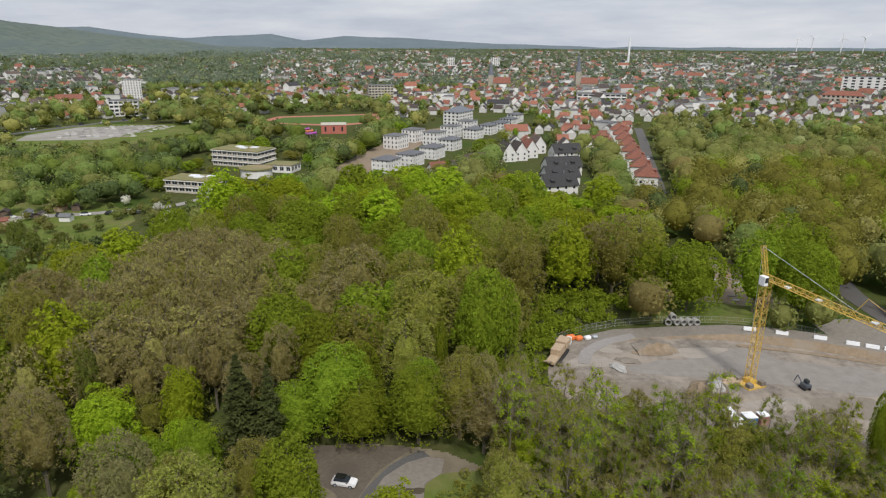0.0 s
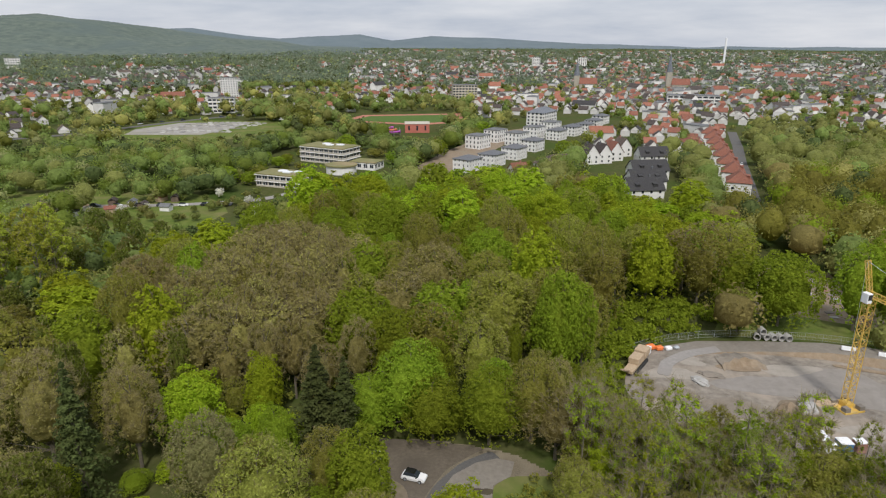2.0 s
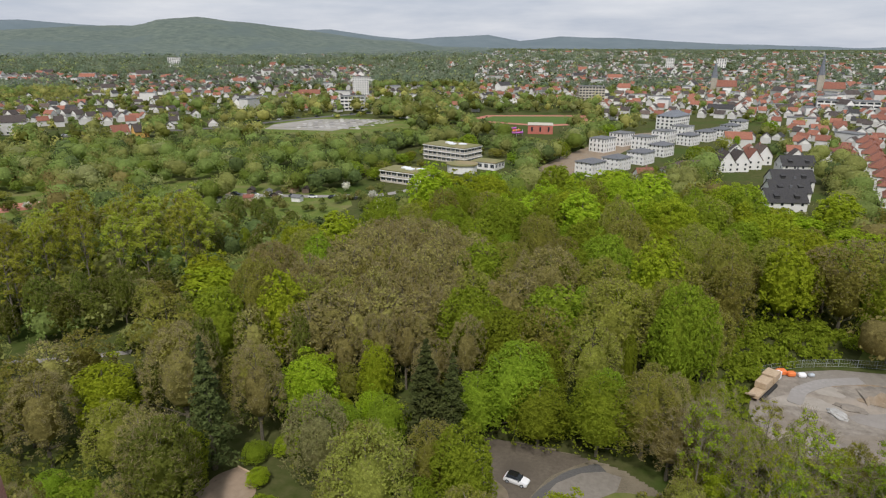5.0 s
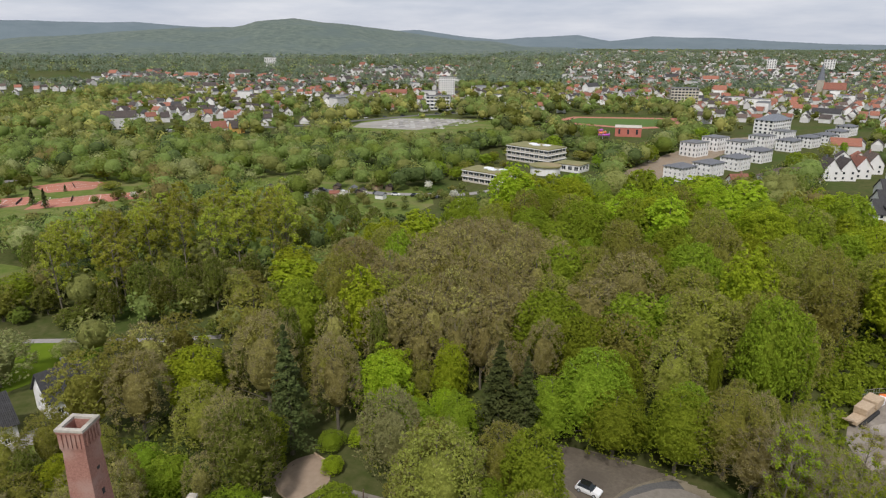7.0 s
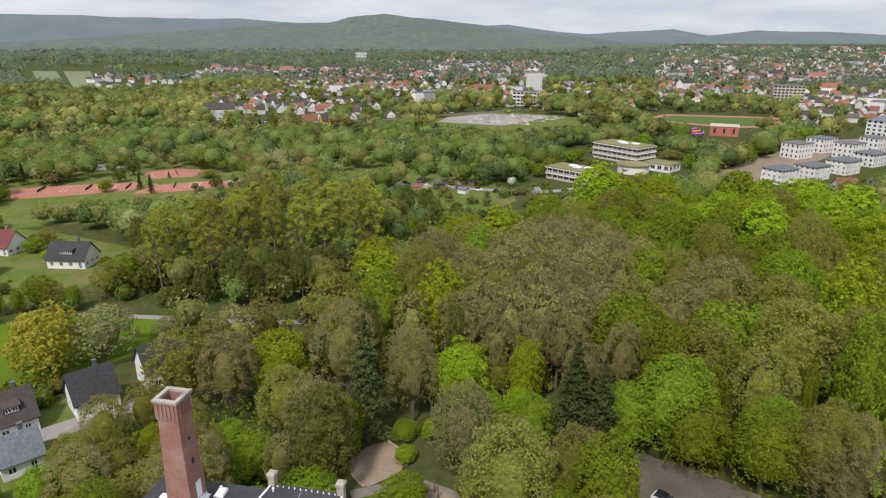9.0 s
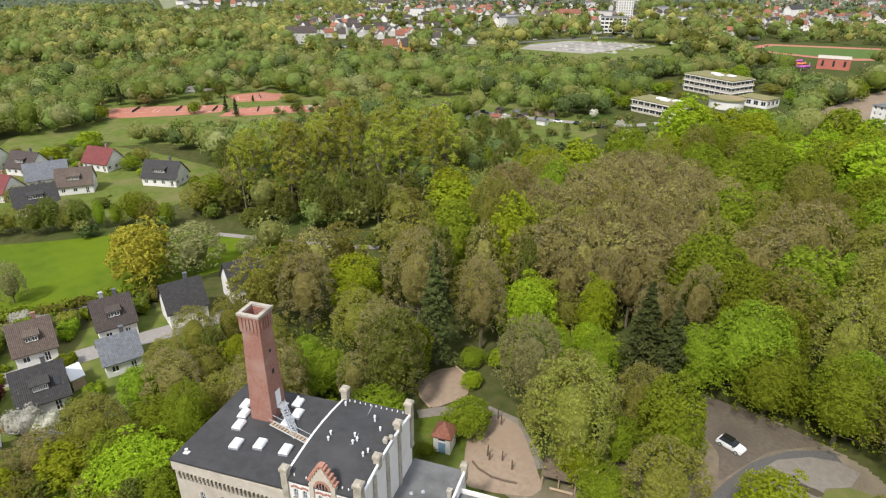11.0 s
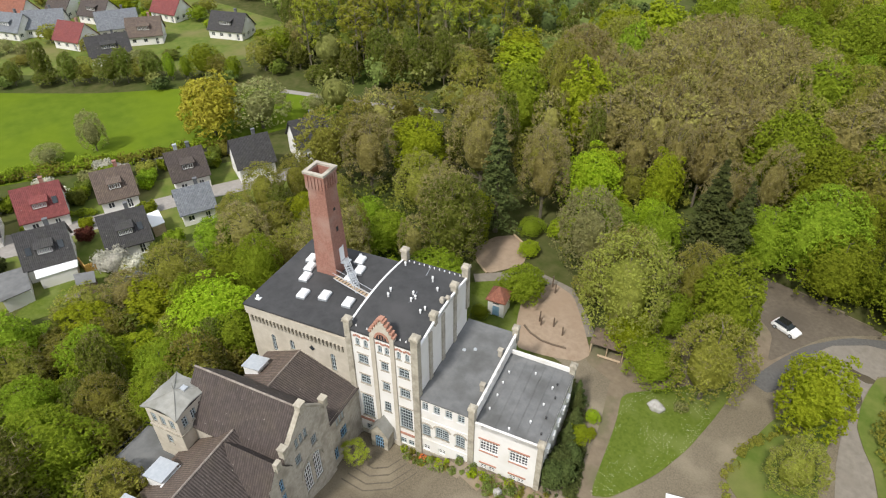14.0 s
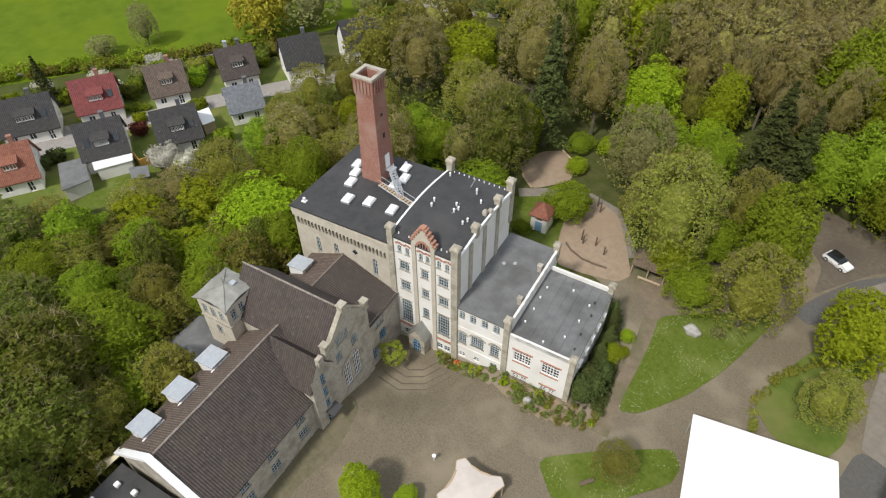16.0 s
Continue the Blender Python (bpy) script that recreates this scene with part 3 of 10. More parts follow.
patch("asphalt_lane", strip([(-13.2, 74), (-12.2, 80), (-10.5, 86.5), (-7, 92.5), (-2, 96.5)], 3.2), 0.075, M["asphalt"], "dark asphalt lane curving through the car park", "lane")
TURNING = [(-10.4, 85.3), (-10.2, 87.2), (-9.1, 90.1), (-5.4, 94.0), (-1.8, 95.6), (1.2, 95.0), (0.6, 91.0), (-2.2, 88.3), (-2.3, 84.5), (-2.1, 81.0), (-1.2, 76.7), (0.7, 73.6), (2.6, 71.2), (4.6, 67), (5.6, 61), (1.8, 61), (0.4, 65), (-0.8, 68.6), (-1.7, 72.5), (-3.3, 78.6), (-5.1, 82.0), (-8.5, 83.2)]
patch("turning_place", TURNING, 0.09, M["concrete"], "pale worn concrete turning place and drive", "turning place")
VERGE = [(-2.1, 88.2), (0.7, 91.0), (9, 92), (9, 70), (9.2, 60), (5.7, 61), (4.7, 67), (2.7, 71.2), (0.8, 73.6), (-1.1, 76.7), (-2.0, 81.0), (-2.2, 84.5)]
patch("verge", VERGE, 0.11, M["rough_grass"], "rough grass verge with scrub beside the drive", "grass")
patch("puddle", blob(-3.6, 86.6, 1.7, 0.9, seed=8, wob=0.3), 0.102, M["water"], "brown rain puddle on the turning place", "puddle", kind="stuff", thick=0.01)
patch("puddle", blob(-2.5, 79.6, 0.7, 2.6, seed=5, wob=0.35), 0.102, M["water"], "long dark wet patch along the drive", "puddle", kind="stuff", thick=0.01)
patch("asphalt_road", strip([(9, 20), (6.5, 40), (4.6, 52), (3.8, 61)], 4.6), 0.07, M["asphalt"], "grey asphalt drive with patched surface", "road")
LAWN_A = [(-19.8, 42.6), (-17.9, 44.2), (-16.7, 47.5), (-15.6, 51.5), (-14.9, 57.2), (-14.9, 64.3), (-15.4, 73.2), (-17.6, 71), (-22.4, 64), (-26.0, 58.9), (-23.7, 54.1)]
LAWN_B = [(-21.5, 30.4), (-17, 37.5), (-12.2, 43.8), (-10.2, 42.6), (-9.6, 40), (-13, 32), (-16.5, 28.0)]
LAWN_C = [(-9.5, 56.4), (-10.0, 60), (-9.8, 64.5), (-9.4, 69.2), (-8.2, 75.5), (-4.9, 78.5), (-3.3, 75.4), (-1.6, 65), (0.2, 60.4), (-0.2, 56.6), (-5.3, 54.2)]
patch("lawn", LAWN_A, 0.10, M["lawn"], "short lawn dotted with daisies beside the drive", "lawn")
patch("lawn", LAWN_B, 0.10, M["lawn"], "small lawn island in the gravel courtyard", "lawn")
patch("lawn", LAWN_C, 0.10, M["rough_grass"], "rough grass strip between the drive and the road", "lawn")
patch("lawn", [(-52, 47), (-38.5, 54), (-44, 60), (-50.5, 66.5), (-55, 66), (-60, 58)], 0.05, M["lawn"], "shady lawn behind the brewery", "lawn")
SAND_A = [(-42.5, 55), (-46.5, 60), (-49.5, 65), (-48.0, 71.5), (-43.5, 71), (-38.2, 66.5), (-33.5, 62), (-34.0, 59.5), (-38, 57)]
SAND_B = [(-64.5, 67.5), (-64.5, 74), (-62.0, 77.5), (-57.5, 76), (-55.0, 71.5), (-57.8, 64.6)]
patch("playground_sand", SAND_A, 0.08, M["sand"], "reddish sandy playground surface", "playground")
patch("playground_sand", SAND_B, 0.08, M["sand"], "reddish sandy clearing among the trees", "playground")
patch("garden_path", strip([(-36, 65.0), (-38, 66.5), (-45, 71.5), (-50, 71), (-54.5, 67.5), (-58.5, 62.5)], 2.2), 0.075, M["concrete"], "pale garden path between lawns", "footpath")
patch("garden_path", strip([(-19.0, 38.5), (-20.2, 41.8), (-22.4, 48), (-24.2, 53), (-27.5, 60)], 2.1), 0.085, M["trodden"], "trodden sandy footpath along the hedge", "footpath")

# the building site beyond the trees
SITE = [(24, 122), (25.5, 131), (29, 138), (36, 144.5), (46, 148.5), (60, 150), (76, 149), (90, 145), (104, 138.5), (125, 128), (150, 118), (150, 92), (90, 95), (58, 98), (40, 101), (30, 108)]
patch("site_ground", SITE, 0.05, M["site_soil"], "bare rutted gravel ground of a building site", "building site")
patch("haul_track", strip([(33.5, 130), (35.5, 136), (41, 141.2), (51, 145.4), (66, 145.6), (80, 142.8), (92, 138.4)], 3.0), 0.155, M["street"], "pale scraped haul track round the building site", "path")
patch("trench", strip([(73.0, 139.6), (85, 136.5), (97.5, 132.2), (112, 126)], 1.5), 0.165, M["earth"], "freshly dug brown trench", "bare ground")
patch("dug_soil", blob(51.8, 136.0, 4.4, 2.4, seed=14, wob=0.3), 0.175, M["earth"], "dug brown patch of wet earth", "bare ground")
patch("dug_soil", blob(57.0, 116.5, 4.6, 6.5, seed=15, wob=0.3), 0.185, M["trodden"], "churned brown soil with rubble", "bare ground")
MEADOW = [(-320, -130), (-300, -56), (-260, -23), (-208, 25), (-188, 45), (-174, 65), (-164, 77), (-150, 84), (-140, 90), (-131, 92), (-131, 80), (-133, 66), (-136, 52), (-143, 32), (-151, 12), (-162, -20), (-170, -70)]
patch("meadow", MEADOW, 0.05, M["meadow"], "lush spring-green meadow behind the houses", "meadow")
patch("field_track", strip([(-153.5, 83), (-144, 88), (-133, 93.4), (-122, 99), (-112, 106)], 2.2), 0.09, M["street"], "pale gravel footpath at the meadow's end", "footpath")
patch("field_track", strip([(-175, -30), (-163, -5), (-153, 14), (-143, 34), (-136, 51), (-131, 64)], 1.6), 0.09, M["street"], "narrow track along the meadow", "footpath")
STREET = [(-130, -30), (-126.5, -10), (-124.5, 4), (-123.3, 17), (-120.0, 33), (-117.5, 42), (-112, 60)]
patch("street", strip(STREET, 5.2), 0.09, M["street"], "quiet paved residential street", "street")
patch("garden_ground", [(-137, -60), (-134, 10), (-131, 30), (-126, 56), (-108, 62), (-101, 36), (-105, 10), (-108, -10), (-112, -60)], 0.04, M["rough_grass"], "grass and beds of the house gardens", "garden")

# fields and open ground farther out
patch("tennis_court", [(-342, 132), (-334, 150), (-303, 182), (-290, 170), (-300, 152), (-318, 128)], 0.10, M["clay_court"], "red clay tennis courts with green surrounds", "tennis court")
patch("tennis_court", [(-326, 196), (-318, 214), (-300, 220), (-292, 205), (-305, 190)], 0.10, M["clay_court"], "red clay tennis courts among trees", "tennis court")
patch("tennis_court", [(-292, 178), (-280, 198), (-264, 213), (-254, 203), (-270, 178), (-282, 164)], 0.10, M["clay_court"], "red clay tennis courts by the allotments", "tennis court")
patch("tennis_ground", [(-360, 120), (-340, 190), (-315, 232), (-255, 222), (-245, 195), (-275, 155), (-320, 112)], 0.06, M["rough_grass"], "grass banks round the tennis courts", "grass")
patch("valley_grass", [(-300, 60), (-250, 130), (-160, 140), (-140, 180), (-120, 260), (-230, 330), (-420, 240)], 0.035, M["rough_grass"], "rough valley grass between bushes", "grass")
patch("gravel_lot", [(-312, 470), (-322, 500), (-308, 548), (-244, 566), (-246, 520), (-252, 478)], 0.10, M["lot_gravel"], "pale empty gravel lot by the main road", "lot")
patch("verge", [(-330, 455), (-345, 500), (-320, 570), (-210, 575), (-190, 500), (-230, 445)], 0.06, M["rough_grass"], "green verge round the empty lot", "grass")
patch("main_road", strip([(-440, 372), (-400, 410), (-350, 470), (-332, 520), (-300, 590), (-260, 640)], 9), 0.13, M["asphalt"], "main road lined with trees and parked cars", "road")
patch("school_road", strip([(-215, 250), (-180, 255), (-150, 262), (-120, 275), (-105, 300)], 5), 0.10, M["street"], "access road with parked cars near the school", "road")
patch("running_track", [(-172, 585), (-160, 640), (-60, 672), (-48, 600), (-90, 566)], 0.08, M["clay_court"], "red running track round the field", "track")
patch("sports_field", [(-160, 592), (-152, 630), (-68, 658), (-60, 604), (-94, 576)], 0.10, M["turf"], "green sports field with a red running track", "sports field")
patch("building_plot", [(-64, 350), (-52, 420), (-36, 480), (-14, 540), (6, 560), (4, 530), (-10, 470), (-24, 410), (-30, 352)], 0.08, M["earth"], "brown earth of a new housing estate under construction", "plot")
patch("far_field", [(-1440, 640), (-1300, 735), (-900, 545), (-1010, 455)], 0.4, M["meadow"], "sloping green field with crop rows", "field")
patch("far_field", [(-1030, 520), (-980, 640), (-820, 600), (-800, 520), (-870, 430)], 0.5, M["meadow"], "green farm fields with pale rows", "field")
patch("far_field", [(-1500, 700), (-1400, 900), (-1050, 900), (-1000, 760)], 4.5, M["meadow"], "distant green farm fields", "field")

def lot_rows():
    """Rows of low pale footings and grey paving left on the empty lot."""
    r = random.Random(23)
    bm = bm_new()
    for i in range(13):
        for j in range(9):
            if r.random() < 0.3:
                continue
            m = pose(-300 + 5.2 * i + j * 0.8, 486 + j * 8.6 + i * 0.9, 0.1, 0, 0, 14 + r.uniform(-3, 3))
            add_box(bm, -r.uniform(1.2, 2.4), r.uniform(1.2, 2.4), -r.uniform(1.6, 3.6), r.uniform(1.6, 3.6), 0, r.uniform(0.08, 0.3), m)
    tagged(part("footings", bm, M["lot_slab"]), "rows of low grey and pale footings on the empty lot", "footings", kind="stuff")


lot_rows()

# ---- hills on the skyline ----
# woodland green dulled to blue-grey: haze over the hill is put into the colour
M["hill_wood_haze"] = mat("hill_wood_haze", (0.06, 0.085, 0.075), (0.135, 0.165, 0.125), scale=0.03, rough=1, stain=(0.085, 0.115, 0.105), stain_scale=0.004)


def skyline(name, profile, dist, base_drop, label, material, wob):
    """A range of wooded hills: a ridge at a distance over a row of (azimuth to the left, elevation), falling away to both sides."""
    vs, fs = [], []
    az = np.array([p[0] for p in profile][::-1], float)
    el = np.array([p[1] for p in profile][::-1], float)
    steps = np.arange(az[0], az[-1] + 0.01, 0.12)
    rows = 12
    for a in steps:
        e = float(np.interp(a, az, el))
        dx, dy = -math.sin(radians(a)), math.cos(radians(a))
        top = EYE + dist * math.tan(radians(e))
        for k in range(rows):
            f = k / (rows - 1)
            r = dist - base_drop * (1 - f) if k < rows - 1 else dist + 120
            low = land(r * dx, r * dy) - 3
            s = f / ((rows - 2) / (rows - 1))
            h = low + (top - low) * (3 * s * s - 2 * s ** 3 if s < 1 else 1)
            if k == rows - 1:
                h = top - 40
            n = noise.noise(Vector((dx * r * 0.004, dy * r * 0.004, 3.0))) * wob * min(1, s * 2) * (1 - s * 0.7)
            n += noise.noise(Vector((a * 9.0, k * 0.7, 1.0))) * 2.2 * (s > 0.5)
            vs.append((dx * r, dy * r, h + n))
    for i in range(len(steps) - 1):
        for k in range(rows - 1):
            p = i * rows + k
            fs.append((p, p + rows, p + rows + 1, p + 1))
    me = bpy.data.meshes.new(name)
    me.from_pydata(vs, [], fs)
    me.materials.append(material)
    me.shade_smooth()
    return tagged(new(name, me), label, "hills", kind="structure")


# the blue of distant air is painted into the far hills' base colour
M["far_hill_haze"] = mat("far_hill_haze", (0.105, 0.14, 0.155), (0.135, 0.17, 0.185), scale=0.006, rough=1)
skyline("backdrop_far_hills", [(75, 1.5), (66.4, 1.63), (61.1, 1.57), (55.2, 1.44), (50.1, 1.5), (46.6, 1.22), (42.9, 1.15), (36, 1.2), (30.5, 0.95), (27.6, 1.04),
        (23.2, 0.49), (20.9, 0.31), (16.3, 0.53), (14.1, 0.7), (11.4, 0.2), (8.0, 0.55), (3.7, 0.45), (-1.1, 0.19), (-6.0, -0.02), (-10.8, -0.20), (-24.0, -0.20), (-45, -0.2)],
        4780, 700, "wooded hills along the horizon, painted in hazy blue", M["far_hill_haze"], 25)
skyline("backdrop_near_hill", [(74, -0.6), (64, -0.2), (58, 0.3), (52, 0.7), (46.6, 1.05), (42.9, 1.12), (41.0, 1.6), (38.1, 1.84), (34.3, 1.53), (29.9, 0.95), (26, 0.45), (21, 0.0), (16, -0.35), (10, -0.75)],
        3900, 1500, "broad wooded hill above the town", M["hill_wood_haze"], 45)


def crop_rows():
    """Pale rows of young crops on the far slope."""
    bm = bm_new()
    for k in range(26):
        f = k / 25
        a, b = Vector((-1398 + 96 * f, 649 + 59 * f, 7.6)), Vector((-1001 + 70 * f, 474 + 43 * f, 2.6))
        if 11 <= k <= 13:
            continue
        d = (b - a).normalized()
        n = Vector((-d.y, d.x, 0)) * 0.9
        bm.faces.new([bm.verts.new(p) for p in (a + n, b + n, b - n, a - n)])
    tagged(part("crop_rows", bm, M["crop"]), "pale rows of covered crops on a far field", "field", kind="stuff")


crop_rows()


def daisies():
    """Small white flowers scattered in drifts over the lawns."""
    rng = np.random.default_rng(4)
    v = []
    while len(v) < 900:
        x, y = rng.uniform(-25, -9), rng.uniform(28, 68)
        if not (inside(x, y, LAWN_A) or inside(x, y, LAWN_B)) or noise.noise(Vector((x * 0.35, y * 0.35, 1.0))) < rng.uniform(-0.2, 0.5):
            continue
        s, z, a = rng.uniform(0.03, 0.07), 0.13, rng.uniform(0, 6)
        v.append([(x + s * math.cos(a + k * 2.09), y + s * math.sin(a + k * 2.09), z) for k in range(3)])
    me = bpy.data.meshes.new("daisies")
    me.from_pydata([p for t in v for p in t], [], [(i * 3, i * 3 + 1, i * 3 + 2) for i in range(len(v))])
    me.materials.append(M["leaf_white"])
    tagged(new("daisies", me), "white daisies scattered over the lawns", "flowers", kind="stuff")


daisies()


# lines and nets of the tennis courts
for cx, cy, deg in ((-327, 145, 46), (-312, 160, 46), (-298, 172, 46), (-308, 206, 60), (-281, 186, 50), (-268, 200, 50)):
    base = pose(cx, cy, 0.13, 0, 0, deg)
    bm = bm_new()
    for x0, x1, y0, y1 in ((-11.9, 11.9, -5.5, -5.3), (-11.9, 11.9, 5.3, 5.5), (-11.9, -11.7, -5.3, 5.3), (11.7, 11.9, -5.3, 5.3), (-6.4, 6.4, -0.1, 0.1)):
        bm.faces.new([bm.verts.new(p) for p in ((x0, y0, 0), (x1, y0, 0), (x1, y1, 0), (x0, y1, 0))])
    o = part("court_lines", bm, M["court_line"])
    o.matrix_basis = base
    tagged(o, "white boundary lines of a clay tennis court", "court lines", kind="structure")
    bm = bm_new()
    add_box(bm, -0.04, 0.04, -5.9, 5.9, 0.0, 0.95)
    o = part("tennis_net", bm, M["rubber"])
    o.matrix_basis = base
    tagged(o, "dark net across a clay tennis court", "tennis net", "tennis nets")


# ---- the brewery ----
def slab(bm, pts, thick):
    """A flat sheet over a ring of 3D points, thickened downwards."""
    hi = [bm.verts.new(p) for p in pts]
    lo = [bm.verts.new((p[0], p[1], p[2] - thick)) for p in pts]
    bm.faces.new(hi)
    bm.faces.new(lo[::-1])
    n = len(pts)
    for i in range(n):
        bm.faces.new((lo[i], lo[(i + 1) % n], hi[(i + 1) % n], hi[i]))


def face_m(u, v, deg):
    """A wall's own frame: x along the wall, outside towards -y."""
    return pose(u, v, 0, 0, 0, deg)


def put_windows(parent, m, openings, depth_shift=0.0):
    for (a, b, c, d, rise, nx, nz, sill, fm) in openings:
        window(parent, m @ pose(a, depth_shift, c), b - a, d - c, nx, nz, rise, fm, sill)


def pillar(parent, u, v, z0, z1, w, d, material, cap=0.12, name="pillar", label=""):
    bm = bm_new()
    add_box(bm, u - w / 2, u + w / 2, v - d / 2, v + d / 2, z0, z1 - 0.55)
    c = cap
    add_box(bm, u - w / 2 - c, u + w / 2 + c, v - d / 2 - c, v + d / 2 + c, z1 - 0.55, z1 - 0.40)
    add_box(bm, u - w / 2 - c * 0.5, u + w / 2 + c * 0.5, v - d / 2 - c * 0.5, v + d / 2 + c * 0.5, z1 - 0.40, z1 - 0.22)
    vs = add_box(bm, u - w / 2 - c, u + w / 2 + c, v - d / 2 - c, v + d / 2 + c, z1 - 0.22, z1)
    for k in vs[4:]:
        k.co.x, k.co.y = u + (k.co.x - u) * 0.55, v + (k.co.y - v) * 0.55
    return part(name, bm, M[material], parent, label)


def roof_vent(parent, u, v, z, h=0.6, r=0.11):
    bm = bm_new()
    add_tube(bm, (u, v, z), (u, v, z + h * 0.7), r, r, 8)
    add_tube(bm, (u, v, z + h * 0.68), (u, v, z + h), r * 1.5, r * 1.25, 8)
    return part("roof_vent", bm, M["white_metal"], parent, "white pipe vent with a cap")


B, ST = "frame_blue", "sandstone"
# the white tower with its stepped gable
tower = thing("brewery_tower", "white plastered brewery tower with stepped brick gable and dark roof", "brewery building", BREW)
front = [(1.05, 1.6, 14.8, 16.0, 0.25, 2, 2, ST, B), (2.2, 2.75, 14.8, 16.0, 0.25, 2, 2, ST, B), (4.15, 4.7, 14.8, 16.0, 0.25, 2, 2, ST, B), (5.1, 5.65, 14.8, 16.0, 0.25, 2, 2, ST, B),
         (6.7, 7.25, 14.8, 16.0, 0.25, 2, 2, ST, B), (7.85, 8.4, 14.8, 16.0, 0.25, 2, 2, ST, B)]
for z0, z1 in ((11.8, 13.35), (8.15, 9.75)):
    front += [(1.2, 2.6, z0, z1, 0.22, 4, 3, ST, B), (4.4, 5.4, z0 + 0.05, z1 - 0.05, 0.2, 3, 3, ST, B), (6.85, 8.25, z0, z1, 0.22, 4, 3, ST, B)]
front += [(1.0, 2.7, 1.7, 6.0, 0.3, 5, 7, ST, B), (4.4, 5.35, 4.2, 6.05, 0.2, 3, 3, ST, B), (6.6, 8.4, 2.1, 6.1, 0.3, 5, 7, ST, B),
          (6.45, 7.3, -1.2, -0.1, 0, 2, 2, "", B), (7.6, 8.45, -1.2, -0.1, 0, 2, 2, "", B), (1.2, 2.2, -1.2, -0.1, 0, 2, 2, "", B)]
bm = bm_new()
wall_plate(bm, 9.4, -2.3, 17.2, [o[:5] for o in front], face_m(0, 0, 0))
add_box(bm, 0.01, 9.39, 0.32, 0.36, -2.2, 17.1)            # the wall's inner face
wall_plate(bm, 14.8, -2.3, 17.3, [], face_m(9.4, 0, 90))
wall_plate(bm, 9.4, -2.3, 17.2, [], face_m(9.4, 14.8, 180))
wall_plate(bm, 14.8, 14.0, 17.3, [], face_m(0, 14.8, 270))
part("wall", bm, M["white_wall"], tower)
put_windows(tower, face_m(0, 0, 0), front)
bm = bm_new()
n = 12                                                     # shallow barrel roof, its crown across the depth
for k in range(n):
    v0, v1 = -0.15 + 15.1 * k / n, -0.15 + 15.1 * (k + 1) / n
    z0, z1 = (17.30 + 0.75 * math.sin(math.pi * min(1, max(0, v / 14.8))) for v in (v0, v1))
    slab(bm, [(0.0, v0, z0), (9.45, v0, z0), (9.45, v1, z1), (0.0, v1, z1)], 0.3)
bmesh.ops.remove_doubles(bm, verts=bm.verts[:], dist=0.001)
part("roof", bm, M["bitumen"], tower, "dark bitumen felt roof, gently arched")
for name, u in (("roof_edge", -0.02), ("roof_edge", 9.40)):
    bm = bm_new()
    for k in range(n):
        v0, v1 = 0.3 + 14.2 * k / n, 0.3 + 14.2 * (k + 1) / n
        z0, z1 = (17.30 + 0.75 * math.sin(math.pi * v / 14.8) for v in (v0, v1))
        bm.faces.new([bm.verts.new(p) for p in ((u - 0.09, v0, z0 + 0.08), (u + 0.16, v0, z0 + 0.08), (u + 0.16, v1, z1 + 0.08), (u - 0.09, v1, z1 + 0.08))])
        for s in (-0.09, 0.16):
            bm.faces.new([bm.verts.new(p) for p in ((u + s, v0, z0 - 0.22), (u + s, v1, z1 - 0.22), (u + s, v1, z1 + 0.08), (u + s, v0, z0 + 0.08))])
    part(name, bm, M["white_metal"], tower, "white metal verge along the roof")
for u, v, z1, w in ((0.1, 0.15, 18.9, 0.8), (9.2, 0.15, 19.4, 0.9), (0.2, 14.7, 19.3, 0.85), (9.2, 14.7, 19.3, 0.85)):
    pillar(tower, u, v, -2.2 if v < 1 else 12, z1, w, w, "sandstone", label="weathered sandstone corner pillar")
for v in (4.9, 10.9):
    pillar(tower, 9.25, v, 17.2, 19.2, 0.75, 0.75, "sandstone", label="sandstone chimney stub on the parapet")
for v in (8.0, 8.8):
    pillar(tower, 8.9 if v < 8.5 else 9.25, v, 17.5, 18.9 - (v > 8.5) * 0.3, 0.45, 0.45, "grey_stone", cap=0.06, name="vent_stack")
for v in (3.4, 7.0, 10.6):                                 # grey pilasters on the bare side wall
    bm = bm_new()
    add_box(bm, 9.38, 9.62, v - 0.35, v + 0.35, 9.2, 17.15)
    part("pilaster", bm, M["grey_stone"], tower, "grey stone pilaster on the white side wall")
for u in (3.5, 6.2):
    bm = bm_new()
    add_box(bm, u - 0.28, u + 0.28, -0.2, 0.02, -2.2, 17.6)
    part("pilaster", bm, M["stone_wall"], tower, "pale stone pilaster between the window bays")
bm = bm_new()
add_box(bm, 0.4, 9.0, -0.14, 0.01, -2.25, -1.3)
part("plinth", bm, M["sandstone"], tower, "rough sandstone plinth")
for a, b in ((0.5, 3.2), (6.5, 8.75)):
    bm = bm_new()
    add_box(bm, a, b, -0.10, 0.015, 0.75, 1.15)
    part("brick_band", bm, M["brick_trim"], tower, "red brick string course")
# stepped gable over the middle bay
bm = bm_new()
add_box(bm, 3.30, 6.45, -0.15, 0.5, 17.15, 18.0)
for k, (hw, z) in enumerate(((1.30, 18.0), (1.0, 18.5), (0.68, 19.0), (0.36, 19.5))):
    add_box(bm, 4.87 - hw, 4.87 + hw, -0.15, 0.5, z, z + 0.5)
gable = part("gable", bm, M["stone_wall"], tower, "stepped stone gable")
bm = bm_new()
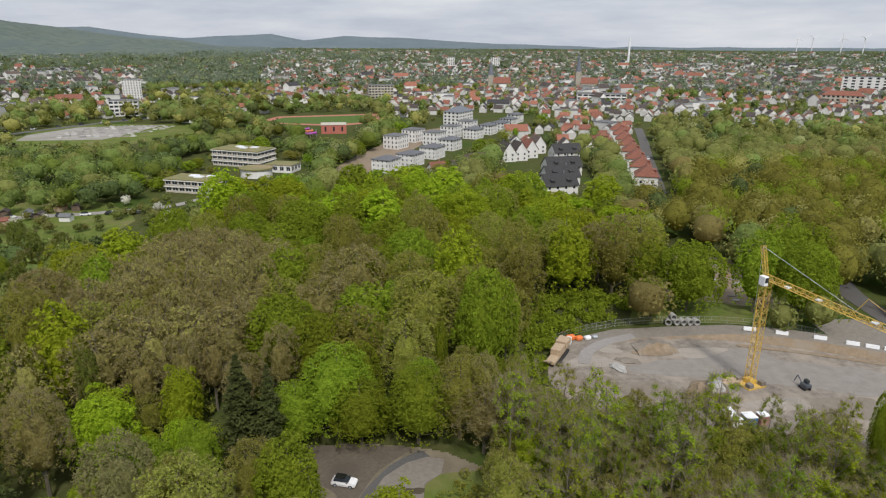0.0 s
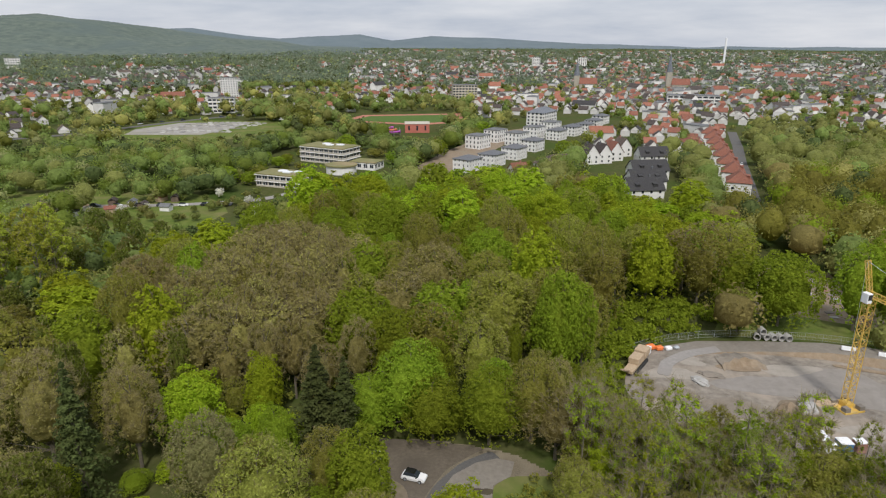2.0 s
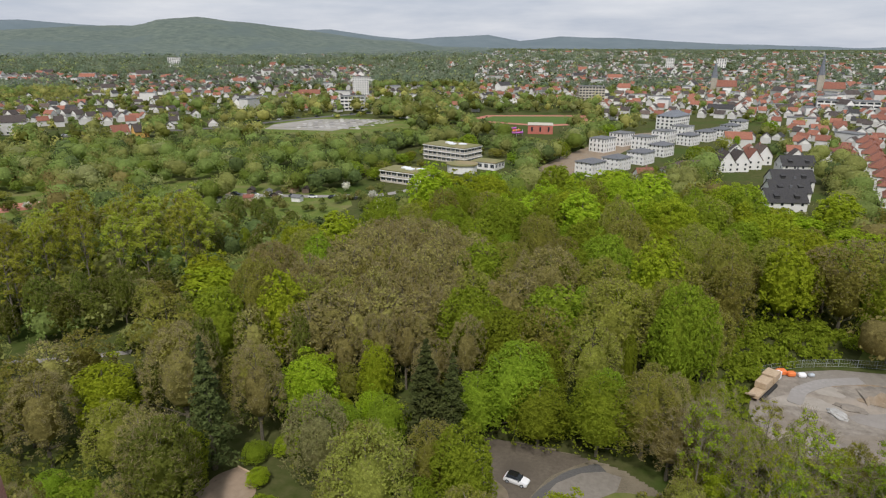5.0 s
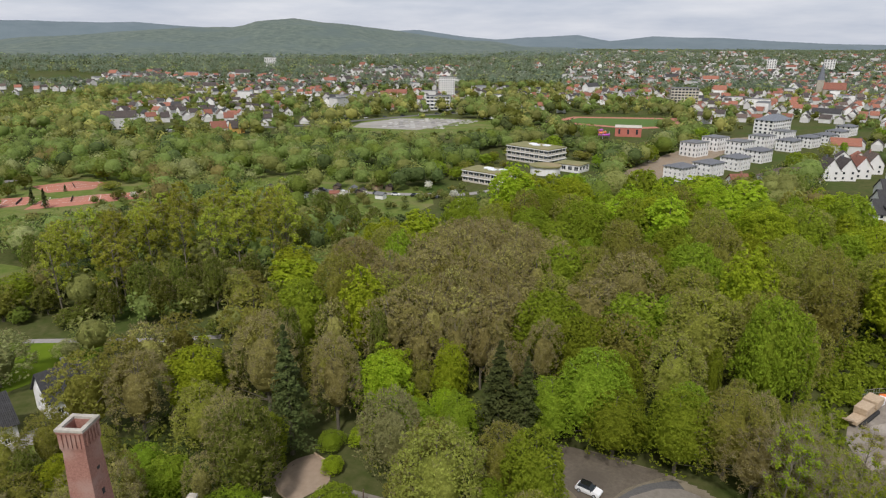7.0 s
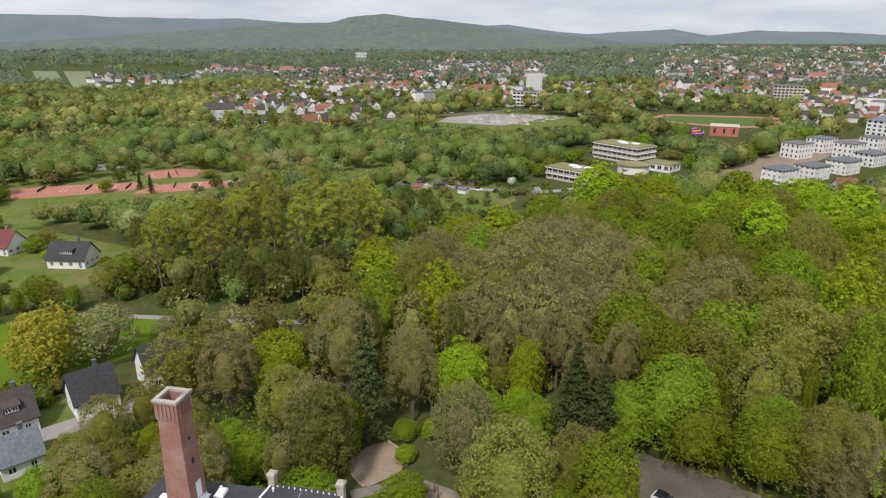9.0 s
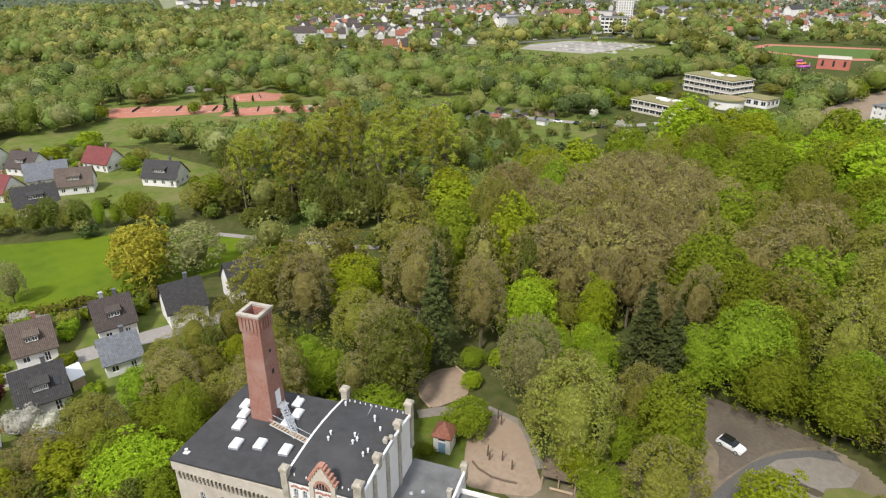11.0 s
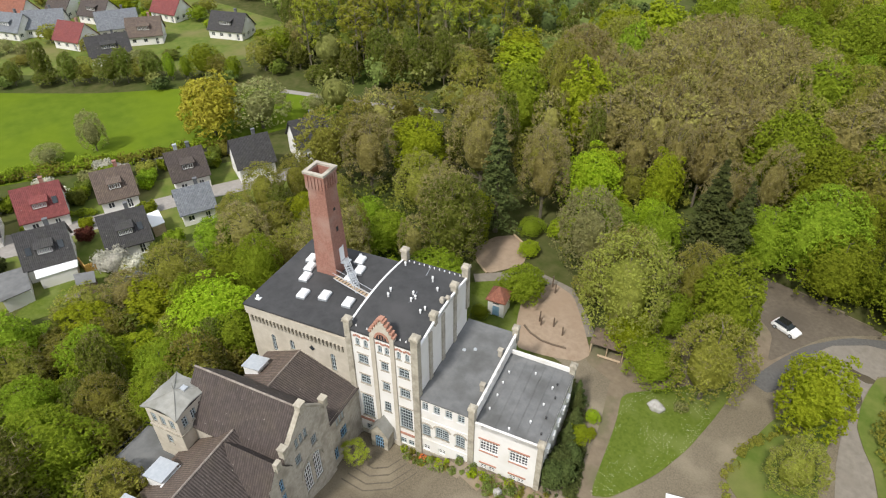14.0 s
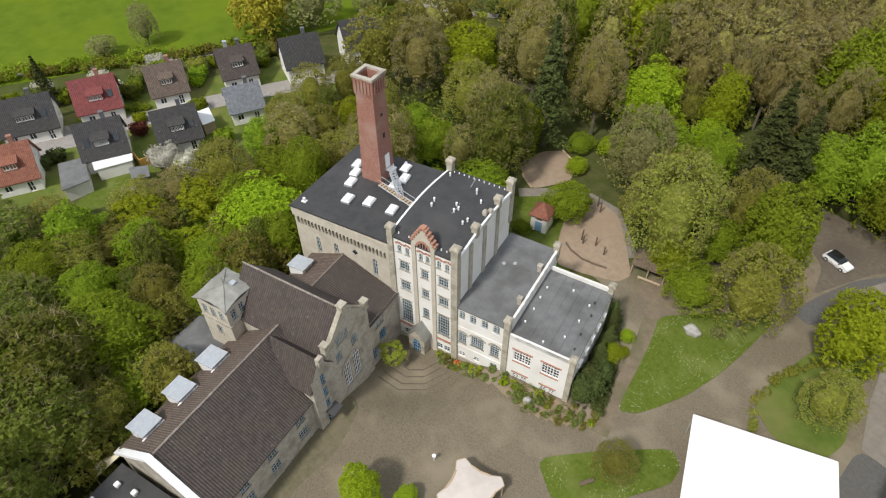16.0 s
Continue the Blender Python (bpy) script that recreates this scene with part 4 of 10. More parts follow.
for hw, z in ((1.57, 18.0), (1.30, 18.5), (1.0, 19.0), (0.68, 19.5), (0.36, 20.0)):
    for s in (-1, 1):
        add_box(bm, 4.87 + s * hw - 0.2, 4.87 + s * hw + 0.2, -0.22, 0.57, z, z + 0.27)
        part("coping", bm, M["brick_trim"], gable, "orange-red brick step on the gable")
        bm = bm_new()
add_box(bm, 4.87 - 0.3, 4.87 + 0.3, -0.22, 0.57, 20.28, 20.5)
part("coping", bm, M["brick_trim"], gable, "orange-red brick steps on the gable")
bm = bm_new()
for k in range(9):                                         # arch of brick round the lunette
    a0, a1 = math.pi * k / 9, math.pi * (k + 1) / 9
    pts = [(4.87 + r * math.cos(a), 17.25 + r * math.sin(a) * 1.15) for r, a in ((0.72, a0), (1.0, a0), (1.0, a1), (0.72, a1))]
    lo = [bm.verts.new((x, -0.21, z)) for x, z in pts]
    hi = [bm.verts.new((x, -0.1, z)) for x, z in pts]
    bm.faces.new(lo)
    for i in range(4):
        bm.faces.new((lo[i], lo[(i + 1) % 4], hi[(i + 1) % 4], hi[i]))
bmesh.ops.remove_doubles(bm, verts=bm.verts[:], dist=0.003)
part("arch", bm, M["brick_trim"], gable, "red brick arch over the lunette")
bm = bm_new()
pts = [(4.87 + 0.72 * math.cos(math.pi * k / 12), 17.25 + 0.83 * math.sin(math.pi * k / 12)) for k in range(13)]
bm.faces.new([bm.verts.new((x, -0.165, z)) for x, z in pts])
lunette = part("window", bm, M["glass"], gable, "half-round attic window")
bm = bm_new()
for x in (4.5, 4.87, 5.24):
    add_box(bm, x - 0.05, x + 0.05, -0.20, -0.166, 17.25, 17.95)
part("glazing_bar", bm, M["brick_trim"], lunette)
# brick hoods over the attic windows
for u in (1.32, 2.48, 4.42, 5.38, 6.98, 8.12):
    bm = bm_new()
    for s in (-1, 1):
        vs = add_box(bm, -0.50, 0.02, -0.10, 0.02, 0, 0.24)
        bmesh.ops.transform(bm, matrix=pose(u, 0, 16.38, 0, s * 28, 0) @ Matrix.Diagonal((-s, 1, 1, 1)), verts=vs)
    part("brick_hood", bm, M["brick_trim"], tower, "small gabled brick hood over the window")
for u, w, z in ((1.9, 1.7, 13.4), (4.9, 1.3, 13.35), (7.55, 1.7, 13.4), (1.9, 1.7, 9.8), (4.9, 1.3, 9.75), (7.55, 1.7, 9.8), (1.85, 2.0, 6.05), (7.5, 2.1, 6.15)):
    bm = bm_new()
    add_box(bm, u - w / 2, u + w / 2, -0.07, 0.015, z, z + 0.18)
    part("lintel", bm, M["grey_stone"], tower, "grey stone window head")
for u, v in ((2.3, 6.2), (2.1, 7.2), (5.0, 7.8), (5.6, 7.2), (5.3, 6.6), (6.0, 11.3), (7.4, 9.8), (7.6, 5.9), (7.3, 5.2), (1.0, 13.2)):
    roof_vent(tower, u, v, 17.3 + 0.72 * math.sin(math.pi * v / 14.8), 0.6 if v != 11.3 else 0.95)
bm = bm_new()                                               # lightning conductor laid over the roof
add_tube(bm, (4.4, 0.4, 17.45), (5.3, 7.4, 18.10), 0.035, sides=5)
add_tube(bm, (5.3, 7.4, 18.10), (4.2, 14.5, 17.45), 0.035, sides=5)
part("lightning_wire", bm, M["galvanised"], tower)
for k in range(11):
    for v in ((0.55, 14.35) if k % 2 == 0 or k > 4 else (14.35,)):
        bm = bm_new()
        add_tube(bm, (1.0 + k * 0.75, v, 17.35), (1.0 + k * 0.75, v, 17.62), 0.10, 0.07, 6)
        part("rail_foot", bm, M["white_metal"], tower, "small white roof-edge peg")
# porch with a gabled zinc roof
bm = bm_new()
wall_plate(bm, 2.5, -2.3, 1.1, [(0.6, 1.9, -2.1, 0.7, 0.6)], face_m(2.85, -1.6, 0), top=[(0, 1.1), (2.5, 1.1), (1.25, 2.8)])
wall_plate(bm, 1.6, -2.3, 1.1, [], face_m(5.35, -1.6, 90))
wall_plate(bm, 1.6, -2.3, 1.1, [], face_m(2.85, 0, 270))
porch = part("porch", bm, M["sandstone"], tower, "sandstone porch")
bm = bm_new()
for s in (-1, 1):
    slab(bm, [(4.1, -1.85, 3.1), (4.1, -0.02, 3.1), (4.1 + s * 1.5, -0.02, 1.05), (4.1 + s * 1.5, -1.85, 1.05)], 0.08)
part("roof", bm, M["zinc"], porch, "grey zinc gable roof over the porch")
door = window(porch, face_m(2.85, -1.6, 0) @ pose(0.6, 0.02, -2.1), 1.3, 2.8, 4, 4, 0.6, "door_blue", name="door")
tagged(door, "light blue glazed double door")

# the stone malt house with corbelled cornice
malt = thing("malt_house", "tall beige stone malt house with corbelled cornice and skylights", "brewery building", BREW)
stone = [(-12.5, -11.85, 8.1, 11.0, 0.33, 2, 4, ST, B), (-9.5, -8.8, 9.5, 11.2, 0.35, 2, 2, ST, B), (-3.15, -2.45, 8.4, 11.4, 0.35, 2, 4, ST, B)]
SM = face_m(-15.7, 0, 0)
bm = bm_new()
wall_plate(bm, 15.7, -2.2, 15.3, [(a + 15.7, b + 15.7, c, d, e) for a, b, c, d, e, *_ in stone], SM)
add_box(bm, -15.6, -0.1, 0.32, 0.36, 0, 15.2)
wall_plate(bm, 15.3, 0, 15.3, [], face_m(0, 0, 90))
wall_plate(bm, 15.7, 0, 15.3, [], face_m(0, 15.3, 180))
wall_plate(bm, 15.3, 0, 15.3, [], face_m(-15.7, 15.3, 270))
part("wall", bm, M["stone_wall"], malt)
put_windows(malt, face_m(0, 0, 0), stone)
bm = bm_new()
slab(bm, [(-15.95, -0.25, 15.35), (-0.02, -0.25, 15.9), (-0.02, 15.5, 15.9), (-15.95, 15.5, 15.35)], 0.28)
part("roof", bm, M["bitumen"], malt, "dark bitumen flat roof with seams")
bm = bm_new()
add_box(bm, -15.85, -0.05, -0.22, 0.01, 14.2, 15.1)
part("cornice", bm, M["stone_wall"], malt, "projecting stone cornice")
bm = bm_new()
for k in range(25):
    u = -15.0 + k * 0.58
    add_box(bm, u - 0.12, u + 0.12, -0.34, 0.0, 13.25, 13.75)
    add_box(bm, u - 0.12, u + 0.12, -0.22, 0.0, 12.65, 13.25)
tagged(part("corbel", bm, M["sandstone"], malt, "row of stone corbels under the cornice"), kind="stuff")
bm = bm_new()
add_box(bm, -15.82, -0.1, -0.20, 0.005, 13.75, 14.2)
part("arcade_band", bm, M["stone_wall"], malt)
bm = bm_new()
vs = add_box(bm, -0.32, 0.32, -0.06, 0.03, -0.32, 0.32, pose(-5.9, 0, 11.2, 0, 45, 0))
part("diamond_window", bm, M["glass"], malt, "small diamond-shaped window")
for (u, v, turn) in ((-12.9, 11.2, 5), (-12.0, 9.4, 5), (-11.3, 7.3, 5), (-9.5, 4.2, 5), (-6.6, 5.0, 5), (-3.0, 5.0, 5), (-5.6, 9.6, 5), (-5.2, 11.4, 5), (-6.3, 13.4, 5)):
    sk = thing_at = new("skylight")
    sk.parent = malt
    sk.matrix_basis = pose(u, v, 15.62 + (u + 8) * 0.035, 0, 0, turn)
    bm = bm_new()
    add_box(bm, -0.62, 0.62, -0.85, 0.85, -0.25, 0.30)
    part("kerb", bm, M["galvanised"], sk)
    bm = bm_new()
    vs = add_box(bm, -0.66, 0.66, -0.9, 0.9, 0.304, 0.62)
    for k in vs[4:]:
        k.co.x *= 0.72
        k.co.y *= 0.78
    part("dome", bm, M["acrylic"], sk, "milky acrylic dome", bevel=0.05)
    tagged(sk, "white acrylic roof light on a metal kerb")
for u, v in ((-14.6, 1.3), (-7.0, 14.6)):
    bm = bm_new()
    add_box(bm, u - 0.35, u + 0.35, v - 0.3, v + 0.3, 15.3, 15.5)
    add_tube(bm, (u, v, 15.5), (u, v, 15.95), 0.16, 0.2, 8)
    part("roof_vent", bm, M["white_metal"], malt)
# the square chimney
chim = thing("brewery_chimney", "tall square red brick chimney with corbelled head", "chimney", BREW)
CU, CV = -9.1, 10.75
bm = bm_new()
vs = add_box(bm, CU - 1.62, CU + 1.62, CV - 1.62, CV + 1.62, 15.3, 28.6)
for k in vs[4:]:
    k.co.x, k.co.y = CU + (k.co.x - CU) * 0.80, CV + (k.co.y - CV) * 0.80
part("shaft", bm, M["brick"], chim)
def square_ring(h, t, z0, z1):
    """A square collar of brickwork in one piece."""
    bm = bm_new()
    q = [[bm.verts.new((CU + sx * r, CV + sy * r, z)) for sx, sy in ((-1, -1), (1, -1), (1, 1), (-1, 1))] for r, z in ((h, z0), (h, z1), (h - t, z1), (h - t, z0))]
    for i in range(4):
        for k in range(4):
            bm.faces.new((q[i][k], q[i][(k + 1) % 4], q[(i + 1) % 4][(k + 1) % 4], q[(i + 1) % 4][k]))
    return bm


head = part("head", square_ring(1.44, 0.45, 28.85, 30.75), M["brick"], chim, "corbelled brick head with ribs")
part("collar", square_ring(1.36, 0.40, 28.6, 28.85), M["brick"], head)
part("collar", square_ring(1.52, 0.50, 30.75, 31.0), M["brick"], head)
for s in range(5):
    o = -1.0 + s * 0.5
    for (x, y) in ((o, -1.47), (o, 1.47), (-1.47, o), (1.47, o)):
        bm = bm_new()
        add_box(bm, CU + x - 0.10, CU + x + 0.10, CV + y - 0.10, CV + y + 0.10, 29.1, 30.7)
        part("rib", bm, M["brick"], head)
bm = bm_new()
h = 1.58
for (a, b, c, d) in ((-h, h, -h, -h + 0.5), (-h, h, h - 0.5, h), (-h, -h + 0.5, -h + 0.5, h - 0.5), (h - 0.5, h, -h + 0.5, h - 0.5)):
    add_box(bm, CU + a, CU + b, CV + c, CV + d, 31.004, 31.3)
part("coping", bm, M["grey_stone"], head, "weathered stone coping")
bm = bm_new()
add_box(bm, CU - 1.25, CU + 1.25, CV - 1.25, CV + 1.25, 28.61, 28.9)
part("flue_floor", bm, M["brick"], head)
bm = bm_new()
add_box(bm, CU + 1.50, CU + 1.585, CV - 0.25, CV + 0.75, 17.3, 19.5)
part("door", bm, M["white_metal"], chim, "pale metal door in the chimney shaft")
# solid black blocks stand in for the shade inside two openings
for z in (22.2, 25.4):
    bm = bm_new()
    add_box(bm, CU + 1.30 - (z - 22) * 0.02, CU + 1.47 - (z - 22) * 0.025, CV - 0.15, CV + 0.3, z, z + 0.7 - (z > 24) * 0.3)
    part("slit_shade", bm, M["rubber"], chim, "black block standing in for a shaded opening in the brickwork")
# steel stair and walkway from the tower roof to the chimney door
stair = thing("roof_stair", "galvanised steel stair and walkway on the brewery roof", "metal stair", BREW)
bm = bm_new()
add_box(bm, CU + 1.55, CU + 2.6, CV - 0.4, CV + 0.9, 17.15, 17.25)
part("landing", bm, M["galvanised"], stair)
for s in (-0.4, 0.5):
    bm = bm_new()
    a, b = Vector((CU + 2.5, CV + s - 0.3, 17.2)), Vector((CU + 5.9, CV + s - 3.2, 15.9))
    add_tube(bm, a, b, 0.09, sides=4)
    add_tube(bm, a + Vector((0, 0, 1)), b + Vector((0, 0, 1)), 0.045, sides=5)
    for k in range(6):
        p = a.lerp(b, k / 5)
        add_tube(bm, p, p + Vector((0, 0, 1)), 0.035, sides=5)
    part("railing", bm, M["galvanised"], stair)
for k in range(11):
    bm = bm_new()
    f = (k + 0.5) / 11
    add_box(bm, -0.14, 0.14, -0.45, 0.45, -0.02, 0.02, pose(CU + 2.5 + 3.4 * f, CV - 0.25 - 2.9 * f, 17.2 - 1.3 * f, 0, 0, -40))
    part("tread", bm, M["galvanised"], stair)
bm = bm_new()
for s in (0, 0.8):
    add_tube(bm, (CU + 1.6, CV - 1.5 - s, 15.9), (0.1, CV - 3.9 - s, 16.5), 0.08, sides=4)
    add_tube(bm, (CU + 1.6, CV - 1.5 - s, 16.8), (0.1, CV - 3.9 - s, 17.4), 0.04, sides=4)
part("walkway_rail", bm, M["galvanised"], stair)
for k in range(14):
    bm = bm_new()
    f = (k + 0.5) / 14
    add_box(bm, -0.17, 0.17, -0.4, 0.4, -0.02, 0.02, pose(CU + 1.6 + 7.6 * f, CV - 1.9 - 2.4 * f, 15.95 + 0.6 * f, 0, 0, -17))
    part("grating", bm, M["timber"], stair)

# the three-storey wing
wing = thing("brewery_wing", "white plastered brewery wing with arched windows and grey flat roof", "brewery building", BREW)
wn_open = [(9.85, 10.65, 7.25, 8.6, 0, 2, 3, "frame_white", B), (11.4, 12.25, 7.25, 8.6, 0, 2, 3, "frame_white", B), (13.0, 13.9, 7.25, 8.6, 0, 2, 3, "frame_white", B), (14.65, 15.55, 7.25, 8.6, 0, 2, 3, "frame_white", B),
           (9.75, 10.9, 2.25, 4.45, 0.5, 4, 5, ST, B), (11.6, 13.45, 2.65, 4.85, 0.6, 6, 5, ST, B), (14.4, 15.65, 2.45, 4.75, 0.5, 4, 5, ST, B),
           (9.8, 10.75, -0.75, 0.2, 0, 2, 2, "", "frame_white"), (12.0, 12.95, -0.5, 0.4, 0, 2, 2, "", "frame_white"), (14.5, 15.5, -0.1, 0.75, 0, 2, 2, "", B)]
WM = face_m(9.4, 0.04, 0)
bm = bm_new()
wall_plate(bm, 7.3, -2.3, 9.2, [(a - 9.4, b - 9.4, c, d, e) for a, b, c, d, e, *_ in wn_open], WM)
add_box(bm, 9.45, 16.65, 0.36, 0.40, -1.5, 9.1)
wall_plate(bm, 15.3, 0, 9.6, [], face_m(16.7, 0.04, 90))
wall_plate(bm, 7.3, 0, 9.2, [], face_m(16.7, 15.3, 180))
part("wall", bm, M["white_wall"], wing)
put_windows(wing, pose(0, 0.04, 0), wn_open)
bm = bm_new()
slab(bm, [(9.42, -0.2, 9.3), (16.6, -0.2, 9.3), (16.6, 15.45, 9.3), (9.42, 15.45, 9.3)], 0.22)
part("roof", bm, M["felt"], wing, "grey felt flat roof with damp stains")
bm = bm_new()
add_box(bm, 16.45, 16.75, 0.4, 15.3, 9.25, 9.75)
part("parapet", bm, M["white_wall"], wing, "white parapet along the lower roof")
for k in range(10):
    bm = bm_new()
    v = 1.2 + k * 1.45
    add_box(bm, 16.68, 16.80, v - 0.18, v + 0.18, 8.2, 9.7)
    part("pilaster", bm, M["white_wall"], wing)
for u, v, z in ((16.5, 0.15, 11.0), (16.5, 15.2, 10.9)):
    pillar(wing, u, v, -0.3 if v < 1 else 8, z, 0.75, 0.75, "sandstone", label="sandstone pillar at the parapet's end")
for u, v in ((16.1, 4.2), (16.0, 10.6)):
    bm = bm_new()
    add_box(bm, u - 0.25, u + 0.25, v - 0.25, v + 0.25, 9.25, 10.3)
    add_box(bm, u - 0.33, u + 0.33, v - 0.33, v + 0.33, 10.3, 10.5)
    part("vent_stack", bm, M["grey_stone"], wing, "short square vent stack")
for u, v in ((12.6, 10.3), (11.3, 9.6)):
    bm = bm_new()
    add_tube(bm, (u, v, 9.29), (u, v, 9.42), 0.28, 0.2, 10)
    part("roof_vent", bm, M["galvanised"], wing)
bm = bm_new()
add_box(bm, 9.45, 16.0, -0.06, 0.03, -1.9, -0.9)
part("plinth", bm, M["sandstone"], wing, "rough sandstone plinth")
bm = bm_new()
add_box(bm, 9.5, 16.1, -0.05, 0.035, 5.35, 5.55)
add_box(bm, 9.5, 16.1, -0.05, 0.035, 1.35, 1.55)
part("string_course", bm, M["white_wall"], wing)
for (u, w, z) in ((10.32, 0.72, 4.0), (12.52, 1.1, 4.3), (15.02, 0.78, 4.3)):
    bm = bm_new()
    for k in range(8):
        a0, a1 = math.pi * k / 8, math.pi * (k + 1) / 8
        pts = [(u + (w + d) * math.cos(a), z + (0.62 + d) * math.sin(a)) for d, a in ((-0.05, a0), (0.17, a0), (0.17, a1), (-0.05, a1))]
        lo = [bm.verts.new((x, -0.05, y)) for x, y in pts]
        hi = [bm.verts.new((x, 0.05, y)) for x, y in pts]
        bm.faces.new(lo)
        for i in range(4):
            bm.faces.new((lo[i], lo[(i + 1) % 4], hi[(i + 1) % 4], hi[i]))
    bmesh.ops.remove_doubles(bm, verts=bm.verts[:], dist=0.003)
    part("arch", bm, M["grey_stone"], wing, "stone arch over the window")

# the low annex
annex = thing("brewery_annex", "low white annex with brick window heads and felt roof", "brewery building", BREW)
an_open = [(17.65, 20.0, 3.6, 5.75, 0, 6, 4, "", "frame_white"), (21.45, 23.8, 3.6, 5.75, 0, 6, 4, "", "frame_white"), (17.8, 18.65, 0.0, 1.1, 0, 2, 3, "", "frame_white"),
           (18.9, 19.75, 0.0, 1.1, 0, 2, 3, "", "frame_white"), (21.65, 22.5, 0.0, 1.1, 0, 2, 3, "", "frame_white"), (22.75, 23.6, 0.0, 1.1, 0, 2, 3, "", "frame_white")]
bm = bm_new()
wall_plate(bm, 8.7, -0.6, 8.25, [(a - 16.7, b - 16.7, c, d, e) for a, b, c, d, e, *_ in an_open], face_m(16.7, 0.02, 0))
add_box(bm, 16.8, 25.3, 0.34, 0.38, -0.2, 7.5)
wall_plate(bm, 13.3, -0.3, 7.95, [], face_m(25.4, 0.02, 90))
wall_plate(bm, 8.7, -0.3, 8.3, [], face_m(25.4, 13.3, 180))
add_box(bm, 16.72, 25.38, 0.02, 0.32, 7.6, 8.27)
add_box(bm, 16.72, 25.38, 13.0, 13.3, 7.6, 8.4)
part("wall", bm, M["white_wall"], annex)
put_windows(annex, pose(0, 0.02, 0), an_open)
bm = bm_new()
slab(bm, [(16.72, 0.3, 7.85), (25.5, 0.3, 7.75), (25.5, 13.05, 7.75), (16.72, 13.05, 7.85)], 0.2)
part("roof", bm, M["felt"], annex, "grey felt flat roof with moss patches")
for k in range(6):
    bm = bm_new()
    add_box(bm, 17.9 + k * 1.25, 17.94 + k * 1.25, 0.4, 12.9, 7.75, 7.875 - k * 0.011)
    part("seam", bm, M["felt"], annex)
for (u, w, z) in ((18.82, 2.75, 5.8), (22.62, 2.75, 5.8), (18.78, 2.3, 1.12), (22.62, 2.3, 1.12)):
    for dz, hh in ((0, 0.22), ):
        bm = bm_new()
        add_box(bm, u - w / 2, u + w / 2, -0.08, 0.03, z + dz, z + dz + hh)
        part("brick_lintel", bm, M["brick_trim"], annex, "red brick window head")
for (u, w, z) in ((18.82, 2.45, 3.42), (22.62, 2.45, 3.42), (18.78, 2.0, -0.16), (22.62, 2.0, -0.16)):
    bm = bm_new()
    add_box(bm, u - w / 2, u + w / 2, -0.10, 0.03, z, z + 0.17)
    part("sill", bm, M["brick_trim"], annex, "red brick window sill")
for u in (18.43, 19.22, 22.23, 23.02):
    bm = bm_new()
    add_box(bm, u - 0.06, u + 0.06, 0.02, 0.12, 3.6, 5.75)
    part("mullion", bm, M["frame_white"], annex)
for u, v, z in ((25.15, 0.2, 9.0), (25.2, 13.1, 9.5)):
    pillar(annex, u, v, -0.3 if v < 1 else 7, z, 0.7, 0.7, "sandstone", label="sandstone corner pillar")
for u, v in ((17.6, 3.0), (17.7, 5.4), (17.6, 7.6), (17.7, 9.6), (20.8, 1.2), (22.8, 3.2), (23.4, 6.4), (23.6, 9.4), (20.9, 10.8), (24.3, 4.6), (24.4, 8.0), (24.5, 2.1), (24.0, 10.2)):
    bm = bm_new()
    add_tube(bm, (u, v, 7.74), (u, v, 8.12), 0.10, 0.13, 7)
    part("roof_vent", bm, M["white_metal"] if u < 24 else M["bitumen"], annex)
bm = bm_new()
for v in (1.5, 3.6, 5.7, 7.8, 9.9):
    add_box(bm, 25.42, 25.75, v, v + 0.9, 5.6, 6.4)
    part("shutter", bm, M["frame_white"], annex)
    bm = bm_new()
bm.free()

# the long stone range along the courtyard
rng_ = thing("courtyard_range", "long grey stone range with dark pantile roof and gables", "brewery building", BREW)
U0, U1, RU = 0.5, -13.7, -6.6
ro = [(v0, v1, z0, z1, 0, nx, 3, ST, B) for v0, v1, z0, z1, nx in (
    (20.0, 21.5, 4.3, 5.9, 4), (20.0, 21.5, 1.4, 3.1, 4), (24.8, 26.3, 4.3, 5.9, 4), (24.8, 26.3, 1.4, 3.1, 4), (29.2, 30.6, 4.3, 5.8, 4), (29.2, 30.6, 1.4, 3.1, 4))]
RM = face_m(U0, -34.0, 90)                                 # wall towards the courtyard: local x runs from the far end
flip = lambda o: (34.0 - o[1], 34.0 - o[0], *o[2:])
bm = bm_new()
longo = [flip(o) for o in ro]
wall_plate(bm, 15.4, -1.0, 6.4, [o[:5] for o in longo if o[1] < 15.4], RM)
wall_plate(bm, 34.0, 0, 6.2, [], face_m(U1, 0, 270))
wall_plate(bm, 14.2, 0, 6.2, [], face_m(U1, -34.0, 0), top=[(0, 6.2), (14.2, 6.2), (14.2, 6.4), (7.1, 11.2), (0, 6.4)])
add_box(bm, 0.06, 0.10, -33.9, -18.7, 0, 6.3)
part("wall", bm, M["grey_stone"], rng_)
put_windows(rng_, RM, [o for o in longo])
bm = bm_new()
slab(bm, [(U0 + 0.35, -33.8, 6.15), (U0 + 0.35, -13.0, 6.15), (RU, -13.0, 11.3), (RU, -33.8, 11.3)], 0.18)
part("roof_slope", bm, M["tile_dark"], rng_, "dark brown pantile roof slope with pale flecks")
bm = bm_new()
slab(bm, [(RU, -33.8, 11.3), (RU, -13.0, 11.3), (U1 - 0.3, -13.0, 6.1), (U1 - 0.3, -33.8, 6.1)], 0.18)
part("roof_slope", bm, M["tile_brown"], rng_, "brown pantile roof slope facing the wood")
bm = bm_new()
